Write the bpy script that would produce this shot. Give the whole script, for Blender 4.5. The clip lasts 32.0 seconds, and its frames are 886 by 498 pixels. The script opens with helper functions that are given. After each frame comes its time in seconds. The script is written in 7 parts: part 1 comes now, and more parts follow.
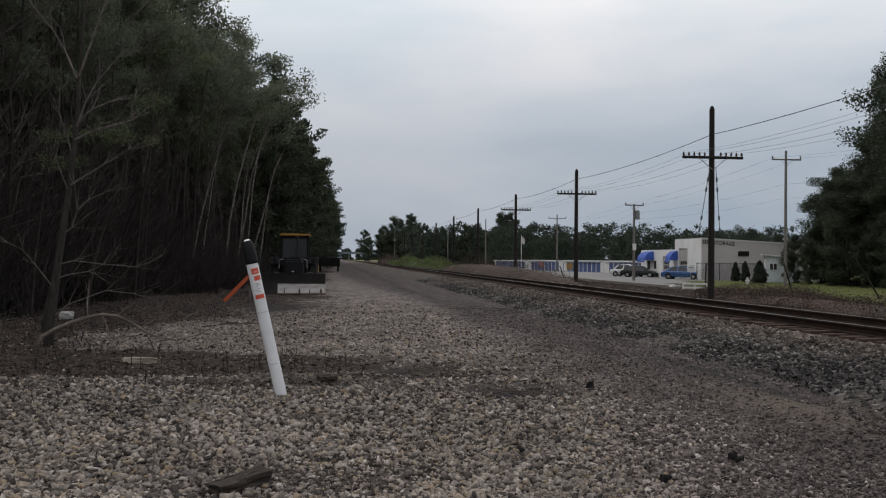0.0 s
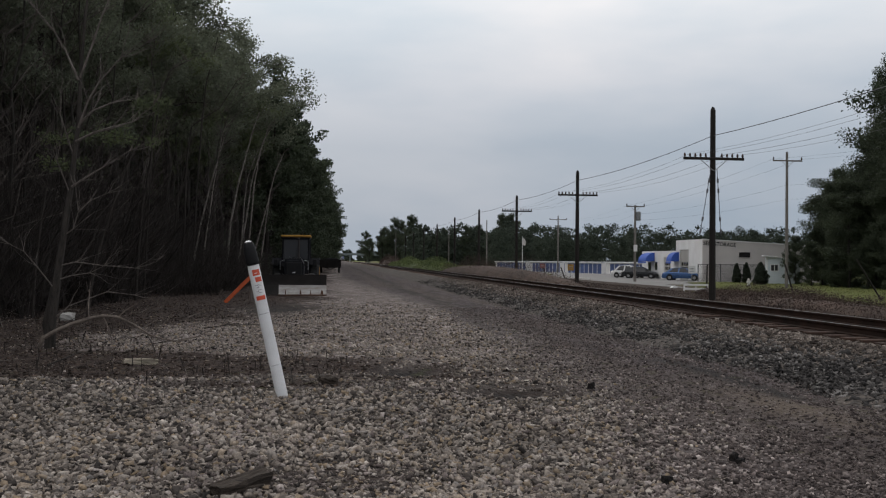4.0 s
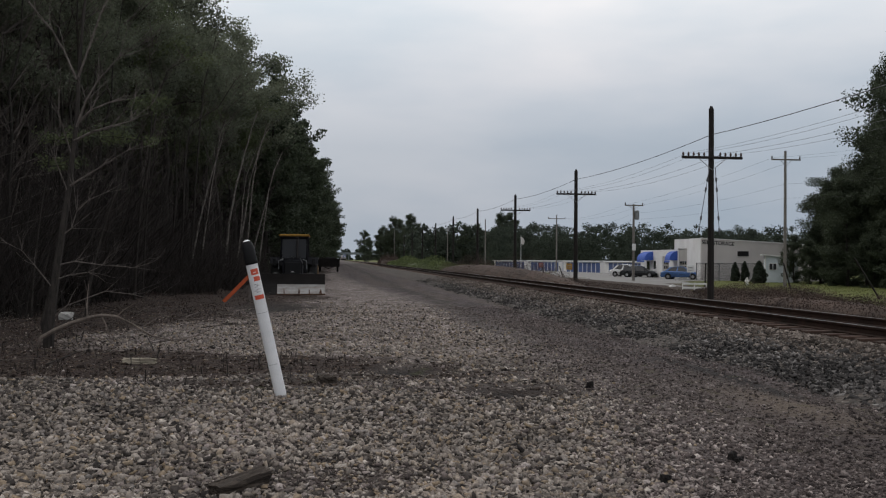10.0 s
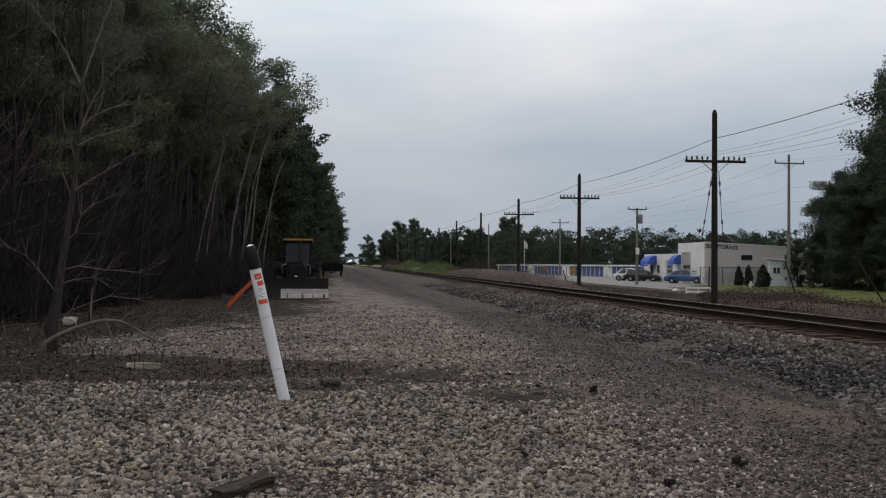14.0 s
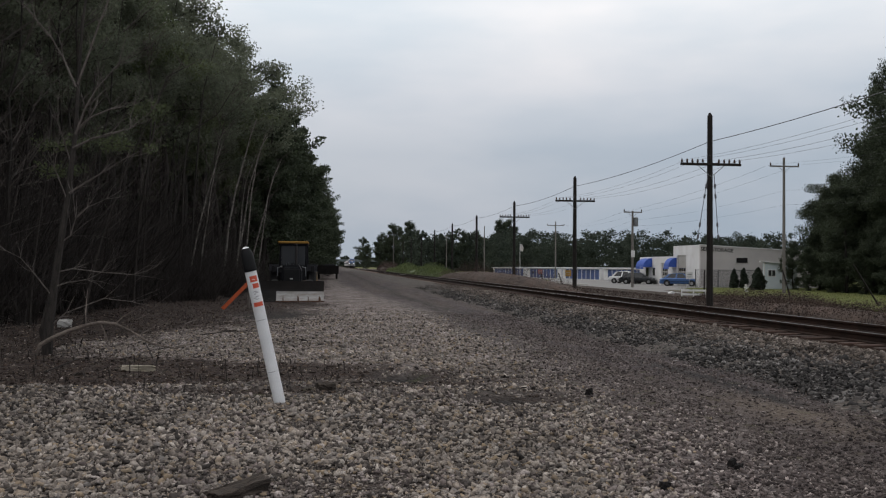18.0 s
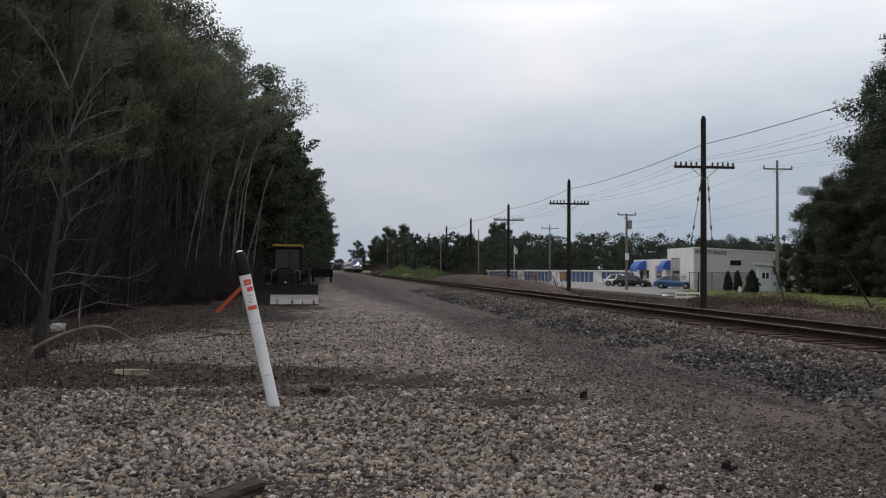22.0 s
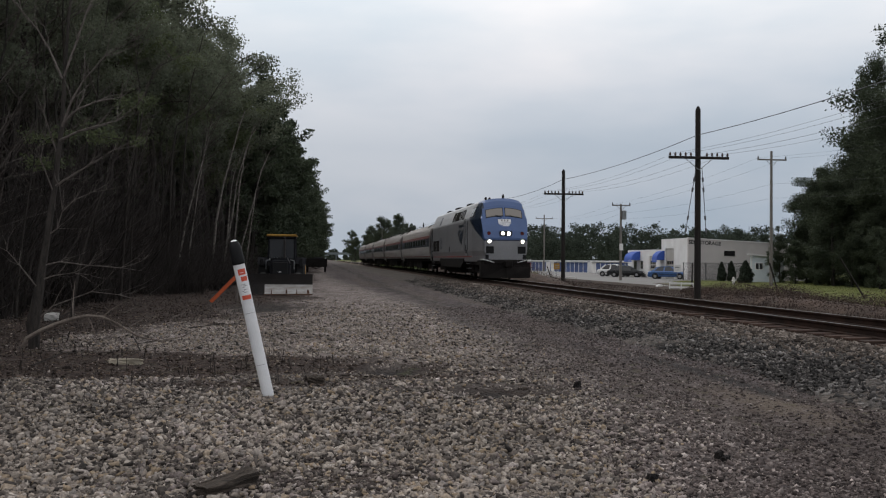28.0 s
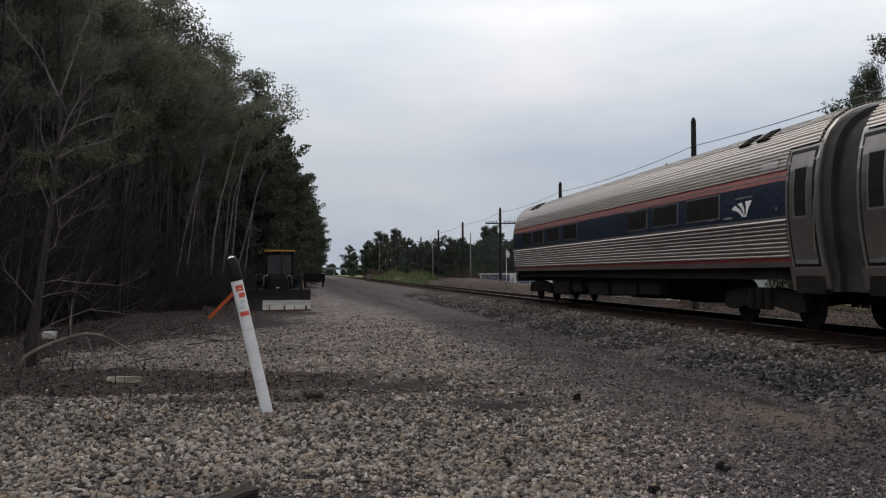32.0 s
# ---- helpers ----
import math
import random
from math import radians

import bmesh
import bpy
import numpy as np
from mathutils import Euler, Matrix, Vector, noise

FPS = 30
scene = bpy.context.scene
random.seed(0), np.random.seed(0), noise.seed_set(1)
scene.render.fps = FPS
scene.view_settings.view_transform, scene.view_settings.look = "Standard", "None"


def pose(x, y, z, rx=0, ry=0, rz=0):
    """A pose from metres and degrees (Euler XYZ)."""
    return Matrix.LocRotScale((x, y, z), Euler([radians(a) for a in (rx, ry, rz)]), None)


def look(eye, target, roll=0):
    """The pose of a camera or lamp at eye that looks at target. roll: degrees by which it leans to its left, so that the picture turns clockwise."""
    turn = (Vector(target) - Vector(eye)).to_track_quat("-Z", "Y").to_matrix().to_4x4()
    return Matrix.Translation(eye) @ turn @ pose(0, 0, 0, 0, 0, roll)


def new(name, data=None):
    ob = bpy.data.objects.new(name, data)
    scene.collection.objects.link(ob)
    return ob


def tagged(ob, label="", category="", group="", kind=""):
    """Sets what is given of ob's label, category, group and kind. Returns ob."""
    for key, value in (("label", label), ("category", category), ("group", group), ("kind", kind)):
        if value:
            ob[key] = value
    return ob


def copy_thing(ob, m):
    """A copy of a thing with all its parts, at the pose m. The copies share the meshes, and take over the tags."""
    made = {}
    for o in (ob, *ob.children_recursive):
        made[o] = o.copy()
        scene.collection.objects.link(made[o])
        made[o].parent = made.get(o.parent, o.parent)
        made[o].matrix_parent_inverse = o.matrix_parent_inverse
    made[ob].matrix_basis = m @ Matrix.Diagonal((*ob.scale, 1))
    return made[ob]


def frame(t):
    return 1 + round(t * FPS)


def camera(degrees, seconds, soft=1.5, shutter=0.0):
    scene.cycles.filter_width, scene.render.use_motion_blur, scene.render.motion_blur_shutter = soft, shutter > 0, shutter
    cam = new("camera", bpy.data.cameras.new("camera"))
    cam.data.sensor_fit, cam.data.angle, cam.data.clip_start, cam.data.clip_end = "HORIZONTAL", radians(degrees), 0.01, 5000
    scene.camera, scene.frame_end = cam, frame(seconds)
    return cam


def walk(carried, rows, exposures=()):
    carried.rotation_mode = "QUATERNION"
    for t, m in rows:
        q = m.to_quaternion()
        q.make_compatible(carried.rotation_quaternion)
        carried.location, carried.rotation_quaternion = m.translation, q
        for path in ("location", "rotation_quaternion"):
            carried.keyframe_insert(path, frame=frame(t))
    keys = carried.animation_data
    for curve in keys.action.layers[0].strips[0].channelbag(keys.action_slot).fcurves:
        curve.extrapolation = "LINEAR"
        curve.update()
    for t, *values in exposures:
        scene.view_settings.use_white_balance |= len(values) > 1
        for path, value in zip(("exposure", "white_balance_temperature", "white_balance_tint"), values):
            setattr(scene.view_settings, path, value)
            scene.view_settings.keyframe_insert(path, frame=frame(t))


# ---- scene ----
from math import sin, cos, pi, sqrt, hypot

EYE = 1.6            # camera height over the gravel
RAIL_X, RAIL_Z = 10.05, 0.49
SPEED = 40.22

cam = camera(51.17, 32.0, soft=1.2)
TURNS = [
    (0, 90.625, -0.489, -6.810),
    (0.5, 90.569, -0.477, -6.810),
    (1, 90.561, -0.461, -6.813),
    (1.5, 90.591, -0.431, -6.841),
    (2, 90.577, -0.462, -6.846),
    (2.5, 90.645, -0.424, -6.846),
    (3, 90.674, -0.503, -6.816),
    (3.5, 90.678, -0.484, -6.752),
    (5.5, 90.788, -0.459, -6.752),
    (6, 90.678, -0.476, -6.784),
    (6.5, 90.641, -0.469, -6.845),
    (7, 90.644, -0.432, -6.850),
    (7.5, 90.641, -0.427, -6.800),
    (8, 90.640, -0.432, -6.810),
    (8.5, 90.644, -0.432, -6.804),
    (9, 90.678, -0.490, -6.809),
    (9.5, 90.693, -0.427, -6.814),
    (10, 90.648, -0.432, -6.835),
    (10.5, 90.640, -0.432, -6.810),
    (11, 90.648, -0.445, -6.807),
    (11.5, 90.678, -0.486, -6.812),
    (12, 90.701, -0.447, -6.806),
    (12.5, 90.711, -0.433, -6.821),
    (13, 90.829, -0.397, -6.707),
    (13.5, 90.814, -0.420, -6.663),
    (14, 90.912, -0.348, -6.626),
    (14.5, 91.115, -0.364, -6.582),
    (16.5, 90.640, -0.435, -6.813),
    (17, 90.979, -0.377, -6.813),
    (17.5, 91.031, -0.381, -6.836),
    (18, 91.076, -0.376, -6.894),
    (18.5, 91.066, -0.410, -6.922),
    (19, 91.118, -0.411, -6.848),
    (19.5, 91.135, -0.434, -6.876),
    (20, 91.314, -0.511, -6.895),
    (20.5, 91.399, -0.441, -6.956),
    (21, 91.618, -0.360, -7.117),
    (21.5, 91.217, -0.439, -7.182),
    (22, 91.265, -0.276, -7.247),
    (22.5, 91.216, -0.274, -7.257),
    (23, 91.287, -0.293, -7.226),
    (23.5, 91.062, -0.405, -7.312),
    (24, 91.133, -0.373, -7.302),
    (24.5, 91.076, -0.381, -7.221),
    (25, 90.917, -0.373, -7.281),
    (25.5, 90.877, -0.377, -7.319),
    (27.5, 90.701, -0.364, -7.531),
    (28, 90.651, -0.379, -7.594),
    (28.5, 90.764, -0.362, -7.599),
    (29, 90.816, -0.337, -7.585),
    (29.5, 90.942, -0.259, -7.462),
    (30, 91.048, -0.196, -7.425),
    (30.5, 91.230, -0.090, -7.515),
    (31, 91.340, -0.102, -7.578),
    (31.5, 91.467, -0.084, -7.591),
    (32, 91.503, 0.292, -7.727),]
walk(cam, [(t, pose(0, 0, EYE, rx, ry, rz)) for t, rx, ry, rz in TURNS],
     exposures=[(0, 0.0), (13, 0.02), (17, 0.06), (19, 0.11), (21, 0.17), (23, 0.17), (26, 0.12), (28, 0.13), (29, 0.14), (30, 0.16), (32, 0.17)])

# ---------------------------------------------------------------- light
world = bpy.data.worlds.new("overcast_sky")
scene.world = world
world.use_nodes = True
wn, wl = world.node_tree.nodes, world.node_tree.links
wn.clear()
sky = wn.new("ShaderNodeTexSky")
sky.sky_type, sky.sun_disc = "NISHITA", False
sky.sun_elevation, sky.sun_rotation = radians(48), radians(-35)
sky.dust_density, sky.air_density = 3.0, 1.5
clear = wn.new("ShaderNodeBackground")
clear.inputs[1].default_value = 0.07
wl.new(sky.outputs[0], clear.inputs[0])
tc = wn.new("ShaderNodeTexCoord")
mp = wn.new("ShaderNodeMapping")
mp.inputs["Scale"].default_value = (1.3, 1.3, 4.0)
mp.inputs["Rotation"].default_value = (0.05, -0.10, 0.3)
wl.new(tc.outputs["Generated"], mp.inputs[0])
cn = wn.new("ShaderNodeTexNoise")
cn.inputs["Scale"].default_value, cn.inputs["Detail"].default_value, cn.inputs["Roughness"].default_value = 1.6, 5.0, 0.5
wl.new(mp.outputs[0], cn.inputs[0])
cr = wn.new("ShaderNodeValToRGB")
cr.color_ramp.elements[0].position, cr.color_ramp.elements[1].position = 0.36, 0.64
cr.color_ramp.elements[0].color = (0.79, 0.86, 0.915, 1)
cr.color_ramp.elements[1].color = (1.16, 1.11, 1.085, 1)
wl.new(cn.outputs[0], cr.inputs[0])
# paler overhead, greyer low down
sep = wn.new("ShaderNodeSeparateXYZ")
wl.new(tc.outputs["Generated"], sep.inputs[0])
er = wn.new("ShaderNodeValToRGB")
er.color_ramp.elements[0].position, er.color_ramp.elements[1].position = 0.0, 0.27
er.color_ramp.elements[0].color, er.color_ramp.elements[1].color = (0.475, 0.51, 0.57, 1), (0.94, 0.935, 0.945, 1)
for ep, ec in ((0.06, (0.437, 0.483, 0.555, 1)), (0.12, (0.432, 0.485, 0.56, 1)), (0.18, (0.572, 0.614, 0.677, 1))):
    er.color_ramp.elements.new(ep).color = ec
wl.new(sep.outputs[2], er.inputs[0])
mx = wn.new("ShaderNodeMix")
mx.data_type = "RGBA"
mx.blend_type = "MULTIPLY"
mx.inputs[0].default_value = 1.0
wl.new(er.outputs[0], mx.inputs[6]), wl.new(cr.outputs[0], mx.inputs[7])
veil = wn.new("ShaderNodeBackground")
veil.inputs[1].default_value = 1.0
wl.new(mx.outputs[2], veil.inputs[0])
both = wn.new("ShaderNodeMixShader")
both.inputs[0].default_value = 0.9
wl.new(clear.outputs[0], both.inputs[1]), wl.new(veil.outputs[0], both.inputs[2])
wo = wn.new("ShaderNodeOutputWorld")
wl.new(both.outputs[0], wo.inputs[0])

sun = new("sun", bpy.data.lights.new("sun", "SUN"))
sun.data.energy, sun.data.angle, sun.data.color = 0.75, radians(30), (1.0, 0.96, 0.9)
sun.matrix_world = look((-30, 40, 60), (0, 0, 0))


# ---------------------------------------------------------------- materials
def mat(name, c1, c2=None, rough=0.7, metal=0.0, scale=6.0, fine=60.0, bump=0.2, spec=0.3, rnd=0.0, coord="Object",
        island=0.0, stretch=None, glow=0.0, trans=0.0):
    """Two-scale mottled surface between c1 and c2, with fine relief."""
    m = bpy.data.materials.new(name)
    m.use_nodes = True
    n, l = m.node_tree.nodes, m.node_tree.links
    b = n["Principled BSDF"]
    c2 = c2 or tuple(x * 0.75 for x in c1)
    t = n.new("ShaderNodeTexCoord")
    src = t.outputs[coord]
    if stretch:
        mpn = n.new("ShaderNodeMapping")
        mpn.inputs["Scale"].default_value = stretch
        l.new(src, mpn.inputs[0])
        src = mpn.outputs[0]
    a = n.new("ShaderNodeTexNoise")
    a.inputs["Scale"].default_value, a.inputs["Detail"].default_value = scale, 4.0
    l.new(src, a.inputs[0])
    f = n.new("ShaderNodeTexNoise")
    f.inputs["Scale"].default_value, f.inputs["Detail"].default_value = fine, 3.0
    l.new(src, f.inputs[0])
    mixf = n.new("ShaderNodeMath")
    mixf.operation = "MULTIPLY_ADD"
    mixf.inputs[1].default_value, mixf.inputs[2].default_value = 0.5, -0.25
    l.new(f.outputs[0], mixf.inputs[0])
    add = n.new("ShaderNodeMath")
    add.operation = "ADD"
    l.new(a.outputs[0], add.inputs[0]), l.new(mixf.outputs[0], add.inputs[1])
    r = n.new("ShaderNodeMapRange")
    r.inputs[1].default_value, r.inputs[2].default_value = 0.3, 0.7
    l.new(add.outputs[0], r.inputs[0])
    mix = n.new("ShaderNodeMix")
    mix.data_type = "RGBA"
    mix.inputs[6].default_value, mix.inputs[7].default_value = (*c1, 1), (*c2, 1)
    l.new(r.outputs[0], mix.inputs[0])
    col = mix.outputs[2]
    if rnd or island:
        hsv = n.new("ShaderNodeHueSaturation")
        val = n.new("ShaderNodeMapRange")
        if island:
            g = n.new("ShaderNodeNewGeometry")
            l.new(g.outputs["Random Per Island"], val.inputs[0])
        else:
            g = n.new("ShaderNodeObjectInfo")
            l.new(g.outputs["Random"], val.inputs[0])
        amount = island or rnd
        val.inputs[3].default_value, val.inputs[4].default_value = 1 - amount, 1 + amount
        l.new(val.outputs[0], hsv.inputs["Value"]), l.new(col, hsv.inputs["Color"])
        col = hsv.outputs[0]
    l.new(col, b.inputs["Base Color"])
    rr = n.new("ShaderNodeMapRange")
    rr.inputs[3].default_value, rr.inputs[4].default_value = max(0.02, rough - 0.1), min(1, rough + 0.1)
    l.new(f.outputs[0], rr.inputs[0]), l.new(rr.outputs[0], b.inputs["Roughness"])
    b.inputs["Metallic"].default_value = metal
    b.inputs["Specular IOR Level"].default_value = spec
    if bump:
        bp = n.new("ShaderNodeBump")
        bp.inputs["Strength"].default_value, bp.inputs["Distance"].default_value = bump, 0.02
        l.new(f.outputs[0], bp.inputs["Height"]), l.new(bp.outputs[0], b.inputs["Normal"])
    if glow:
        b.inputs["Emission Color"].default_value, b.inputs["Emission Strength"].default_value = (1, 0.86, 0.66, 1), glow
    if trans:
        out = n["Material Output"]
        tr = n.new("ShaderNodeBsdfTranslucent")
        l.new(col, tr.inputs[0])
        ms = n.new("ShaderNodeMixShader")
        ms.inputs[0].default_value = trans
        l.new(b.outputs[0], ms.inputs[1]), l.new(tr.outputs[0], ms.inputs[2]), l.new(ms.outputs[0], out.inputs[0])
    return m


def glass(name, tint, rough=0.05):
    m = bpy.data.materials.new(name)
    m.use_nodes = True
    b = m.node_tree.nodes["Principled BSDF"]
    b.inputs["Base Color"].default_value = (*tint, 1)
    b.inputs["Roughness"].default_value, b.inputs["Specular IOR Level"].default_value = rough, 0.6
    return m


def stone_material(name, stops, rough=0.92):
    """Crushed stone: every stone takes its own tone from the ramp."""
    m = bpy.data.materials.new(name)
    m.use_nodes = True
    n, l = m.node_tree.nodes, m.node_tree.links
    b = n["Principled BSDF"]
    g = n.new("ShaderNodeNewGeometry")
    r = n.new("ShaderNodeValToRGB")
    r.color_ramp.elements[0].position, r.color_ramp.elements[0].color = stops[0][0], (*stops[0][1], 1)
    r.color_ramp.elements[1].position, r.color_ramp.elements[1].color = stops[-1][0], (*stops[-1][1], 1)
    for p, c in stops[1:-1]:
        r.color_ramp.elements.new(p).color = (*c, 1)
    l.new(g.outputs["Random Per Island"], r.inputs[0])
    t = n.new("ShaderNodeTexCoord")
    q = n.new("ShaderNodeTexNoise")
    q.inputs["Scale"].default_value, q.inputs["Detail"].default_value = 60, 4
    l.new(t.outputs["Object"], q.inputs[0])
    w = n.new("ShaderNodeTexNoise")
    w.inputs["Scale"].default_value, w.inputs["Detail"].default_value = 0.45, 5
    l.new(t.outputs["Object"], w.inputs[0])
    a = n.new("ShaderNodeMath")
    a.operation = "MULTIPLY"
    l.new(q.outputs[0], a.inputs[0]), l.new(w.outputs[0], a.inputs[1])
    v = n.new("ShaderNodeMapRange")
    v.inputs[1].default_value, v.inputs[2].default_value, v.inputs[3].default_value, v.inputs[4].default_value = 0.12, 0.36, 0.55, 1.3
    l.new(a.outputs[0], v.inputs[0])
    h = n.new("ShaderNodeHueSaturation")
    l.new(r.outputs[0], h.inputs["Color"]), l.new(v.outputs[0], h.inputs["Value"]), l.new(h.outputs[0], b.inputs["Base Color"])
    b.inputs["Roughness"].default_value, b.inputs["Specular IOR Level"].default_value = rough, 0.2
    return m


STONE = stone_material("grey_stone", [(0.0, (0.032, 0.028, 0.026)), (0.18, (0.080, 0.068, 0.061)), (0.36, (0.193, 0.164, 0.142)), (0.56, (0.280, 0.239, 0.203)), (0.66, (0.268, 0.203, 0.137)), (0.74, (0.171, 0.155, 0.146)), (0.88, (0.321, 0.278, 0.240)), (1.0, (0.417, 0.369, 0.326))])
DIRTYSTONE = stone_material("dirty_brown_stone", [(0.0, (0.045, 0.037, 0.035)), (0.35, (0.129, 0.105, 0.097)), (0.65, (0.213, 0.177, 0.165)), (0.9, (0.291, 0.246, 0.228)), (1.0, (0.448, 0.392, 0.364))])
BALLAST_STONE = stone_material("dark_ballast_stone", [(0.0, (0.013, 0.012, 0.012)), (0.35, (0.035, 0.033, 0.032)), (0.6, (0.061, 0.056, 0.054)), (0.85, (0.097, 0.089, 0.085)), (1.0, (0.239, 0.225, 0.216))])
SHOULDER_STONE = stone_material("rusty_brown_ballast_stone", [(0.0, (0.028, 0.023, 0.020)), (0.35, (0.075, 0.061, 0.052)), (0.7, (0.125, 0.103, 0.088)), (1.0, (0.26, 0.225, 0.20))])
RUSTY = mat("rusty_rail_side", (0.032, 0.018, 0.0135), (0.014, 0.0095, 0.008), 0.85, scale=3, fine=50, spec=0.1)
STEEL = mat("polished_steel", (0.42, 0.41, 0.41), (0.3, 0.29, 0.29), 0.35, 1.0, scale=4, fine=120, bump=0.03)
TIE = mat("creosoted_wood", (0.060, 0.034, 0.024), (0.026, 0.018, 0.015), 0.9, scale=5, fine=40, rnd=0.3, stretch=(0.3, 4, 4))
POLE = mat("tarred_pole_wood", (0.022, 0.018, 0.016), (0.013, 0.011, 0.010), 0.9, scale=4, fine=30, stretch=(4, 4, 0.2))
GREYPOLE = mat("weathered_grey_wood", (0.20, 0.185, 0.17), (0.13, 0.118, 0.11), 0.9, scale=4, fine=30, stretch=(4, 4, 0.2))
WIRE = mat("black_cable", (0.10, 0.10, 0.11), None, 0.6)
PORCELAIN = mat("brown_porcelain", (0.06, 0.035, 0.025), None, 0.3)
BARK = mat("dark_bark", (0.034, 0.029, 0.025), (0.018, 0.016, 0.014), 0.95, scale=3, fine=25, bump=0.5, stretch=(3, 3, 0.5))
PALEBARK = mat("pale_bark", (0.25, 0.225, 0.203), (0.075, 0.066, 0.059), 0.9, scale=3, fine=14, stretch=(1, 1, 2))
DEADWOOD = mat("dead_grey_wood", (0.160, 0.138, 0.125), (0.072, 0.060, 0.054), 0.9, scale=6, fine=30, stretch=(3, 3, 0.6))
DARKWOOD = mat("dark_weathered_trunk", (0.044, 0.037, 0.032), (0.017, 0.0145, 0.013), 0.9, scale=6, fine=30, stretch=(3, 3, 0.6))
LEAF = mat("leaf_green", (0.110, 0.130, 0.062), (0.066, 0.082, 0.046), 0.7, scale=0.35, fine=2, bump=0, island=0.18, trans=0.45)
# Near crowns' brightness is put into LEAF2; LEAF3 darkens the far fringe by colour.
LEAF2 = mat("leaf_lifted_green", (0.160, 0.178, 0.122), (0.098, 0.110, 0.080), 0.7, scale=0.35, fine=2, bump=0, island=0.18, trans=0.5)
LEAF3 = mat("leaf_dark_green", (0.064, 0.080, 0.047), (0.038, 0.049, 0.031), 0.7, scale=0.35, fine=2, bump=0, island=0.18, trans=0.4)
TWIG = mat("grey_brown_twigs", (0.100, 0.084, 0.076), (0.054, 0.045, 0.041), 0.95, scale=1.5, fine=12, bump=0)
NEEDLE = mat("far_foliage", (0.058, 0.070, 0.053), (0.036, 0.046, 0.036), 0.9, scale=0.12, fine=1, bump=0, island=0.12, trans=0.4, spec=0.1)
# Darkened below dry twig colour: self-shade of finer twigs is put in.
BRUSH = mat("self_shaded_brush", (0.034, 0.028, 0.025), (0.017, 0.014, 0.0125), 0.95, scale=2, fine=20, bump=0, island=0.35)
WEED = mat("brown_weeds", (0.085, 0.058, 0.046), (0.036, 0.026, 0.022), 0.95, scale=1, fine=10, bump=0, island=0.4)
GRASS = mat("grass_blades", (0.135, 0.150, 0.042), (0.095, 0.110, 0.034), 0.8, scale=0.6, fine=8, bump=0, island=0.35, trans=0.2)
BUSHLEAF = mat("bush_green", (0.110, 0.138, 0.044), (0.062, 0.084, 0.032), 0.7, scale=0.6, fine=8, bump=0, island=0.35, trans=0.25)
PVC = mat("white_plastic", (0.78, 0.78, 0.79), (0.66, 0.66, 0.67), 0.4, scale=3, fine=60, bump=0.05)
BLACKCAP = mat("black_plastic", (0.012, 0.012, 0.013), None, 0.55, scale=5, bump=0.05, spec=0.15)
ORANGE = mat("orange_paint", (0.50, 0.10, 0.03), (0.40, 0.075, 0.025), 0.6, scale=8)
REDLABEL = mat("red_label", (0.62, 0.10, 0.05), (0.55, 0.09, 0.05), 0.5, scale=8, bump=0)
INK = mat("grey_ink", (0.25, 0.24, 0.25), None, 0.6, bump=0)
WHITEPAINT = mat("white_paint", (0.72, 0.72, 0.72), (0.62, 0.61, 0.60), 0.6, scale=0.8, fine=20, bump=0.1)
CREAM = mat("beige_wall_paint", (0.52, 0.49, 0.47), (0.45, 0.425, 0.41), 0.8, scale=0.5, fine=10, bump=0.15)
BLUEPAINT = mat("blue_paint", (0.065, 0.105, 0.25), (0.05, 0.08, 0.20), 0.5, scale=1, fine=20, bump=0.1, rnd=0.15)
AWNING = mat("blue_canvas", (0.05, 0.11, 0.42), (0.04, 0.09, 0.36), 0.7, scale=2, fine=40, bump=0.2)
DARKGLASS = glass("dark_glass", (0.020, 0.019, 0.020), 0.12)
CABGLASS = glass("cab_glass", (0.20, 0.18, 0.16), 0.12)
CARBLUE = mat("blue_car_paint", (0.06, 0.13, 0.30), (0.055, 0.12, 0.28), 0.25, 0.3, scale=2, bump=0, spec=0.6)
CARBLACK = mat("black_car_paint", (0.018, 0.02, 0.022), None, 0.25, 0.2, scale=2, bump=0, spec=0.6)
RUBBER = mat("tyre_rubber", (0.018, 0.018, 0.018), None, 0.85, fine=80)
ALLOY = mat("alloy_rim", (0.45, 0.45, 0.46), None, 0.35, 0.9, bump=0)
CHROME = mat("bright_trim", (0.6, 0.6, 0.6), None, 0.3, 0.9, bump=0)
ASPHALT = mat("worn_asphalt", (0.21, 0.205, 0.20), (0.17, 0.165, 0.16), 0.95, scale=0.3, fine=30)
CONCRETE = mat("pale_concrete", (0.40, 0.39, 0.37), (0.33, 0.32, 0.30), 0.9, scale=0.6, fine=20)
BRIDGE = mat("bridge_concrete", (0.16, 0.18, 0.19), (0.12, 0.14, 0.15), 0.9, scale=0.1, fine=1)
SILVER = mat("silver_grey_paint", (0.225, 0.225, 0.235), (0.18, 0.18, 0.188), 0.4, 0.2, scale=0.7, fine=12, bump=0.04, spec=0.5)
PALE = mat("pale_silver_paint", (0.44, 0.44, 0.45), (0.37, 0.37, 0.38), 0.4, 0.2, scale=0.7, fine=12, bump=0.03, spec=0.5)
LOCOBLUE = mat("locomotive_blue", (0.055, 0.10, 0.235), (0.045, 0.085, 0.20), 0.4, 0.1, scale=0.8, fine=15, bump=0.03, spec=0.5)
NAVY = mat("navy_paint", (0.014, 0.023, 0.046), (0.010, 0.017, 0.035), 0.3, scale=0.8, fine=15, bump=0.02, spec=0.45)
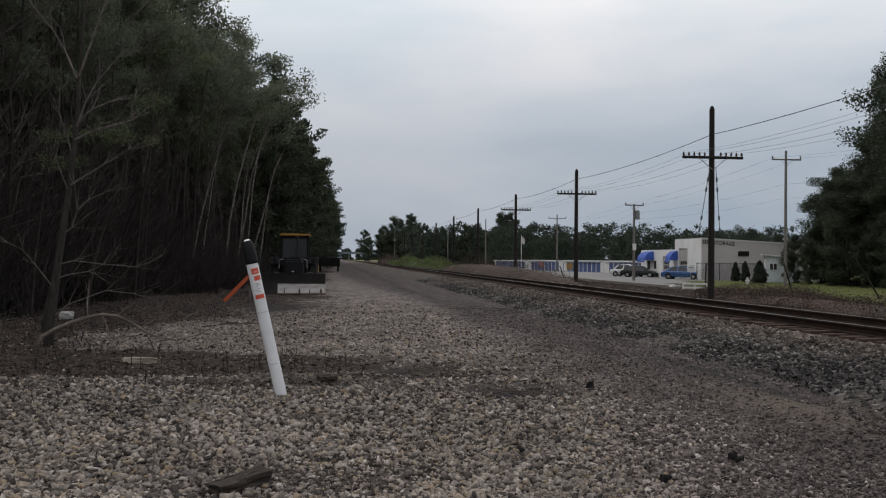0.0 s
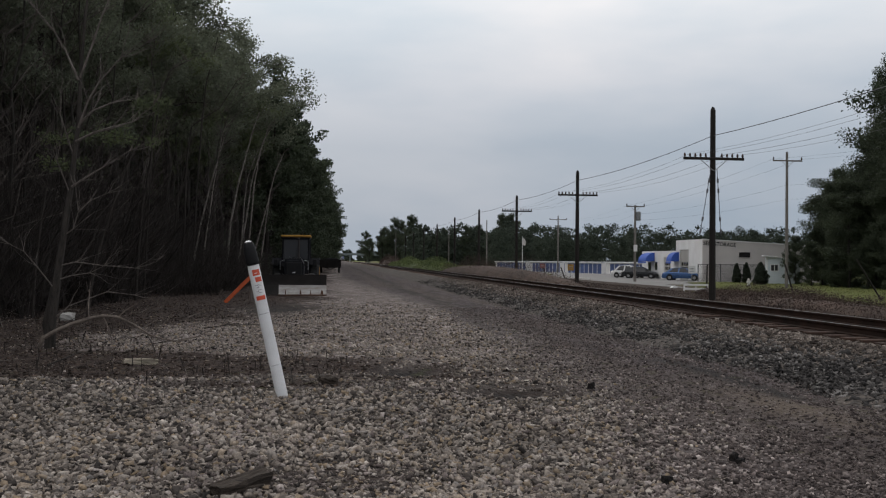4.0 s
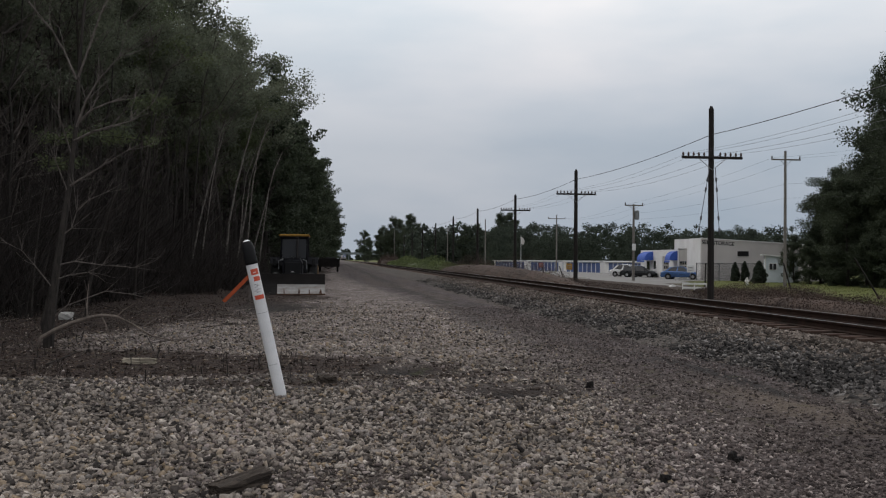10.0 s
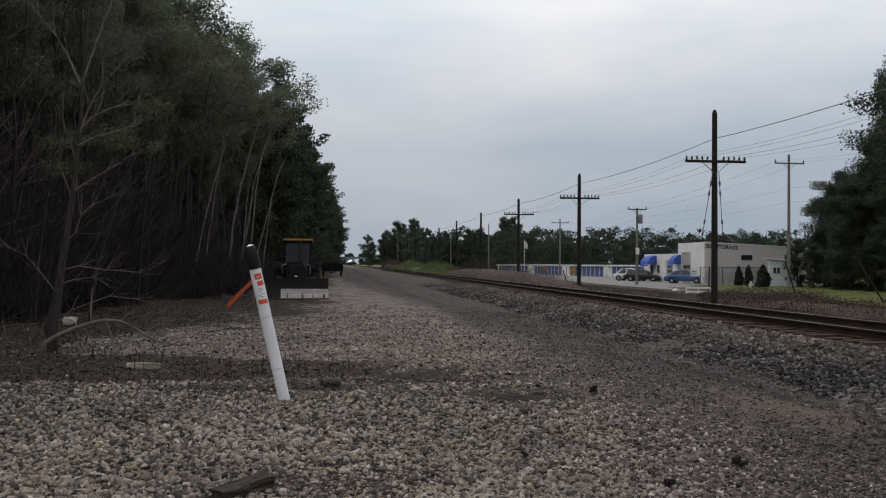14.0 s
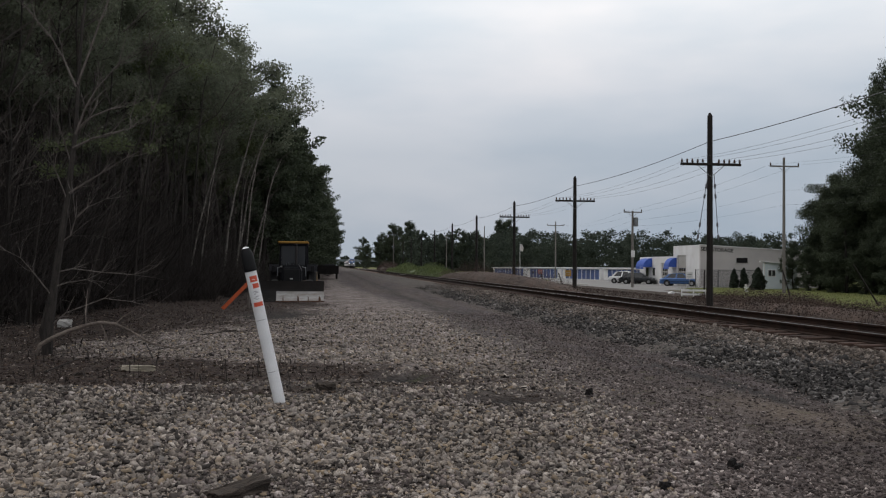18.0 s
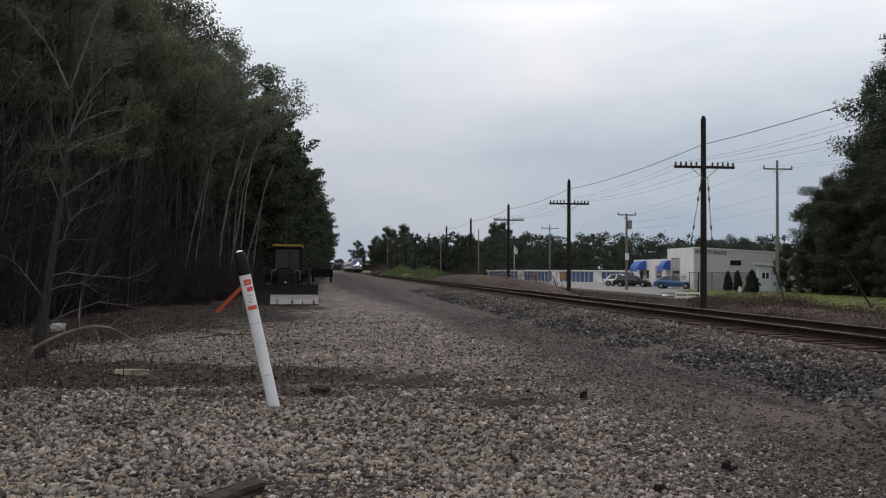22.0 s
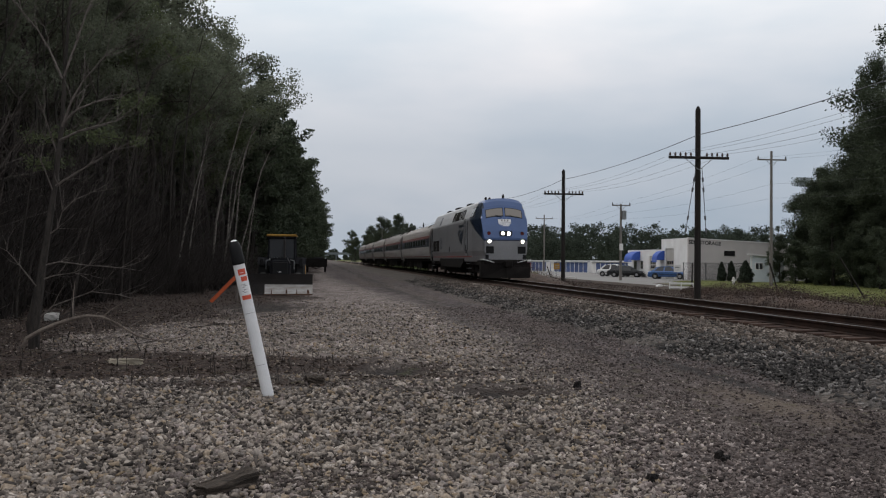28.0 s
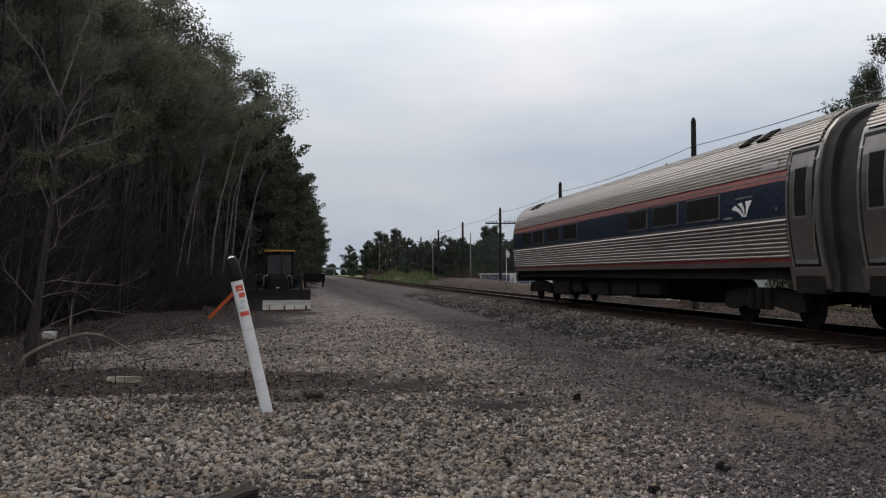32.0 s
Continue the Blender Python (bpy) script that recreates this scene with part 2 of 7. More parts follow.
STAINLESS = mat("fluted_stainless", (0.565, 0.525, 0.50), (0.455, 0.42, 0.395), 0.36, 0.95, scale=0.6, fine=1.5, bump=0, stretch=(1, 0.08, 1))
# Dust plus the dark reflection of wood and ground, put into the base colour.
SIDESTEEL = mat("dusty_darkened_stainless", (0.38, 0.345, 0.325), (0.285, 0.255, 0.24), 0.38, 0.95, scale=0.6, fine=1.5, bump=0, stretch=(1, 0.08, 1))
ENDSTEEL = mat("end_stainless", (0.36, 0.335, 0.32), (0.25, 0.23, 0.215), 0.38, 0.95, scale=0.9, fine=4, bump=0, stretch=(1, 1, 0.4))
DARKSTEEL = mat("dirty_underframe", (0.020, 0.018, 0.017), (0.011, 0.010, 0.0095), 0.95, scale=2, fine=20, spec=0.05)
GRIME = mat("grimy_wheel_steel", (0.026, 0.021, 0.019), (0.015, 0.0125, 0.0115), 0.85, 0.0, scale=3, fine=20, spec=0.1)
REDSTRIPE = mat("red_stripe", (0.30, 0.045, 0.04), (0.24, 0.04, 0.035), 0.5, scale=1, bump=0)
PINKSTRIPE = mat("faded_red_stripe", (0.30, 0.11, 0.10), (0.22, 0.085, 0.08), 0.5, scale=1, bump=0)
WHITEMARK = mat("white_marking", (0.75, 0.75, 0.75), None, 0.5, bump=0)
RUBBERGREY = mat("dark_diaphragm", (0.042, 0.038, 0.038), (0.026, 0.024, 0.024), 0.85, scale=3, spec=0.15)
LAMPGLOW = mat("lit_headlamp", (0.9, 0.85, 0.75), None, 0.2, bump=0, glow=120.0)
DITCHGLOW = mat("lit_ditch_lamp", (0.9, 0.85, 0.75), None, 0.2, bump=0, glow=36.0)
REDLENS = mat("dark_red_lens", (0.10, 0.015, 0.015), None, 0.2, bump=0)
YELLOW = mat("dull_yellow_paint", (0.34, 0.19, 0.035), (0.24, 0.13, 0.03), 0.7, scale=3, spec=0.15)
TRACTOR = mat("dark_machine_paint", (0.011, 0.011, 0.014), (0.006, 0.006, 0.008), 0.65, scale=3, fine=30, spec=0.15)
WORNBLADE = mat("scraped_blade_steel", (0.52, 0.51, 0.50), (0.33, 0.29, 0.26), 0.55, 0.3, scale=2, fine=12, stretch=(1, 1, 4))
DARKBLADE = mat("dirty_blade_steel", (0.030, 0.026, 0.025), (0.018, 0.016, 0.015), 0.8, scale=2)
CABDARK = glass("machine_cab_glass", (0.006, 0.008, 0.012), 0.3)
CABDARK.node_tree.nodes["Principled BSDF"].inputs["Specular IOR Level"].default_value = 0.25
PEBBLE = stone_material("brown_pebbles", [(0.0, (0.026, 0.021, 0.020)), (0.4, (0.066, 0.053, 0.050)), (0.8, (0.118, 0.097, 0.091)), (1.0, (0.22, 0.19, 0.178))])
CLOD = stone_material("brown_clods", [(0.0, (0.011, 0.008, 0.007)), (0.4, (0.031, 0.023, 0.019)), (0.75, (0.057, 0.043, 0.035)), (1.0, (0.148, 0.119, 0.098))])
DRYLEAF = mat("dry_leaf", (0.066, 0.044, 0.032), (0.030, 0.021, 0.016), 0.9, scale=3, fine=20, bump=0, island=0.5)
OLDBRANCH = mat("old_branch_bark", (0.20, 0.165, 0.14), (0.07, 0.056, 0.048), 0.9, scale=5, fine=30)
RUSTEDGE = mat("brown_rust", (0.13, 0.07, 0.045), (0.07, 0.04, 0.03), 0.9, scale=6, fine=30)
GALV = mat("galvanised_steel", (0.28, 0.29, 0.30), None, 0.5, 0.6, bump=0.02)


# ---------------------------------------------------------------- mesh helpers
class Build:
    """Collects vertices and faces of one mesh."""

    def __init__(self):
        self.v, self.f, self.n = [], [], 0

    def add(self, v, f):
        k = len(self.v)
        self.v += [tuple(p) for p in v]
        self.f += [tuple(i + k for i in q) for q in f]
        return self

    def box(self, x0, x1, y0, y1, z0, z1, c=0.0):
        if c <= 0:
            v = [(x, y, z) for z in (z0, z1) for y in (y0, y1) for x in (x0, x1)]
            return self.add(v, [(0, 2, 3, 1), (4, 5, 7, 6), (0, 1, 5, 4), (2, 6, 7, 3), (0, 4, 6, 2), (1, 3, 7, 5)])
        bm = bmesh.new()
        bmesh.ops.create_cube(bm, size=1)
        for w in bm.verts:
            w.co = (x0 + (w.co.x + .5) * (x1 - x0), y0 + (w.co.y + .5) * (y1 - y0), z0 + (w.co.z + .5) * (z1 - z0))
        bmesh.ops.bevel(bm, geom=bm.edges[:], offset=c, segments=1, affect="EDGES")
        bm.verts.index_update()
        self.add([w.co[:] for w in bm.verts], [[w.index for w in f.verts] for f in bm.faces])
        bm.free()
        return self

    def tube(self, pts, radii, n=7, caps=True):
        pts = [Vector(p) for p in pts]
        if isinstance(radii, (int, float)):
            radii = [radii] * len(pts)
        k, ring = len(self.v), []
        for i, p in enumerate(pts):
            d = (pts[min(i + 1, len(pts) - 1)] - pts[max(i - 1, 0)])
            d = d.normalized() if d.length > 1e-9 else Vector((0, 0, 1))
            a = d.orthogonal() if i == 0 else (a - d * a.dot(d))
            a.normalize()
            b = d.cross(a)
            for j in range(n):
                t = 2 * pi * j / n
                self.v.append(tuple(p + (a * cos(t) + b * sin(t)) * radii[i]))
        for i in range(len(pts) - 1):
            for j in range(n):
                q = (j + 1) % n
                self.f.append((k + i * n + j, k + i * n + q, k + (i + 1) * n + q, k + (i + 1) * n + j))
        if caps:
            self.f.append(tuple(k + j for j in reversed(range(n))))
            self.f.append(tuple(k + (len(pts) - 1) * n + j for j in range(n)))
        return self

    def wheel(self, x0, x1, y, z, r, n=20):
        return self.tube([(x0, y, z), (x0 + (x1 - x0) * .2, y, z), (x1 - (x1 - x0) * .2, y, z), (x1, y, z)], [r * .9, r, r, r * .9], n)

    def prism(self, poly, axis, a0, a1):
        """A polygon (u, v) pushed along an axis: for x the polygon is (y, z), for y (x, z), for z (x, y)."""
        def put(u, v, a):
            return {"x": (a, u, v), "y": (u, a, v), "z": (u, v, a)}[axis]
        n = len(poly)
        v = [put(u, w, a0) for u, w in poly] + [put(u, w, a1) for u, w in poly]
        f = [tuple(range(n))[::-1], tuple(range(n, 2 * n))] + [(i, (i + 1) % n, n + (i + 1) % n, n + i) for i in range(n)]
        return self.add(v, f)

    def mesh(self, name, material, smooth=False, fix=True):
        me = bpy.data.meshes.new(name)
        me.from_pydata(self.v, [], self.f)
        if fix:
            bm = bmesh.new()
            bm.from_mesh(me)
            bmesh.ops.recalc_face_normals(bm, faces=bm.faces[:])
            bm.to_mesh(me)
            bm.free()
        for m in (material if isinstance(material, (list, tuple)) else [material]):
            me.materials.append(m)
        if smooth:
            me.polygons.foreach_set("use_smooth", [True] * len(me.polygons))
        me.update()
        return me


def part(name, b, material, parent, label="", smooth=False):
    ob = new(name, b.mesh(name, material, smooth))
    ob.parent = parent
    if label:
        ob["label"] = label
    return ob


def thing(name, x, y, z, label, category, group="", rz=0, kind=""):
    ob = new(name)
    ob.empty_display_size = 0.3
    ob.matrix_basis = pose(x, y, z, 0, 0, rz)
    return tagged(ob, label, category, group, kind)


def solo(name, b, material, label, category, x=0, y=0, z=0, rz=0, group="", kind="", smooth=False):
    ob = new(name, b.mesh(name, material, smooth))
    ob.matrix_basis = pose(x, y, z, 0, 0, rz)
    return tagged(ob, label, category, group, kind)


def quads_mesh(name, centre, u, w, material, bend=0.0):
    """Many free quads from arrays: centres and two half-edge vectors."""
    n = len(centre)
    v = np.empty((n, 4, 3))
    v[:, 0], v[:, 1], v[:, 2], v[:, 3] = centre - u - w, centre + u - w, centre + u + w, centre - u + w
    if bend:
        nn = np.cross(u, w)
        nn /= np.linalg.norm(nn, axis=1)[:, None] + 1e-9
        s = np.linalg.norm(u, axis=1)[:, None] * bend
        v[:, 0] += nn * s
        v[:, 2] += nn * s
    me = bpy.data.meshes.new(name)
    me.vertices.add(n * 4)
    me.vertices.foreach_set("co", v.ravel())
    me.loops.add(n * 4)
    me.loops.foreach_set("vertex_index", np.arange(n * 4, dtype=np.int32))
    me.polygons.add(n)
    me.polygons.foreach_set("loop_start", np.arange(0, n * 4, 4, dtype=np.int32))
    me.materials.append(material)
    me.update(calc_edges=True)
    me.validate()
    return me


def random_turns(n, rng):
    q = rng.normal(size=(n, 4))
    q /= np.linalg.norm(q, axis=1)[:, None]
    w, x, y, z = q.T
    return np.stack([np.stack([1 - 2 * (y * y + z * z), 2 * (x * y - z * w), 2 * (x * z + y * w)], 1),
                     np.stack([2 * (x * y + z * w), 1 - 2 * (x * x + z * z), 2 * (y * z - x * w)], 1),
                     np.stack([2 * (x * z - y * w), 2 * (y * z + x * w), 1 - 2 * (x * x + y * y)], 1)], 1)


def letters(text, size, material, parent, m, name="lettering", label=""):
    cu = bpy.data.curves.new(name, "FONT")
    cu.body, cu.size, cu.extrude, cu.offset, cu.align_x, cu.align_y = text, size, 0.006, 0.012, "CENTER", "CENTER"
    tmp = bpy.data.objects.new(name, cu)
    scene.collection.objects.link(tmp)
    me = bpy.data.meshes.new_from_object(tmp.evaluated_get(bpy.context.evaluated_depsgraph_get()))
    bpy.data.objects.remove(tmp)
    me.materials.clear()
    me.materials.append(material)
    ob = new(name, me)
    ob.parent, ob.matrix_basis = parent, m
    if label:
        ob["label"] = label
    return ob


# ---------------------------------------------------------------- ground
def smooth01(a, b, x):
    t = np.clip((x - a) / (b - a), 0, 1)
    return t * t * (3 - 2 * t)


def ripple(x, y):
    return (np.sin(x * 1.9 + 0.6 * np.sin(y * 0.8)) * np.sin(y * 1.3 + 0.5 * np.sin(x * 1.1)) * 0.5
            + np.sin(x * 4.3 + y * 1.7) * np.sin(y * 3.7 - x * 0.9) * 0.25 + np.sin(x * 0.45 + y * 0.3) * 0.25)


def ground_z(x, y):
    """Height of the natural ground."""
    x, y = np.asarray(x, float), np.asarray(y, float)
    z = 0.035 * ripple(x, y) * (1 - smooth01(6, 12, np.abs(x))) * (1 - smooth01(60, 120, y))
    z = z - 0.09 * np.exp(-(((x - 1.1) / 0.5) ** 2 + ((y - 13.5) / 0.5) ** 2)) - 0.09 * np.exp(-(((x - 2.25) / 0.5) ** 2 + ((y - 11.3) / 0.4) ** 2))
    z = z - 0.05 * np.exp(-((x - 4.6) / 0.35) ** 2) - 0.04 * np.exp(-((x - 5.9) / 0.4) ** 2)
    z = z + 0.10 * np.exp(-(((x + 0.2) / 1.1) ** 2 + ((y - 23) / 5) ** 2)) - 0.10 * np.exp(-(((x + 1.7) / 1.0) ** 2 + ((y - 31) / 2.2) ** 2))
    z = np.where(x > 12, -0.25 - 0.05 * np.sin(y * 0.9) * np.exp(-((x - 15) / 2) ** 2) + smooth01(13.5, 16.5, x) * 0.12 - smooth01(18, 30, x) * 0.37, z)
    return np.where((x > 6.3) & (x < 13.6), -0.3, z)


def gz(x, y):
    return float(ground_z(x, y))


xs = np.unique(np.round(np.concatenate([np.linspace(-1800, -120, 12), np.linspace(-100, -14, 18), np.arange(-13, -6, 0.35), np.arange(-6, 6.29, 0.14),
                                        [6.5, 13.4], np.arange(13.7, 20, 0.4), np.linspace(21, 60, 27), np.linspace(70, 200, 14), np.linspace(250, 1800, 12)]), 3))
ys = np.unique(np.round(np.concatenate([np.linspace(-600, -10, 12), np.linspace(-5, 5, 6), np.arange(5.5, 26, 0.16), np.arange(26, 60, 0.5), np.arange(60, 160, 2.5),
                                        np.linspace(165, 500, 30), np.linspace(600, 4500, 20)]), 3))
gx, gy = np.meshgrid(xs, ys)
zz = ground_z(gx, gy)
nx, ny = len(xs), len(ys)
idx = np.arange(nx * ny).reshape(ny, nx)
gf = np.stack([idx[:-1, :-1], idx[:-1, 1:], idx[1:, 1:], idx[1:, :-1]], -1).reshape(-1, 4)
gme = bpy.data.meshes.new("ground")
gme.from_pydata(np.stack([gx, gy, zz], -1).reshape(-1, 3).tolist(), [], gf.tolist())
gme.polygons.foreach_set("use_smooth", [True] * len(gme.polygons))


def soil_amount(x, y):
    """0 on clean gravel, 1 on bare soil and litter."""
    edge = np.interp(y, [0, 11.3, 12.7, 13.6, 15, 16.6, 20, 24, 30, 45, 90, 180, 260], [-30, -30, -2.0, 2.6, 1.5, -4.6, -4.4, -2.8, -1.4, -0.6, -0.4, 0.6, 3])
    w = 1.5 * ripple(x * 0.8 + 3, y * 0.6) + 0.8 * ripple(x * 2.7, y * 2.2 + 5)
    out = smooth01(-1.3, 1.4, edge + w - x)
    for cx, cy, rx, ry in ((1.1, 13.5, .75, .45), (2.25, 11.3, .8, .45), (-1.7, 30.5, 1.6, 4.0), (1.2, 12.7, 1.6, .35), (-.9, 12.0, 1.4, .3)):
        out = np.maximum(out, np.exp(-((x - cx) / rx) ** 2 - ((y - cy) / ry) ** 2))
    # damp dirt round the rotten timber
    return np.maximum(out, .75 * np.exp(-((x - .1) / 1.0) ** 2 - ((y - 6.7) / .42) ** 2))


def road_amount(x, y):
    w = 0.35 * ripple(x * 0.7, y * 0.45 + 2)
    w = w + np.interp(y, [5.5, 6.5, 7.5, 9, 14, 20, 32, 50, 80], [1.5, 1.15, .85, .5, .2, .05, .3, 1.6, 3.2])
    return smooth01(2.7, 5.0, x + w) * (1 - smooth01(11.5, 14, x))


def tan_patch(x, y):
    """Smooth pale tan dirt beside the ballast."""
    return np.exp(-((x - 5.15) / .45) ** 2 - ((y - 9.9) / 1.5) ** 2)


def dark_streak(x, y):
    """Dark streaks along the foot of the ballast and in the wheel ruts, dark patches in hollows and yard."""
    foot = np.exp(-((x - 5.45 - .1 * np.sin(y * .7)) / .22) ** 2) * smooth01(10.0, 10.9, y) * (1 - smooth01(13.5, 17, y))
    rut = np.exp(-((x - 3.9 - .2 * np.sin(y * .21)) / .55) ** 2) * smooth01(14, 20, y) * .5
    hole = np.exp(-((x - 1.06) / .5) ** 2 - ((y - 13.6) / .42) ** 2) + np.exp(-((x - 2.2) / .5) ** 2 - ((y - 11.25) / .34) ** 2)
    yard = np.exp(-((x + 1.75) / 1.3) ** 2 - ((y - 30.5) / 3.2) ** 2)
    return np.clip(foot + rut + hole + yard, 0, 1)


def grass_amount(x, y):
    w = 1.2 * ripple(x * 0.5, y * 0.3)
    return smooth01(20.5, 24.0, x + w - np.interp(y, [0, 50, 62, 80], [0, 0, 6, 10]))


far = smooth01(160, 300, np.abs(gx) + 0.3 * np.abs(gy))
masks = {"soil": np.maximum(soil_amount(gx, gy), (gx < -12) * 1.0) * (gx < 6), "road": road_amount(gx, gy), "grass": np.maximum(grass_amount(gx, gy), far * (gx > 6)),
         "gap_shade": (1 - smooth01(11, 17, gy)) * (1 - road_amount(gx, gy)), "tan": tan_patch(gx, gy), "dark_marks": dark_streak(gx, gy),
         "weedy": smooth01(12.5, 14, gx) * (1 - grass_amount(gx, gy))}
for key, val in masks.items():
    at = gme.attributes.new(key, "FLOAT", "POINT")
    at.data.foreach_set("value", val.ravel().astype(np.float32))


def ground_material():
    m = bpy.data.materials.new("gravel_and_soil")
    m.use_nodes = True
    n, l = m.node_tree.nodes, m.node_tree.links
    b = n["Principled BSDF"]
    tc_ = n.new("ShaderNodeTexCoord")

    def noise_(scale, detail=4.0, stretch=None):
        q = n.new("ShaderNodeTexNoise")
        q.inputs["Scale"].default_value, q.inputs["Detail"].default_value = scale, detail
        src = tc_.outputs["Object"]
        if stretch:
            mm = n.new("ShaderNodeMapping")
            mm.inputs["Scale"].default_value = stretch
            l.new(src, mm.inputs[0])
            src = mm.outputs[0]
        l.new(src, q.inputs[0])
        return q.outputs[0]

    def ramp(src, stops):
        r = n.new("ShaderNodeValToRGB")
        r.color_ramp.elements[0].position, r.color_ramp.elements[0].color = stops[0][0], (*stops[0][1], 1)
        r.color_ramp.elements[1].position, r.color_ramp.elements[1].color = stops[-1][0], (*stops[-1][1], 1)
        for p, c in stops[1:-1]:
            r.color_ramp.elements.new(p).color = (*c, 1)
        l.new(src, r.inputs[0])
        return r.outputs[0]

    def mixc(fac, a, c):
        q = n.new("ShaderNodeMix")
        q.data_type = "RGBA"
        l.new(fac, q.inputs[0]), l.new(a, q.inputs[6]), l.new(c, q.inputs[7])
        return q.outputs[2]

    vo = n.new("ShaderNodeTexVoronoi")
    vo.inputs["Scale"].default_value = 17.0
    l.new(tc_.outputs["Object"], vo.inputs[0])
    hs = n.new("ShaderNodeSeparateColor")
    l.new(vo.outputs["Color"], hs.inputs[0])
    gravel = ramp(hs.outputs[0], [(0.0, (0.048, 0.042, 0.039)), (0.45, (0.161, 0.140, 0.130)), (0.9, (0.270, 0.235, 0.218)), (1.0, (0.403, 0.360, 0.334))])
    stain = ramp(noise_(0.9, 9), [(0.30, (0.70, 0.64, 0.62)), (0.45, (1.12, 1.08, 1.08)), (0.68, (1.42, 1.40, 1.42))])
    mul = n.new("ShaderNodeMix")
    mul.data_type, mul.blend_type = "RGBA", "MULTIPLY"
    mul.inputs[0].default_value = 1.0
    l.new(gravel, mul.inputs[6]), l.new(stain, mul.inputs[7])
    soil = ramp(noise_(7, 6), [(0.3, (0.013, 0.0085, 0.0075)), (0.52, (0.036, 0.0235, 0.019)), (0.78, (0.098, 0.071, 0.058))])
    dark_road = ramp(noise_(2.2, 8, (1.0, 0.28, 1.0)), [(0.3, (0.030, 0.024, 0.0245)), (0.5, (0.058, 0.047, 0.048)), (0.72, (0.110, 0.091, 0.091))])
    tan_road = ramp(noise_(9, 8, (1.0, 0.4, 1.0)), [(0.3, (0.042, 0.033, 0.029)), (0.5, (0.074, 0.059, 0.053)), (0.72, (0.120, 0.099, 0.090))])
    road = mixc(ramp(noise_(0.8, 5, (1.0, 0.10, 1.0)), [(0.46, (0, 0, 0)), (0.58, (1, 1, 1))]), dark_road, tan_road)
    grass = ramp(noise_(1.1, 6), [(0.3, (0.075, 0.088, 0.026)), (0.55, (0.115, 0.128, 0.036)), (0.75, (0.15, 0.145, 0.05))])
    weedy = ramp(noise_(2.0, 6), [(0.3, (0.026, 0.018, 0.015)), (0.6, (0.056, 0.040, 0.031)), (0.8, (0.095, 0.071, 0.052))])
    pat = noise_(2.6, 6)

    def masked(name, soft=0.35):
        a = n.new("ShaderNodeAttribute")
        a.attribute_name = name
        q = n.new("ShaderNodeMath")
        q.operation = "MULTIPLY_ADD"
        q.inputs[1].default_value, q.inputs[2].default_value = 1.4, -0.7
        l.new(pat, q.inputs[0])
        s = n.new("ShaderNodeMath")
        s.operation = "ADD"
        l.new(a.outputs["Fac"], s.inputs[0]), l.new(q.outputs[0], s.inputs[1])
        r = n.new("ShaderNodeMapRange")
        r.inputs[1].default_value, r.inputs[2].default_value = 0.5 - soft, 0.5 + soft
        l.new(s.outputs[0], r.inputs[0])
        return r.outputs[0]

    # Near ground darkened to put shade into the gaps between loose stones.
    c = mixc(masked("gap_shade", 0.6), mul.outputs[2], ramp(noise_(30, 4), [(0.3, (0.020, 0.017, 0.015)), (0.7, (0.060, 0.051, 0.045))]))
    c = mixc(masked("soil"), c, soil)
    c = mixc(masked("road", 0.5), c, road)
    c = mixc(masked("tan", 0.5), c, ramp(noise_(14, 6), [(0.3, (0.085, 0.066, 0.052)), (0.7, (0.135, 0.108, 0.086))]))
    c = mixc(masked("dark_marks", 0.45), c, ramp(noise_(11, 6), [(0.3, (0.010, 0.0085, 0.008)), (0.7, (0.036, 0.031, 0.029))]))
    c = mixc(masked("weedy"), c, weedy)
    c = mixc(masked("grass"), c, grass)
    l.new(c, b.inputs["Base Color"])
    b.inputs["Roughness"].default_value, b.inputs["Specular IOR Level"].default_value = 0.92, 0.2
    bp = n.new("ShaderNodeBump")
    bp.inputs["Strength"].default_value, bp.inputs["Distance"].default_value = 1.0, 0.04
    l.new(vo.outputs["Distance"], bp.inputs["Height"])
    bp.invert = True
    bp2 = n.new("ShaderNodeBump")
    bp2.inputs["Strength"].default_value, bp2.inputs["Distance"].default_value = 0.9, 0.04
    l.new(noise_(25, 4), bp2.inputs["Height"]), l.new(bp.outputs[0], bp2.inputs["Normal"]), l.new(bp2.outputs[0], b.inputs["Normal"])
    return m


gme.materials.append(ground_material())
ground = tagged(new("ground", gme), "grey gravel yard with brown soil, dirt track and grass verge", "ground", kind="structure")

# ballast bed
BED = [(5.75, -0.14), (6.2, -0.02), (7.1, 0.13), (8.2, 0.27), (8.7, 0.265), (9.2, 0.24), (10.05, 0.24), (10.9, 0.24), (11.4, 0.265), (12.0, 0.24), (13.0, 0.02), (13.9, -0.28)]


def bed_z(x):
    return float(np.interp(x, [p[0] for p in BED], [p[1] for p in BED]))


bed_y = np.concatenate([np.linspace(-300, 4, 20), np.arange(5, 45, 0.5), np.arange(46, 160, 3), np.linspace(170, 3500, 40)])
bx = np.unique(np.concatenate([np.array([p[0] for p in BED]), np.arange(6.2, 13.8, 0.2)]))
b = Build()
rngb = np.random.default_rng(4)
for y in bed_y:
    for x in bx:
        edge = 0 if x in (bx[0], bx[-1]) else 1
        b.v.append((x + (0.10 * sin(y * 1.7) + 0.08 * sin(y * 0.6)) * (x < 7), y, bed_z(x) + edge * (rngb.normal() * 0.012)))
k = len(bx)
b.f = [(i * k + j, i * k + j + 1, (i + 1) * k + j + 1, (i + 1) * k + j) for i in range(len(bed_y) - 1) for j in range(k - 1)]


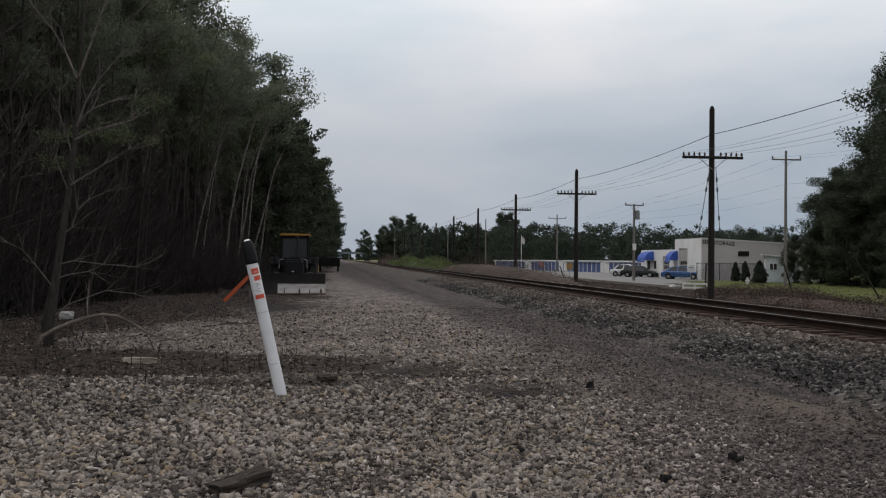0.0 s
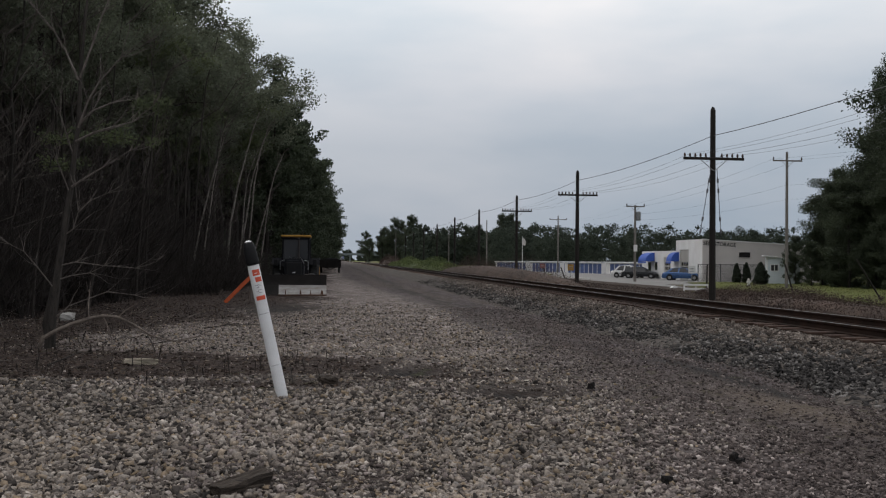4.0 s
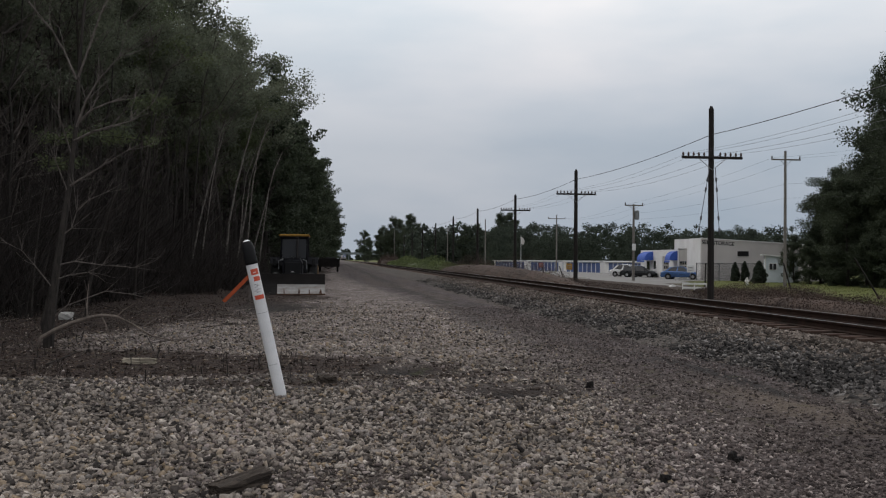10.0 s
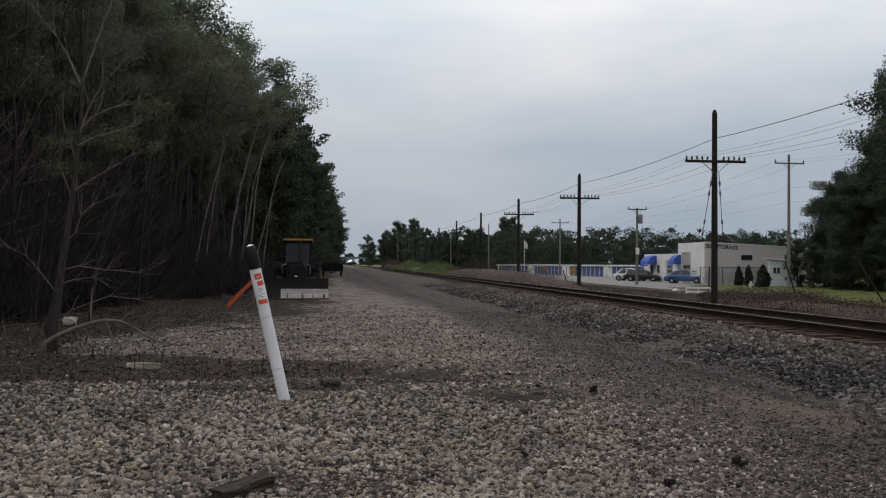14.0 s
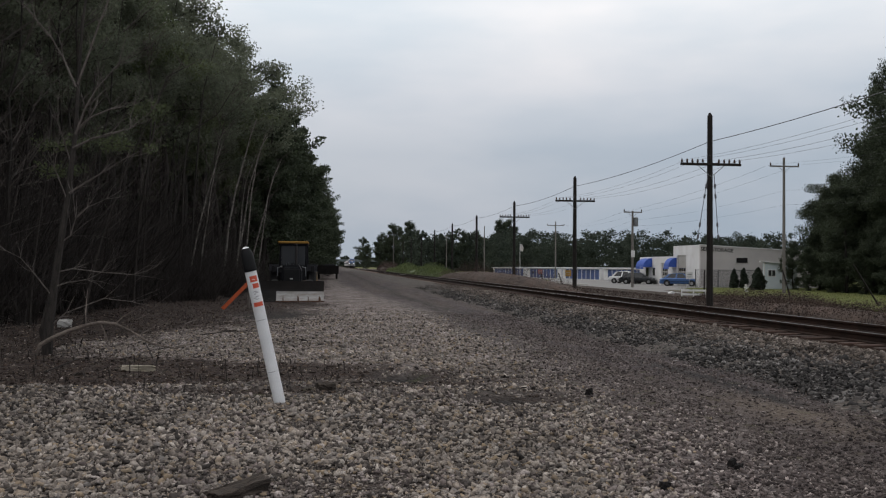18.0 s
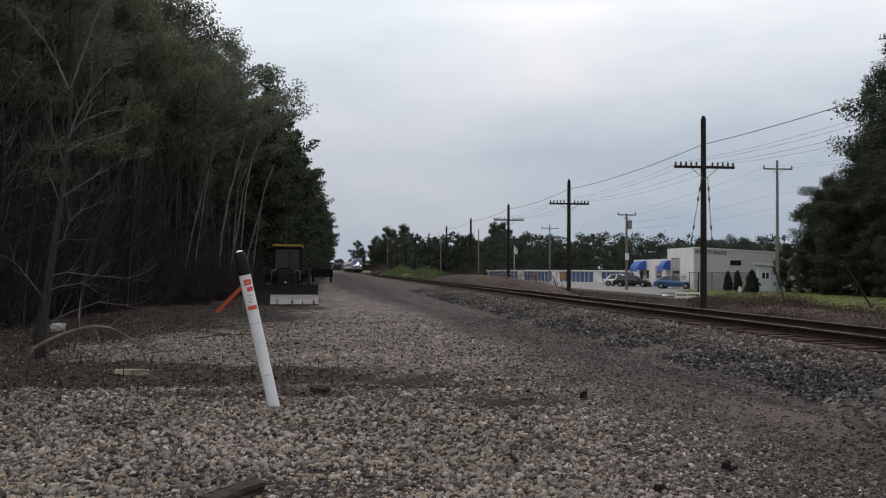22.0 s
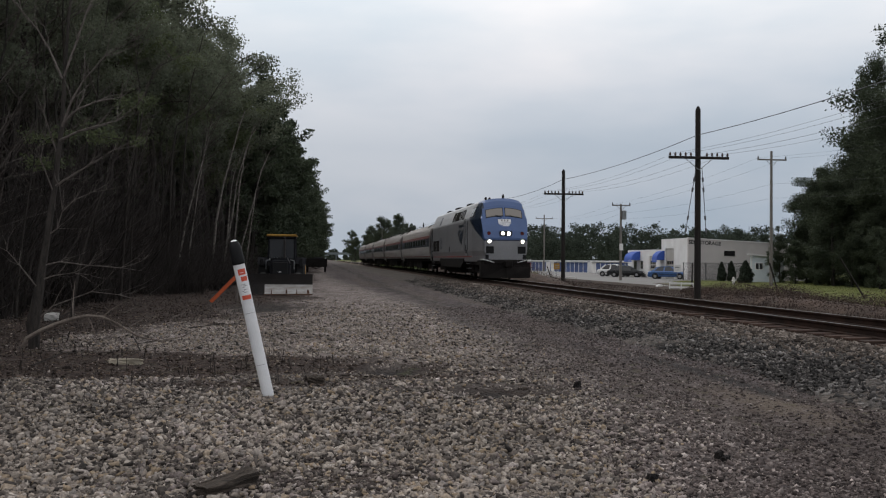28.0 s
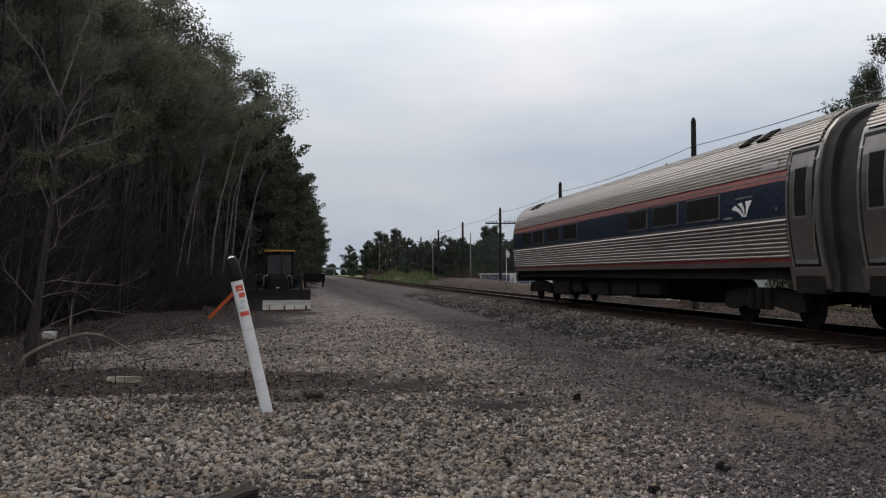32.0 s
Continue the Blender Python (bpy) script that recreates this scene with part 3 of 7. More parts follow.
def ballast_material():
    m = bpy.data.materials.new("ballast_bed")
    m.use_nodes = True
    n, l = m.node_tree.nodes, m.node_tree.links
    p = n["Principled BSDF"]
    t = n.new("ShaderNodeTexCoord")
    v = n.new("ShaderNodeTexVoronoi")
    v.inputs["Scale"].default_value = 15
    l.new(t.outputs["Object"], v.inputs[0])
    s = n.new("ShaderNodeSeparateColor")
    l.new(v.outputs["Color"], s.inputs[0])
    r = n.new("ShaderNodeValToRGB")
    r.color_ramp.elements[0].color, r.color_ramp.elements[1].color = (0.019, 0.016, 0.0142, 1), (0.104, 0.090, 0.080, 1)
    l.new(s.outputs[0], r.inputs[0])
    q = n.new("ShaderNodeTexNoise")
    q.inputs["Scale"].default_value, q.inputs["Detail"].default_value = 0.8, 5
    l.new(t.outputs["Object"], q.inputs[0])
    rr = n.new("ShaderNodeValToRGB")
    rr.color_ramp.elements[0].position, rr.color_ramp.elements[1].position = 0.3, 0.7
    rr.color_ramp.elements[0].color, rr.color_ramp.elements[1].color = (0.7, 0.62, 0.55, 1), (1.05, 1.03, 1.0, 1)
    l.new(q.outputs[0], rr.inputs[0])
    mm = n.new("ShaderNodeMix")
    mm.data_type, mm.blend_type = "RGBA", "MULTIPLY"
    mm.inputs[0].default_value = 1
    l.new(r.outputs[0], mm.inputs[6]), l.new(rr.outputs[0], mm.inputs[7])
    # rust and oil stain between and beside the rails
    sx = n.new("ShaderNodeSeparateXYZ")
    l.new(t.outputs["Object"], sx.inputs[0])
    off = n.new("ShaderNodeMath")
    off.operation = "SUBTRACT"
    off.inputs[1].default_value = RAIL_X
    l.new(sx.outputs[0], off.inputs[0])
    ab = n.new("ShaderNodeMath")
    ab.operation = "ABSOLUTE"
    l.new(off.outputs[0], ab.inputs[0])
    wob = n.new("ShaderNodeMath")
    wob.operation = "MULTIPLY_ADD"
    wob.inputs[1].default_value, wob.inputs[2].default_value = 0.9, -0.45
    l.new(q.outputs[0], wob.inputs[0])
    ad = n.new("ShaderNodeMath")
    ad.operation = "ADD"
    l.new(ab.outputs[0], ad.inputs[0]), l.new(wob.outputs[0], ad.inputs[1])
    band = n.new("ShaderNodeMapRange")
    band.inputs[1].default_value, band.inputs[2].default_value, band.inputs[3].default_value, band.inputs[4].default_value = 1.35, 1.75, 0.8, 0.0
    l.new(ad.outputs[0], band.inputs[0])
    rust = n.new("ShaderNodeMix")
    rust.data_type = "RGBA"
    rust.inputs[7].default_value = (0.10, 0.052, 0.031, 1)
    l.new(band.outputs[0], rust.inputs[0]), l.new(mm.outputs[2], rust.inputs[6]), l.new(rust.outputs[2], p.inputs["Base Color"])
    p.inputs["Roughness"].default_value = 0.95
    bp = n.new("ShaderNodeBump")
    bp.invert = True
    bp.inputs["Strength"].default_value, bp.inputs["Distance"].default_value = 1.0, 0.035
    l.new(v.outputs["Distance"], bp.inputs["Height"]), l.new(bp.outputs[0], p.inputs["Normal"])
    return m


ballast = tagged(new("ballast_bed", b.mesh("ballast_bed", ballast_material(), smooth=True)), "dark grey crushed stone ballast bank under the track", "ballast", kind="structure")

# rails
RAIL_PROFILE = [(-.075, -.17), (.075, -.17), (.075, -.155), (.015, -.135), (.012, -.045), (.036, -.035), (.036, -.006), (.028, 0), (-.028, 0), (-.036, -.006), (-.036, -.035), (-.012, -.045), (-.015, -.135), (-.075, -.155)]
track = thing("railway_track", RAIL_X, 0, RAIL_Z, "single railway track with rusty rails on wooden ties", "track", kind="structure")
for side in (-0.754, 0.754):
    rail = part("rail", Build().prism([(u + side, w) for u, w in RAIL_PROFILE], "y", -300, 3500), RUSTY, track, "rusty brown steel rail")
    part("rail_head", Build().prism([(side - .017, 0.001), (side + .017, 0.001), (side + .017, .004), (side - .017, .004)], "y", -300, 3500), STEEL, rail, "polished running surface")


# ---------------------------------------------------------------- train
def wheelset(parent, y, r, out=0.95):
    for s in (-1, 1):
        w = part("wheel", Build().wheel(s * 0.69, s * 0.82, y, r, r, 22), GRIME, parent, "grimy steel wheel")
        part("hub", Build().tube([(s * 0.82, y, r), (s * out, y, r)], 0.13, 10), DARKSTEEL, w)


def bogie(parent, y, base, r):
    for d in (-base / 2, base / 2):
        wheelset(parent, y + d, r)
    for s in (-1, 1):
        b = Build()
        x0, x1 = s * 0.95, s * 1.12
        poly = [(y - base / 2 - .45, r - .1), (y - base / 2 - .3, r + .2), (y - base / 4, r + .3), (y + base / 4, r + .3), (y + base / 2 + .3, r + .2), (y + base / 2 + .45, r - .1),
                (y + base / 2 + .1, r - .15), (y + base / 5, r - .05), (y - base / 5, r - .05), (y - base / 2 - .1, r - .15)]
        b.prism(poly, "x", min(x0, x1), max(x0, x1))
        side = part("bogie_frame", b, DARKSTEEL, parent, "dirty cast bogie side frame")
        q = Build()
        for d in (-.35, .0, .35):
            q.tube([(s * 1.14, y + d, r - .12), (s * 1.14, y + d, r + .3)], .09, 8)
        part("spring", q, GRIME, side)


def loco_profile(w, top, tuck, brow=0.0):
    """Half section, from the sill up; every height is held under top, which falls by brow to the sides."""
    pts = [(w - .12, 0.98), (w - .09, 1.06), (w - .08, 1.29), (w, 1.57), (w, 1.75), (w, 2.3), (w, 2.8), (w, 3.30), (w - .03, 3.40), (w - .03 - tuck * .46, 3.80), (w - .03 - tuck, 4.18), (w - tuck - .10, 4.25), (w - tuck - .22, 4.32), (w - tuck - .40, 4.37), (w - tuck - .65, 4.41), (w - tuck - .9, 4.43), (0, 4.44)]
    return [(max(x, 0), min(z, top - brow * (max(x, 0) / 1.1) ** 2)) for x, z in pts]


def locomotive():
    lo = thing("locomotive", RAIL_X, 1000, RAIL_Z, "silver-grey diesel passenger locomotive with blue nose and lit headlamps", "locomotive")
    L = 21.2
    st = []
    for y in (0.0, 0.06, 0.14, 0.28, 0.42, 0.56, 0.70, 0.84, 1.0, 1.2, 1.6, 2.0, 2.4, 3.0, 4.0, 8.0, 12.0, 16.0, 19.0, 20.6, 21.0, L):
        w = float(np.interp(y, [0, .06, .25, 2.6, 20.6, L], [1.16, 1.21, 1.25, 1.52, 1.52, 1.46]))
        top = float(np.interp(y, [0, .06, .14, .84, 1.0, 1.2, 20.6, 21.0, L], [2.28, 2.44, 2.68, 4.06, 4.28, 4.46, 4.46, 4.36, 4.2]))
        st.append((y, loco_profile(w, top, float(np.interp(y, [0, 2.4, 3.2], [0.20, 0.24, 0.30])), float(np.interp(y, [0, .14, .84, 1.2, 2.0], [.05, .10, .17, .12, 0])))))
    k = len(st[0][1])
    b = Build()
    for y, p in st:
        b.v += [(-x, y, z) for x, z in p] + [(x, y, z) for x, z in reversed(p[:-1])]
    m = 2 * k - 1
    for i in range(len(st) - 1):
        for j in range(m - 1):
            b.f.append((i * m + j, i * m + j + 1, (i + 1) * m + j + 1, (i + 1) * m + j))
        b.f.append((i * m + m - 1, i * m, (i + 1) * m, (i + 1) * m + m - 1))
    b.f.append(tuple(range(m)))
    b.f.append(tuple((len(st) - 1) * m + j for j in reversed(range(m))))
    me = b.mesh("body", [SILVER, LOCOBLUE, PALE, NAVY])
    bm = bmesh.new()
    bm.from_mesh(me)
    bmesh.ops.remove_doubles(bm, verts=bm.verts[:], dist=1e-4)
    n1 = Vector((0, -0.37, 1.0)).normalized()
    bmesh.ops.bisect_plane(bm, geom=bm.verts[:] + bm.edges[:] + bm.faces[:], plane_co=(0, 0, 2.16), plane_no=n1)
    bmesh.ops.bisect_plane(bm, geom=bm.verts[:] + bm.edges[:] + bm.faces[:], plane_co=(0, 0, 2.09), plane_no=n1)
    bmesh.ops.bisect_plane(bm, geom=bm.verts[:] + bm.edges[:] + bm.faces[:], plane_co=(0, 2.0, 0), plane_no=(0, 1, 0))
    bmesh.ops.bisect_plane(bm, geom=bm.verts[:] + bm.edges[:] + bm.faces[:], plane_co=(0, 0, 3.40), plane_no=(0, 0, 1))
    for f in bm.faces:
        c = f.calc_center_median()
        if (c.y < 2.0 or (c.y < 3.0 and c.z < 3.40)) and (c - Vector((0, 0, 2.16))).dot(n1) > 0:
            f.material_index = 3 if abs(f.normal.x) > .75 and c.y > .3 else 1
        elif c.y < 2.0 and (c - Vector((0, 0, 2.09))).dot(n1) > 0:
            f.material_index = 3
        elif c.z > 3.41 and c.y > 2.0:
            f.material_index = 2
    bmesh.ops.recalc_face_normals(bm, faces=bm.faces[:])
    bm.to_mesh(me)
    bm.free()
    body = new("body", me)
    body.parent = lo
    body["label"] = "silver-grey body with blue cab front"

    def slope(y):
        return float(np.interp(y, [0, .06, .14, .84, 1.0], [2.28, 2.44, 2.68, 4.06, 4.28]))

    def on_nose(x0, x1, ya, yb, mat_, name, label="", lift=.012, inset=0.0):
        """A plate that follows the arched nose."""
        b_, n_ = Build(), 7
        for drop in (0, .05):
            for y in (ya, yb):
                for i in range(n_):
                    x = x0 + (x1 - x0) * i / (n_ - 1)
                    arch = float(np.interp(y, [0, .14, .84, 1.2], [.05, .10, .17, .12])) * (x / 1.1) ** 2
                    b_.v.append((x, y, slope(y) - arch + lift - drop))
        for i in range(n_ - 1):
            b_.f += [(i, i + 1, n_ + i + 1, n_ + i), (2 * n_ + i, 3 * n_ + i, 3 * n_ + i + 1, 2 * n_ + i + 1), (i, 2 * n_ + i, 2 * n_ + i + 1, i + 1), (n_ + i, n_ + i + 1, 3 * n_ + i + 1, 3 * n_ + i)]
        b_.f += [(0, n_, 3 * n_, 2 * n_), (n_ - 1, 3 * n_ - 1, 4 * n_ - 1, 2 * n_ - 1)]
        return part(name, b_, mat_, lo, label)

    for s in (-1, 1):
        on_nose(*sorted((s * .05, s * 1.02)), 0.515, 0.755, BLACKCAP, "windscreen_seal", lift=.012)
        on_nose(*sorted((s * .08, s * .99)), 0.535, 0.735, CABGLASS, "windscreen", "tinted windscreen", lift=.024)
        part("wiper", Build().tube([(s * .4 + .25, .47, slope(.47) + .03), (s * .4 - .1, .54, slope(.54) + .03)], .012, 5), BLACKCAP, lo)
    on_nose(-.36, .36, .355, .435, WHITEMARK, "number_board", "white lit number board")
    for x in (-.2, -.04, .12):
        on_nose(x, x + .09, .37, .42, INK, "number_bar", lift=.02)
    for i, (x0, x1, ya, yb) in enumerate(((-.36, .36, .330, .342), (-.32, .30, .298, .316), (-.24, .26, .270, .286), (-.12, .2, .244, .258))):
        on_nose(x0, x1, ya, yb, WHITEMARK, "emblem_bar", lift=.016)
    # lamps
    hb = Build().box(-.34, .34, -.03, .10, 2.36, 2.62, .03)
    house = part("headlamp_housing", hb, BLACKCAP, lo, "black twin headlamp housing")
    for s in (-1, 1):
        part("lamp_rim", Build().tube([(s * .16, .02, 2.49), (s * .16, -.055, 2.49)], .115, 18), BLACKCAP, house, "round black lamp rim")
        part("headlamp", Build().tube([(s * .16, -.05, 2.49), (s * .16, -.066, 2.49)], .070, 16), LAMPGLOW, house, "lit headlamp")
        d = part("ditch_light_bezel", Build().tube([(s * .92, .10, 2.06), (s * .92, -.05, 2.06)], [.15, .15], 16), GALV, lo)
        part("ditch_light", Build().tube([(s * .92, -.045, 2.06), (s * .92, -.064, 2.06)], .070, 14), DITCHGLOW, d, "lit ditch light")
        part("marker_lamp", Build().tube([(s * .92, .22, 2.50), (s * .92, .06, 2.50)], .10, 14), REDLENS, lo, "unlit red marker lamp")
        part("step_recess", Build().box(*sorted((s * .66, s * 1.10)), -.02, .05, 1.42, 1.80, .01), BLACKCAP, lo, "black recessed step")
        part("corner_lamp", Build().box(*sorted((s * .94, s * 1.12)), -.02, .05, 1.13, 1.36, .01), BLACKCAP, lo)
        part("front_handrail", Build().tube([(s * .65, -.10, .95), (s * 1.12, -.12, 1.07)], .018, 6), WHITEMARK, lo)
        part("mirror_arm", Build().tube([(s * 1.12, -.1, 1.08), (s * 1.40, -.05, 1.10)], .018, 6), WHITEMARK, lo)
    part("front_sill", Build().box(-1.2, 1.2, -.06, .5, 0.86, 1.10, .03), DARKSTEEL, lo)
    pl = [(-1.36, .15), (-1.36, .95), (1.36, .95), (1.36, .15), (1.18, .12), (-1.18, .12)]
    part("pilot", Build().prism(pl, "y", -.02, .55), DARKSTEEL, lo, "black snow plough pilot")
    part("plough_lip", Build().add([(-1.35, -.02, .13), (0, -.32, .13), (1.35, -.02, .13), (-1.3, -.02, .7), (0, -.16, .7), (1.3, -.02, .7), (0, .1, .13), (0, .1, .7)],
                                   [(0, 1, 4, 3), (1, 2, 5, 4), (0, 6, 2, 1), (3, 4, 5, 7), (0, 3, 7, 6), (2, 6, 7, 5)]), DARKSTEEL, lo)
    part("coupler", Build().box(-.14, .14, -.75, .2, .72, 1.0, .03).box(-.22, .22, -.85, -.62, .68, 1.06, .05), DARKSTEEL, lo, "heavy knuckle coupler")
    part("red_stripe", Build().box(-1.448, 1.448, 2.75, L - .5, 1.235, 1.285), REDSTRIPE, lo, "thin red waist stripe")
    part("skirt", Build().prism([(5.4, 1.0), (6.4, .62), (15.3, .62), (16.2, 1.0), (16.2, 1.16), (5.4, 1.16)], "x", -1.5, 1.5), DARKSTEEL, lo, "dark grey lower skirt")
    part("fuel_tank", Build().box(-1.3, 1.3, 7.6, 14.2, .28, .70, .12), DARKSTEEL, lo, "black fuel tank")
    part("underframe", Build().box(-1.3, 1.3, .5, L - .2, .80, 1.05), DARKSTEEL, lo)
    bogie(lo, 4.0, 2.75, .50)
    bogie(lo, 17.2, 2.75, .50)
    # flanks
    for s in (-1, 1):
        def side_panel(y0, y1, z0, z1, mat_, name, label="", proud=.012):
            return part(name, Build().box(*sorted((s * (1.52 + proud), s * 1.40)), y0, y1, z0, z1, .008), mat_, lo, label)

        def upper(y0, y1, mat_, name, label="", za=3.44, zb=4.02, lean=0.0, proud=.012, parent=None):
            b_ = Build()
            def xx(z):
                return float(np.interp(z, [3.40, 3.80, 4.18], [1.49, 1.352, 1.19])) + proud
            zs = [za] + ([3.80] if za < 3.79 < 3.81 < zb else []) + [zb]
            n_ = len(zs)
            for out_ in (0, .05):
                for z in zs:
                    q = lean * (z - za) / (zb - za)
                    b_.v += [(s * (xx(z) - out_), y0 - q, z), (s * (xx(z) - out_), y1 - q, z)]
            for i in range(n_ - 1):
                b_.f += [(2 * i, 2 * i + 1, 2 * i + 3, 2 * i + 2), (2 * (n_ + i), 2 * (n_ + i) + 2, 2 * (n_ + i) + 3, 2 * (n_ + i) + 1),
                         (2 * i, 2 * i + 2, 2 * (n_ + i) + 2, 2 * (n_ + i)), (2 * i + 1, 2 * (n_ + i) + 1, 2 * (n_ + i) + 3, 2 * i + 3)]
            b_.f += [(0, 2 * n_, 2 * n_ + 1, 1), (2 * n_ - 2, 2 * n_ - 1, 4 * n_ - 1, 4 * n_ - 2)]
            return part(name, b_, mat_, parent or lo, label)

        cab = upper(2.15, 3.25, BLACKCAP, "cab_window_surround", za=3.43, zb=3.98, lean=.25)
        upper(2.22, 2.66, CABGLASS, "side_window", "cab side window", za=3.47, zb=3.93, lean=.25, proud=.02, parent=cab)
        upper(2.74, 3.18, CABGLASS, "side_window", "cab side window", za=3.47, zb=3.93, lean=.25, proud=.02, parent=cab)
        door = side_panel(3.76, 4.50, 1.3, 3.2, SILVER, "cab_door", "grey cab side door", .010)
        part("door_handle", Build().box(*sorted((s * 1.54, s * 1.50)), 3.86, 4.34, 1.45, 1.95, .01), BLACKCAP, door)
        for y in (3.68, 4.58):
            part("handrail", Build().tube([(s * 1.53, y, 1.60), (s * 1.58, y, 1.68), (s * 1.58, y, 3.28), (s * 1.51, y, 3.42)], .025, 7), GALV, lo, "tall steel handrail")
            # dark strips put the handrail recesses' shade on the flat flank
            part("recess", Build().box(*sorted((s * 1.527, s * 1.45)), y - .05, y + .05, 1.6, 3.28), DARKSTEEL, lo)
        part("access_hatch", Build().box(*sorted((s * 1.528, s * 1.45)), 3.93, 4.40, 1.74, 2.24, .01), BLACKCAP, lo, "black recessed access hatch")
        part("hatch_bar", Build().box(*sorted((s * 1.535, s * 1.5)), 3.93, 4.40, 2.05, 2.10), PALE, lo)
        part("step_light", Build().box(*sorted((s * 1.50, s * 1.4)), 3.9, 4.28, 1.36, 1.52, .01), BLACKCAP, lo)
        for zb_ in (2.62, 3.15):
            part("door_hinge", Build().box(*sorted((s * 1.545, s * 1.5)), 4.42, 4.52, zb_, zb_ + .14, .01), BLACKCAP, lo)
        for i in range(3):
            part("step", Build().box(*sorted((s * 1.5, s * 1.2)), 3.95, 4.35, .3 + i * .28, .318 + i * .28, .004), GALV, lo)
        lv = upper(5.45, 7.5, DARKSTEEL, "air_intake", "black louvred air intake", lean=-.05)
        for i in range(7):
            z = 3.47 + i * .08
            upper(5.5, 7.45, PALE, "louvre", za=z, zb=z + .022, proud=.03, parent=lv)
        for y0, y1 in ((7.6, 8.35), (8.42, 9.2), (9.4, 10.35)):
            upper(y0, y1, DARKSTEEL, "intake_screen", "dark intake screen", lean=.12)
        upper(16.1, 16.8, NAVY, "upper_window", "dark slanted panel", lean=.15)
        for y0, y1 in ((16.6, 18.2), (18.4, 20.05)):
            g = side_panel(y0, y1, 1.63, 2.42, DARKSTEEL, "grille", "dark radiator grille")
            part("grille_frame", Build().box(*sorted((s * 1.545, s * 1.5)), y0, y1, 2.40, 2.44), SILVER, g)
            part("grille_frame", Build().box(*sorted((s * 1.545, s * 1.5)), y0, y1, 1.61, 1.65), SILVER, g)
        side_panel(11.17, 11.45, 1.58, 1.89, BLACKCAP, "fuel_filler", "black fuel filler recess")
        # dark strip drawn on the flank for the end recess's shade
        part("end_recess", Build().box(*sorted((s * 1.528, s * 1.45)), 20.44, 20.60, 1.6, 3.3), DARKSTEEL, lo, "dark strip for the shaded recess beside the end door")
        for i in range(3):
            part("step", Build().box(*sorted((s * 1.45, s * 1.2)), 20.5, 20.95, .34 + i * .28, .358 + i * .28, .004), GALV, lo)
        for y in (20.75,):
            part("handrail", Build().tube([(s * 1.53, y, 1.3), (s * 1.57, y, 1.4), (s * 1.57, y, 2.9), (s * 1.53, y, 3.0)], .025, 7), GALV, lo)
        # emblem: three blades that sweep up to one point
        for poly in ([(7.72, 2.69), (7.08, 2.84), (6.49, 2.86), (6.03, 2.80), (6.55, 2.74), (7.01, 2.64), (7.32, 2.48)],
                     [(7.15, 2.40), (6.55, 2.59), (5.99, 2.73), (5.47, 2.79), (5.78, 2.66), (6.18, 2.48), (6.68, 2.20)],
                     [(6.58, 2.15), (6.24, 2.38), (5.82, 2.62), (5.01, 2.89), (5.38, 2.64), (5.76, 2.36), (6.05, 1.95)]):
            part("emblem_blade", Build().prism(poly, "x", *sorted((s * 1.523, s * 1.532))), NAVY, lo, "navy swept emblem blade")
        for i in range(6):
            y = 5.12 + i * .36
            part("lettering_bar", Build().box(*sorted((s * 1.523, s * 1.53)), y, y + .26, 2.98, 3.14), NAVY, lo)
        for i, ch in enumerate("113"):
            turn = Matrix(((0, 0, s, s * 1.524), (s * .78, 0, 0, 15.6 + s * (i - 1) * .43), (0, 1, 0, 2.13), (0, 0, 0, 1)))
            letters(ch, 1.1, NAVY, lo, turn, "digit", "navy road number digit")
    lo.scale = (1, 1, 1.025)
    # roof
    for y in (9.5, 13.0):
        h = part("fan_hood", Build().tube([(0, y, 4.3), (0, y, 4.47)], [.75, .7], 20), PALE, lo)
        part("fan_grille", Build().tube([(0, y, 4.47), (0, y, 4.49)], .62, 20), DARKSTEEL, h)
    part("exhaust_stack", Build().box(-.9, .35, 11.6, 12.9, 4.3, 4.49, .04), DARKSTEEL, lo)
    part("roof_hatch", Build().box(-.9, .4, 15.8, 17.1, 4.28, 4.48, .05), DARKSTEEL, lo)
    part("air_drier", Build().box(-.95, -.2, 6.8, 7.7, 4.3, 4.47, .06), DARKSTEEL, lo)
    part("horn", Build().box(-.75, -.45, 2.3, 2.8, 4.36, 4.44, .02).tube([(-.72, 2.2, 4.49), (-.72, 2.6, 4.49)], [.07, .03], 8).tube([(-.5, 2.2, 4.49), (-.5, 2.6, 4.49)], [.06, .03], 8), DARKSTEEL, lo, "roof horn cluster")
    part("antenna_dome", Build().tube([(.3, 3.6, 4.34), (.3, 3.6, 4.48)], [.12, .06], 10), DARKSTEEL, lo)
    return lo


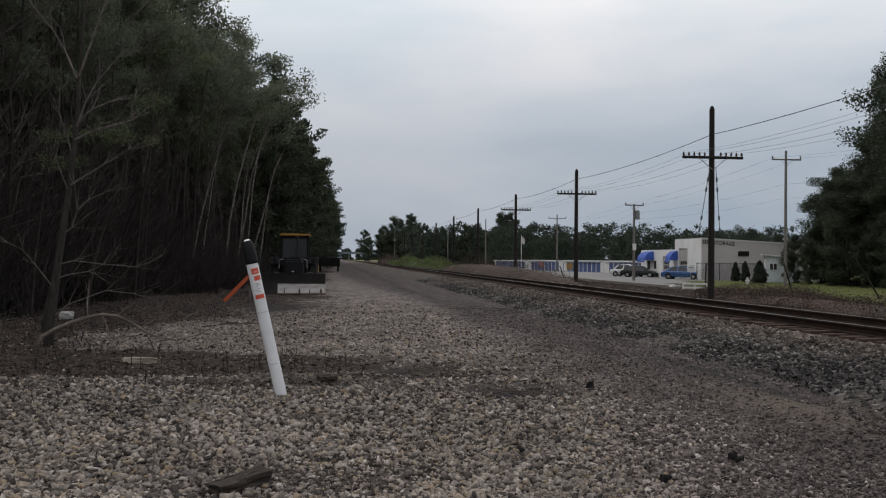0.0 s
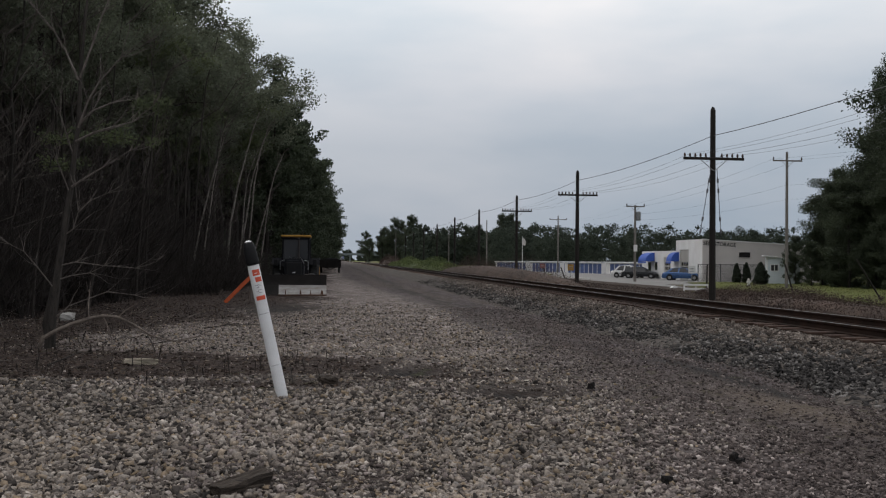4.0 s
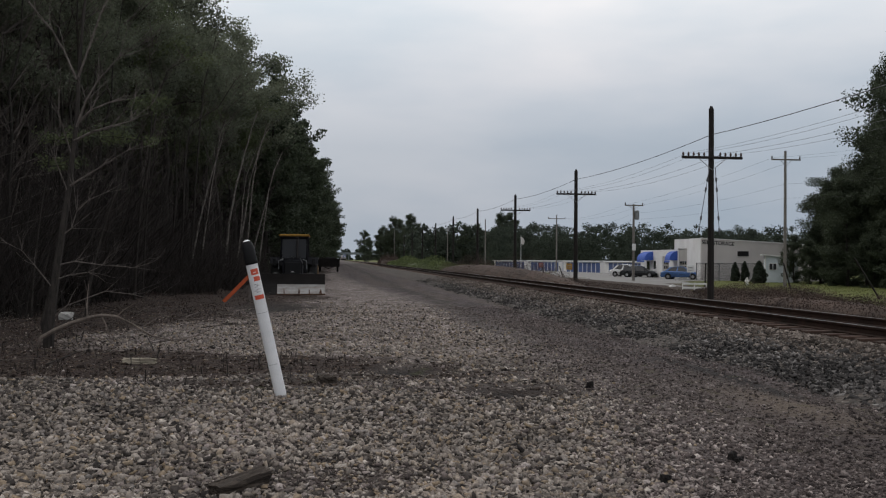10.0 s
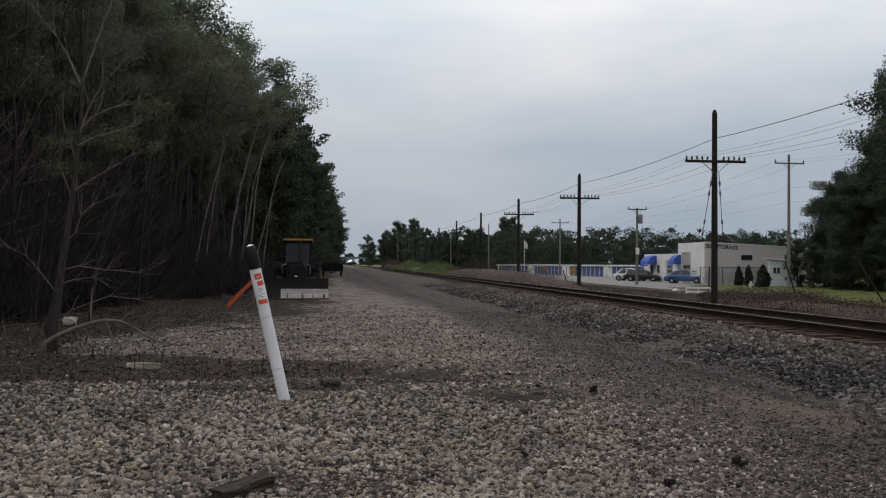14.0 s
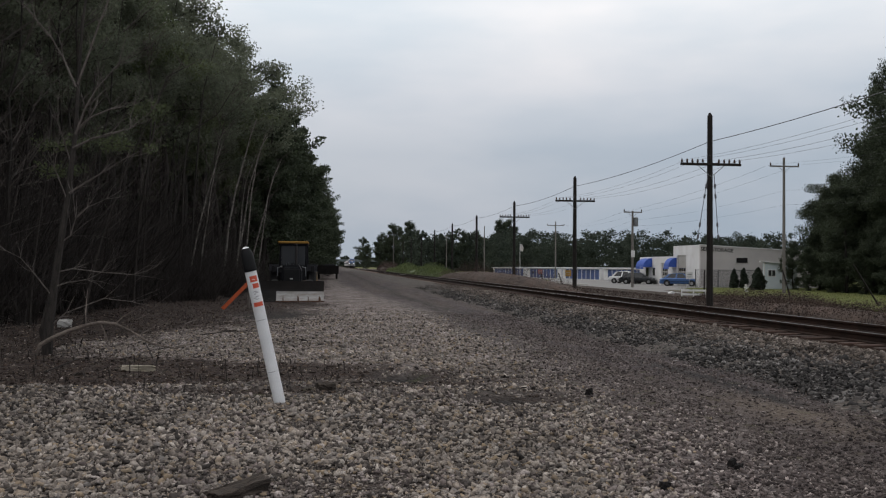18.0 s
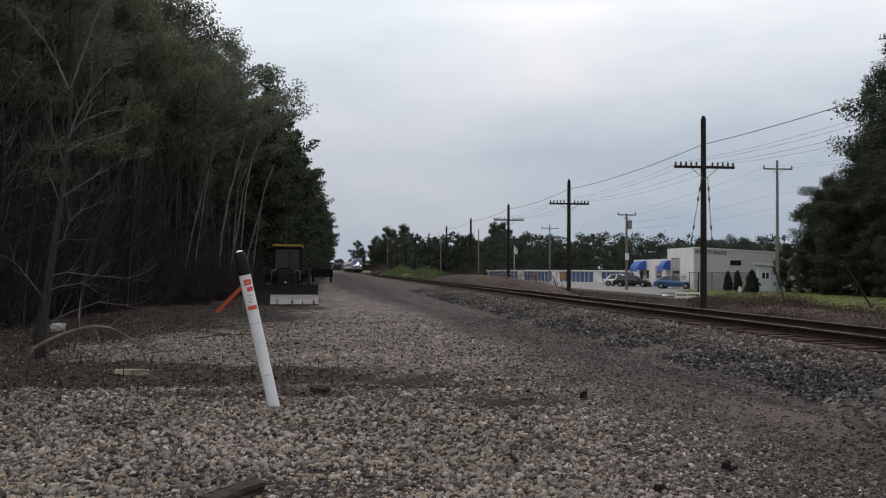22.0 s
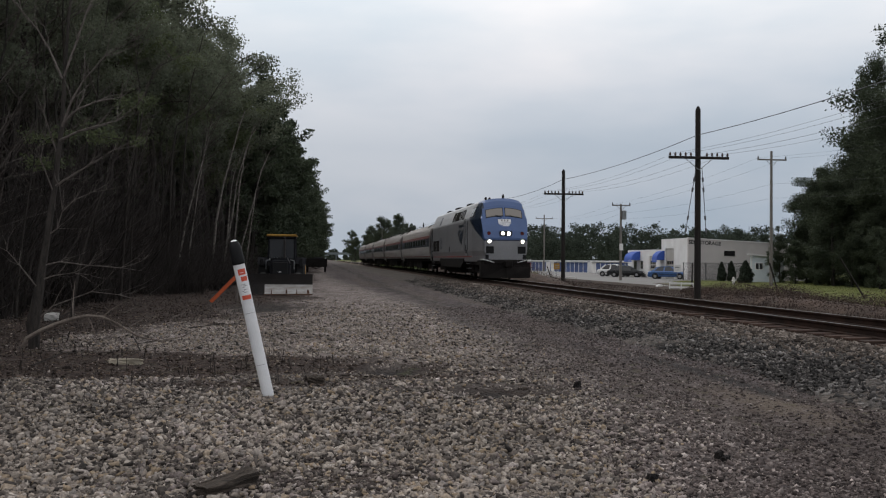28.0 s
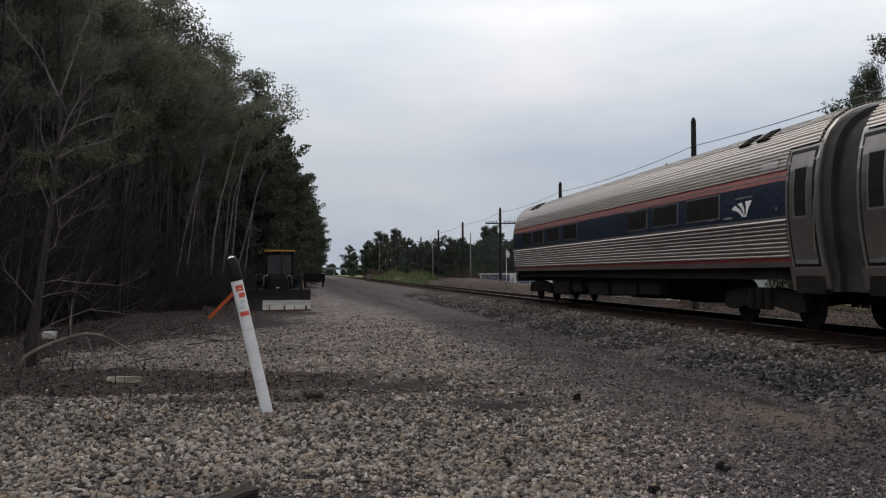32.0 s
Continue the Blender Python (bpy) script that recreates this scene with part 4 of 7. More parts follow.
def coach_profile():
    """Half section with real flutes: list of (x, z, zone)."""
    base = [(1.46, 1.15), (1.50, 1.30), (1.545, 1.6), (1.575, 1.9), (1.595, 2.2), (1.59, 2.5), (1.565, 2.8), (1.53, 2.98), (1.475, 3.20), (1.36, 3.42), (1.18, 3.62), (.93, 3.77), (.62, 3.87), (.3, 3.92), (0, 3.93)]
    bz = np.array(base)
    d = np.concatenate([[0], np.cumsum(np.hypot(*np.diff(bz, axis=0).T))])

    def at(s):
        return np.array([np.interp(s, d, bz[:, 0]), np.interp(s, d, bz[:, 1])])

    def s_of(z):
        return float(np.interp(z, bz[:, 1], d))

    out = []
    marks = [(1.15, 1.26, 0), (1.26, 1.32, 5), (1.32, 2.02, 2), (2.02, 2.06, 3), (2.06, 2.69, 4), (2.69, 2.75, 1), (2.75, 2.78, 3), (2.78, 2.87, 1), (2.87, 3.93, 2)]
    for z0, z1, zone in marks:
        s0, s1 = s_of(z0), s_of(z1) if z1 < 3.93 else d[-1]
        if zone == 2:
            n = max(4, int((s1 - s0) / 0.072))
            for i in range(n):
                for q, off in ((0.0, 0.0), (0.1, 0.030), (0.45, 0.030), (0.8, 0.0)):
                    s = s0 + (s1 - s0) * (i + q) / n
                    p, p2 = at(s), at(min(s + .01, d[-1]))
                    t = p2 - p
                    nrm = np.array([t[1], -t[0]]) / (np.hypot(*t) + 1e-9)
                    out.append((*(p + nrm * off), 2))
        else:
            for s in np.linspace(s0, s1, 2 if z1 - z0 < .2 else 6)[:-1]:
                out.append((*at(s), zone))
    out.append((0.0, 3.93, 2))
    return out


PROFILE = coach_profile()
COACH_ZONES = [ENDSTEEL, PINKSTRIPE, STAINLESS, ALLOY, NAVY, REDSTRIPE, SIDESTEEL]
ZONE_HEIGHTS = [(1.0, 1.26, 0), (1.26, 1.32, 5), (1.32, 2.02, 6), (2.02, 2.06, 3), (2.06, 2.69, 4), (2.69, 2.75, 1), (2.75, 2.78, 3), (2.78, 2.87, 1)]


def coach_shell(y0, y1):
    b = Build()
    p = PROFILE
    ring = [(-x, z) for x, z, _ in p] + [(x, z) for x, z, _ in reversed(p[:-1])]
    zone = [q for _, _, q in p[:-1]] + [q for _, _, q in reversed(p[:-1])]
    m = len(ring)
    for y in (y0, y1):
        b.v += [(x, y, z) for x, z in ring]
    b.f = [(j, j + 1, m + j + 1, m + j) for j in range(m - 1)] + [(m - 1, 0, m, 2 * m - 1)] + [tuple(range(m)), tuple(range(m, 2 * m))]
    me = b.mesh("body", COACH_ZONES)
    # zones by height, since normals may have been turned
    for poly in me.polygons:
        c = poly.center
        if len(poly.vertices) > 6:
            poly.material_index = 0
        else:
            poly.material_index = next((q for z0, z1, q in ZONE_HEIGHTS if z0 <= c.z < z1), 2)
    return me


def side_x(z):
    return float(np.interp(z, [.78, 1.15, 1.6, 1.9, 2.2, 2.5, 2.8, 2.98, 3.2, 3.42], [1.40, 1.46, 1.545, 1.575, 1.595, 1.59, 1.565, 1.53, 1.475, 1.36]))


def skin(y0, y1, z0, z1, s, proud, thick=.05):
    """A curved plate that follows the coach's flank."""
    b = Build()
    zs = np.linspace(z0, z1, 4 if z1 - z0 < 1 else 8)
    n = len(zs)
    for y in (y0, y1):
        b.v += [(s * (side_x(z) + proud), y, z) for z in zs] + [(s * (side_x(z) - thick), y, z) for z in reversed(zs)]
    m = 2 * n
    b.f = [(j, (j + 1) % m, m + (j + 1) % m, m + j) for j in range(m)] + [tuple(range(m)), tuple(range(m, 2 * m))]
    return b


def coach(label, windows, doors, emblem=True):
    """A fluted coach; y runs from its front end to its rear end."""
    co = thing("passenger_coach", RAIL_X, 1000, RAIL_Z, label, "coach", "coaches of the train")
    L = 25.3
    y0, y1 = (1.30 if doors[0] else 0.42), (L - 1.30 if doors[1] else L - 0.42)
    me = coach_shell(y0, y1)
    body = new("body", me)
    body.parent = co
    body["label"] = "fluted stainless steel body with navy window band"
    for end, (a, c) in enumerate(((0.22, y0), (L - .22, y1))):
        # smooth end section, drawn in towards the gangway
        b = Build()
        ringf = [(x, z) for x, z in ((1.44, 1.0), (1.46, 1.15), (1.545, 1.6), (1.575, 1.9), (1.595, 2.2), (1.59, 2.5), (1.565, 2.8), (1.53, 2.98), (1.475, 3.20), (1.36, 3.42), (1.18, 3.62), (.93, 3.77), (.62, 3.87), (.3, 3.92), (0, 3.93))]
        ring = [(-x, z) for x, z in ringf] + [(x, z) for x, z in reversed(ringf[:-1])]
        m = len(ring)
        sgn = -1 if end == 0 else 1
        steps = [(c, 1.0), (c + (a - c) * .3, 1.0), (a + (-sgn) * .05, 1.0), (a, .985)]
        for y, k_ in steps:
            b.v += [(x * k_, y, 1.0 + (z - 1.0) * (1 - (1 - k_) * .4)) for x, z in ring]
        for i in range(len(steps) - 1):
            b.f += [(i * m + j, i * m + j + 1, (i + 1) * m + j + 1, (i + 1) * m + j) for j in range(m - 1)] + [(i * m + m - 1, i * m, (i + 1) * m, (i + 1) * m + m - 1)]
        b.f += [tuple(range(m)), tuple(3 * m + j for j in range(m))]
        part("end_section", b, ENDSTEEL, co, "smooth brushed steel end")
        # the roof's flutes run on over the end
        strip = [(x * 1.004, z + .006) for x, z, _ in PROFILE if z > 3.24]
        strip = [(-x, z) for x, z in strip] + [(x, z) for x, z in reversed(strip[:-1])]
        b = Build()
        for y in (c, a - sgn * .10):
            b.v += [(x, y, z) for x, z in strip]
        b.f = [(j, j + 1, len(strip) + j + 1, len(strip) + j) for j in range(len(strip) - 1)]
        part("roof_end", b, STAINLESS, co, "fluted steel roof end")
        fold = [(x * .955, max(z * .985, .74)) for x, z in ((1.44, .74), *ringf)]
        fold = [(-x, z) for x, z in fold] + [(x, z) for x, z in reversed(fold[:-1])]
        dia = part("diaphragm", Build().prism(fold, "y", *sorted((a - sgn * .02, a + sgn * .30))), RUBBERGREY, co, "dark folding gangway diaphragm")
        part("diaphragm_fold", Build().prism([(x * .93, .8 + (z - .8) * .97) for x, z in fold], "y", *sorted((a + sgn * .30, a + sgn * .575))), RUBBERGREY, dia)
        if doors[end]:
            ya, yb = sorted((a - sgn * .17, a - sgn * .94))
            for s in (-1, 1):
                dr = part("door", skin(ya, yb, 1.20, 3.10, s, .016), ENDSTEEL, co, "steel vestibule door")
                part("door_seal", skin(ya - .07, yb + .07, 1.15, 3.17, s, .008), BLACKCAP, dr)
                part("door_frame", skin(ya - .15, yb + .15, 1.12, 3.26, s, .006), ALLOY, co, "bright steel door frame")
                part("door_window", skin(ya + .19, yb - .19, 2.02, 2.84, s, .024), DARKGLASS, dr, "dark door window")
                part("window_frame", skin(ya + .16, yb - .16, 1.99, 2.87, s, .020), GALV, dr)
                part("skirt_plate", skin(ya - .25, yb + .25, .78, 1.14, s, .004), ENDSTEEL, co, "steel skirt under the door")
                part("kick_plate", skin(ya + .02, yb - .02, 1.20, 1.26, s, .022), GALV, dr)
                part("step_well", Build().box(*sorted((s * 1.44, s * 1.1)), ya - .1, yb + .1, .68, 1.02, .02), DARKSTEEL, co)
                part("grab_rail", Build().tube([(s * 1.625, ya - .10, 1.4), (s * 1.625, ya - .10, 2.3)], .010, 6), ENDSTEEL, co)
    for s in (-1, 1):
        for a, c in windows:
            w = part("window", skin(a, c, 2.15, 2.655, s, .010), GALV, co, "dark tinted window")
            part("pane", skin(a + .03, c - .03, 2.18, 2.64, s, .018), DARKGLASS, w)
            part("mullion", skin((a + c) / 2 - .02, (a + c) / 2 + .02, 2.18, 2.64, s, .022), BLACKCAP, w)
        if emblem:
            for blade in (((.00, 2.30), (.14, 2.38), (.38, 2.28), (.53, 2.14), (.49, 2.12), (.30, 2.24)), ((.25, 2.40), (.45, 2.42), (.56, 2.30), (.575, 2.14), (.545, 2.13), (.46, 2.29)), ((.60, 2.43), (.90, 2.43), (.76, 2.30), (.625, 2.12), (.60, 2.14), (.64, 2.31))):
                b = Build()
                b.v = [(s * (side_x(z) + .006), y0 + 2.2 - u, z) for u, z in blade]
                b.f = [(0, 1, 2, 5), (5, 2, 3, 4)]
                part("emblem_blade", b, WHITEMARK, co)
            part("name_bar", skin(y0 + 1.3, y0 + 2.05, 2.48, 2.52, s, .006), ALLOY, co)
        part("car_number", skin(y0 + 3.05, y0 + 3.45, 2.13, 2.19, s, .006), ALLOY, co)
        part("round_sign", Build().tube([(s * 1.585, y0 + .35, 2.2), (s * 1.603, y0 + .35, 2.2)], .035, 12), ALLOY, co)
        part("vent_panel", skin(y0 + .35, y0 + .95, 2.93, 3.08, s, .03), ENDSTEEL, co, "small steel vent panel")
        part("data_plate", skin(y0 + 6.0, y0 + 6.8, 1.62, 1.74, s, .026), ENDSTEEL, co)
        part("letter_board", skin(y0 + 2.2, y0 + 2.6, 2.12, 2.16, s, .006), INK, co)
    # added filler box that closes the see-through gaps under the floor
    part("gap_filler", Build().box(-1.12, 1.12, 8.4, 19.4, .58, .95, .02), DARKSTEEL, co)
    part("underframe", Build().box(-1.35, 1.35, .4, L - .4, .92, 1.16), DARKSTEEL, co)
    rr = random.Random(len(label))
    y = 8.6
    while y < 18.4:
        w = rr.uniform(.9, 2.2)
        part("equipment_box", Build().box(-1.22, -.2, y, y + w, rr.uniform(.28, .5), .94, .03), DARKSTEEL, co, "grimy underfloor equipment box")
        part("equipment_box", Build().box(.2, 1.22, y, y + w, rr.uniform(.28, .5), .94, .03), DARKSTEEL, co)
        y += w + rr.uniform(.1, .9)
    co.scale = (1, 1, 1.035)
    bogie(co, 3.2, 2.6, .46)
    bogie(co, L - 3.2, 2.6, .46)
    for yv in (2.6, 3.4, L - 3.6, L - 2.8):
        for s in (-1, 1):
            part("roof_hatch", Build().add([(s * .95, yv, 3.76), (s * 1.25, yv, 3.54), (s * 1.25, yv + .4, 3.54), (s * .95, yv + .4, 3.76), (s * .98, yv, 3.81), (s * 1.30, yv, 3.60), (s * 1.30, yv + .4, 3.60), (s * .98, yv + .4, 3.81)],
                                           [(0, 1, 2, 3), (4, 5, 6, 7), (0, 1, 5, 4), (1, 2, 6, 5), (2, 3, 7, 6), (3, 0, 4, 7)]), DARKSTEEL, co, "roof grab step")
    return co


WIN = [(2.85, 4.4), (4.85, 6.4), (6.9, 8.45), (8.95, 10.5), (11.0, 12.6), (13.5, 15.1), (15.5, 17.1), (17.55, 19.15), (19.6, 21.2)]
CAFE = [(4.1, 5.9), (6.4, 8.0), (8.45, 10.0), (15.0, 16.7), (17.25, 18.9), (19.5, 21.0), (21.5, 23.1)]
loco = locomotive()
coaches = [coach("silver fluted passenger coach with nine tinted windows", WIN, (False, True)),
           coach("silver fluted passenger coach with navy band", WIN, (False, True)),
           coach("silver fluted passenger coach with navy band", WIN, (False, True)),
           coach("silver fluted passenger coach with doors at both ends", WIN, (True, True)),
           coach("silver fluted end coach with few windows", CAFE, (True, False))]


def motions():
    """The train passes at a steady speed towards the camera."""
    times = [0.0, 0.5] + [float(t) for t in range(1, 32)] + [31.5, 32.0]
    joint = 30.85          # rear coupling of the locomotive at 29 s
    for ob, back in [(loco, -21.55)] + [(c, 0.35 + 26.0 * i) for i, c in enumerate(coaches)]:
        walk(ob, [(t, pose(RAIL_X, joint + back + {30.0: .2, 31.0: .45, 31.5: .2}.get(t, 0) - SPEED * (t - 29.0), RAIL_Z)) for t in times])


# ---------------------------------------------------------------- poles and wires
def sag_points(a, c, drop, n=9):
    a, c = Vector(a), Vector(c)
    return [a.lerp(c, i / n) - Vector((0, 0, drop * 4 * (i / n) * (1 - i / n))) for i in range(n + 1)]


POLE_X = 17.0
POLE_Y = [17.6, 40.1, 63.5, 85.2, 107.8, 129.9, 152.3, 174.9, 197.5, 220.0]
POLE_H = [8.8, 8.75, 8.15, 7.9, 7.8, 7.85, 7.75, 7.6, 7.6, 7.6]


def line_pole(y, height, arm_z, label, arm=True, guys=False):
    po = thing("utility_pole", POLE_X, y, gz(POLE_X, y), label, "pole", "dark poles along the track")
    part("shaft", Build().tube([(0, 0, -.3), (0, 0, .5), (0, 0, height - .15), (0, 0, height)], [.155, .15, .115, .05], 12), POLE, po)
    if arm:
        z = arm_z
        part("crossarm", Build().box(-1.42, 1.42, -.17, -.06, z - .06, z + .06, .01), POLE, po, "weathered wooden crossarm")
        for s in (-1, 1):
            part("brace", Build().tube([(s * .02, -.14, z - .55), (s * .62, -.14, z - .06)], .018, 5), GALV, po)
            for i in range(5):
                x = s * (.38 + i * .245)
                part("insulator", Build().tube([(x, -.115, z + .06), (x, -.115, z + .10), (x, -.115, z + .13), (x, -.115, z + .2), (x, -.115, z + .24)], [.015, .05, .055, .04, .02], 8), PORCELAIN, po)
    if guys:
        for s in (-1, 1):
            end = Vector((-.72 if s < 0 else .28, -.3, arm_z - 3.5))
            top = Vector((s * .14, -.14, arm_z - .45))
            part("cable_riser", Build().tube([top, top.lerp(end, .5), end], .016, 5), WIRE, po, "hanging cable")
            for q in (.15, .3, .72, .9):
                part("cable_sleeve", Build().tube([top.lerp(end, q), top.lerp(end, q + .06)], .045, 7), WIRE, po)
    return po


for i, y in enumerate(POLE_Y):
    line_pole(y, POLE_H[i], 6.40, "tarred black utility pole with insulators on a crossarm", arm=i < 4, guys=i == 1)
tops = [(POLE_X, y, gz(POLE_X, y)) for y in POLE_Y]
for dx, dz, r, sagz in ((0.0, 7.45, .016, .22), (-1.1, 6.61, .005, .3), (-.6, 6.61, .005, .32), (.6, 6.61, .006, .3), (1.35, 6.61, .005, .35)):
    pts = []
    a = tops[0]
    pts += sag_points((a[0] + dx, a[1] - 22, a[2] + dz), (a[0] + dx, a[1], a[2] + dz), sagz)[:-1]
    last = len(tops) - 1 if dx == 0 else 3
    for i in range(last):
        a, c = tops[i], tops[i + 1]
        pts += sag_points((a[0] + dx, a[1], a[2] + dz), (c[0] + dx, c[1], c[2] + dz), sagz)[:-1]
    c = tops[last]
    pts.append(Vector((c[0] + dx, c[1], c[2] + dz)))
    solo("overhead_wire", Build().tube(pts, r, 5), WIRE, "thin black overhead wire between poles", "wire", group="overhead wires")


def grey_pole(x, y, height, label, arm_z=None, arm=.9, transformer=False, rz=0):
    po = thing("power_pole", x, y, gz(x, y), label, "pole", rz=rz)
    part("shaft", Build().tube([(0, 0, -.3), (0, 0, height)], [.15, .10], 12), GREYPOLE, po)
    if arm_z:
        part("crossarm", Build().box(-arm, arm, -.16, -.06, arm_z - .06, arm_z + .06, .01), GREYPOLE, po)
        for s in (-1, 1):
            part("brace", Build().tube([(s * .05, -.12, arm_z - .5), (s * .5, -.12, arm_z - .06)], .02, 5), GALV, po)
            part("insulator", Build().tube([(s * (arm - .06), -.11, arm_z + .06), (s * (arm - .06), -.11, arm_z + .14), (s * (arm - .06), -.11, arm_z + .3)], [.03, .07, .04], 8), PORCELAIN, po)
    if transformer:
        part("transformer", Build().tube([(.35, 0, arm_z - 1.5), (.35, 0, arm_z - 1.45), (.35, 0, arm_z - .6), (.35, 0, arm_z - .5)], [.2, .26, .26, .12], 14), GALV, po, "grey transformer can")
        part("meter_sign", Build().box(-.2, .2, -.18, -.14, 3.2, 3.9, .01), WHITEPAINT, po)
    return po


gp = [grey_pole(38.0, 74.2, 11.5, "bare grey wooden power pole on the lawn", 10.75, 1.3), grey_pole(31.55, 94.5, 8.1, "grey power pole with transformer at the drive", 7.95, 1.0, True),
      grey_pole(40.6, 165, 10.4, "slim grey power pole by the storage yard", 9.7, 1.6), grey_pole(31.6, 190, 10.5, "bare grey power pole"),
      grey_pole(32.4, 260, 10.9, "bare grey power pole"), grey_pole(31.8, 285, 11.7, "bare grey power pole"), grey_pole(30.7, 460, 17, "bare grey power pole")]
for dz, dx in ((10.6, -1.2), (10.6, 1.2), (8.4, 0), (7.2, 0)):
    z1 = 7.7 if dz > 10 else 6.8 if dz > 8 else 6.2
    pts = sag_points((46 + dx, 46, dz), (38.0 + dx, 74.2, dz - .2), .4)[:-1] + sag_points((38.0 + dx, 74.2, dz - .2), (31.55 + dx * .8, 94.5, z1 - .2), .35)[:-1] + sag_points((31.55 + dx * .8, 94.5, z1 - .2), (40.6 + dx, 165, min(dz - 1, 9.4)), .8)
    solo("power_line", Build().tube(pts, .006, 4), WIRE, "sagging thin power line between grey poles", "wire", group="power lines")

# ---------------------------------------------------------------- storage yard
GZ = -0.5
b = Build()
b.prism([(21.6, 67), (23.9, 58.5), (27.6, 66), (31, 84), (34, 84), (36, 92), (41, 96), (60, 96), (60, 215), (36, 215), (36, 150), (29.6, 125), (24.5, 122), (23.0, 97)], "z", GZ - .2, GZ + .02)
solo("pavement", b, ASPHALT, "worn pale asphalt lot and drive", "pavement", kind="structure")
solo("kerb", Build().box(29.3, 29.55, 104, 122, GZ - .2, GZ + .14, .02), CONCRETE, "pale concrete kerb along the drive", "kerb", kind="structure")


def storage_building():
    sb = thing("storage_building", 41.0, 99.3, GZ, "white and beige block storage office with blue awnings", "building")
    # sign wall faces the track side end, its top falls to the right
    part("sign_wall", Build().prism([(0, 0), (16, 0), (16, 3.85), (0, 4.66)], "y", 0, .25), CREAM, sb, "beige painted sign wall")
    part("parapet_cap", Build().prism([(-.05, 4.66), (16, 3.85), (16, 3.95), (-.05, 4.76)], "y", -.06, .3), WHITEPAINT, sb)
    tall = part("tall_front", Build().box(0, .25, .25, 4.2, 0, 4.72).box(0, .25, 7.0, 8.2, 0, 4.72).box(0, .25, 4.2, 7.0, 3.6, 4.72), WHITEPAINT, sb, "white block front")
    part("low_front", Build().box(.01, .25, 8.2, 10.0, 0, 3.5).box(.01, .25, 12.4, 14.6, 0, 3.5).box(.01, .25, 10.0, 12.4, 2.7, 3.5).box(.01, .25, 14.6, 15.6, 0, 1.0).box(.01, .25, 14.6, 15.6, 2.2, 3.5).box(.01, .25, 15.6, 20.5, 0, 3.5), WHITEPAINT, sb, "white low front")
    part("far_wall", Build().box(.25, 16, 20.3, 20.5, 0, 3.5).box(15.8, 16, .25, 20.3, 0, 3.5), CREAM, sb)
    part("roof", Build().box(.25, 15.8, .25, 8.2, 3.55, 3.75).box(.25, 15.8, 8.2, 20.3, 3.35, 3.48), CONCRETE, sb, "flat roof")
    for y0, y1, h in ((4.2, 7.0, 3.6), (10.0, 12.4, 2.7)):
        d = part("garage_door", Build().box(.10, .16, y0, y1, 0, h, .01), CONCRETE, sb, "white sectional garage door")
        for k in range(1, 5):
            part("panel_joint", Build().box(.09, .11, y0, y1, h * k / 5 - .015, h * k / 5 + .015), CONCRETE, d)
        for i in range(3):
            for j in range(2):
                yy = y0 + .35 + i * (y1 - y0 - .7) / 3
                part("door_pane", Build().box(.08, .12, yy + .08, yy + (y1 - y0 - .7) / 3 - .08, 1.15 + j * .55, 1.55 + j * .55, .01), DARKGLASS, d)
    wn_ = part("office_window", Build().box(.03, .1, 14.6, 15.6, 1.0, 2.2, .01), WHITEPAINT, sb, "framed office window")
    part("pane", Build().box(.0, .05, 14.7, 15.5, 1.1, 2.1), DARKGLASS, wn_)
    w2 = part("side_window", Build().box(4.1, 5.6, -.06, .06, 2.65, 3.35, .01), CREAM, sb, "dark high window")
    part("pane", Build().box(4.2, 5.5, -.09, -.03, 2.72, 3.28), DARKGLASS, w2)
    for yc, w, reach in ((17.1, 2.9, 1.2), (8.0, 1.6, 1.0)):
        b_ = Build()
        n = 9
        arc = [(-reach * sin(pi / 2 * i / n), 2.2 + 1.12 * cos(pi / 2 * i / n)) for i in range(n + 1)]
        poly = [(0, 2.2)] + arc
        b_.prism(poly, "y", yc - w / 2, yc + w / 2)
        aw = part("awning", b_, AWNING, sb, "blue canvas barrel awning")
        part("valance", Build().box(-reach - .02, -reach + .04, yc - w / 2, yc + w / 2, 1.95, 2.17), AWNING, aw)
    letters("SELF STORAGE", 0.58, BLACKCAP, sb, pose(1.95, -.012, 4.15, 90, 3, 0), "wall_lettering", "black wall lettering")
    part("doorway", Build().box(-.02, .05, 17.0, 18.0, 0, 2.1, .01), DARKGLASS, sb, "dark glass office door")
    return sb


storage_building()

b = thing("side_shed", 44.25, 90.6, GZ, "small pale blue-white shed with lean-to roof", "shed", rz=-24)
SHED = mat("pale_blue_siding", (0.55, 0.60, 0.63), (0.48, 0.53, 0.56), 0.7, scale=1, fine=10, stretch=(1, 1, 12))
part("siding_shell", Build().prism([(0, 0), (3.2, 0), (3.2, 2.45), (0, 2.75)], "y", 0, 4.0), SHED, b, "pale siding walls")
part("roof", Build().prism([(-.35, 2.80), (3.6, 2.42), (3.6, 2.54), (-.35, 2.92)], "y", -.3, 4.3), WHITEPAINT, b, "white sloped roof")
w = part("window", Build().box(.35, 1.15, -.05, .02, 1.25, 2.0, .01), WHITEPAINT, b)
part("pane", Build().box(.42, 1.08, -.07, -.04, 1.32, 1.93), DARKGLASS, w)
part("vent", Build().box(1.55, 1.75, -.04, .02, 2.0, 2.4, .01), BLACKCAP, b)
part("glazing_bar", Build().box(.72, .78, -.09, -.065, 1.32, 1.93), WHITEPAINT, w)
part("corner_board", Build().box(-.04, .08, -.04, .0, 0, 2.74, .005), WHITEPAINT, b)


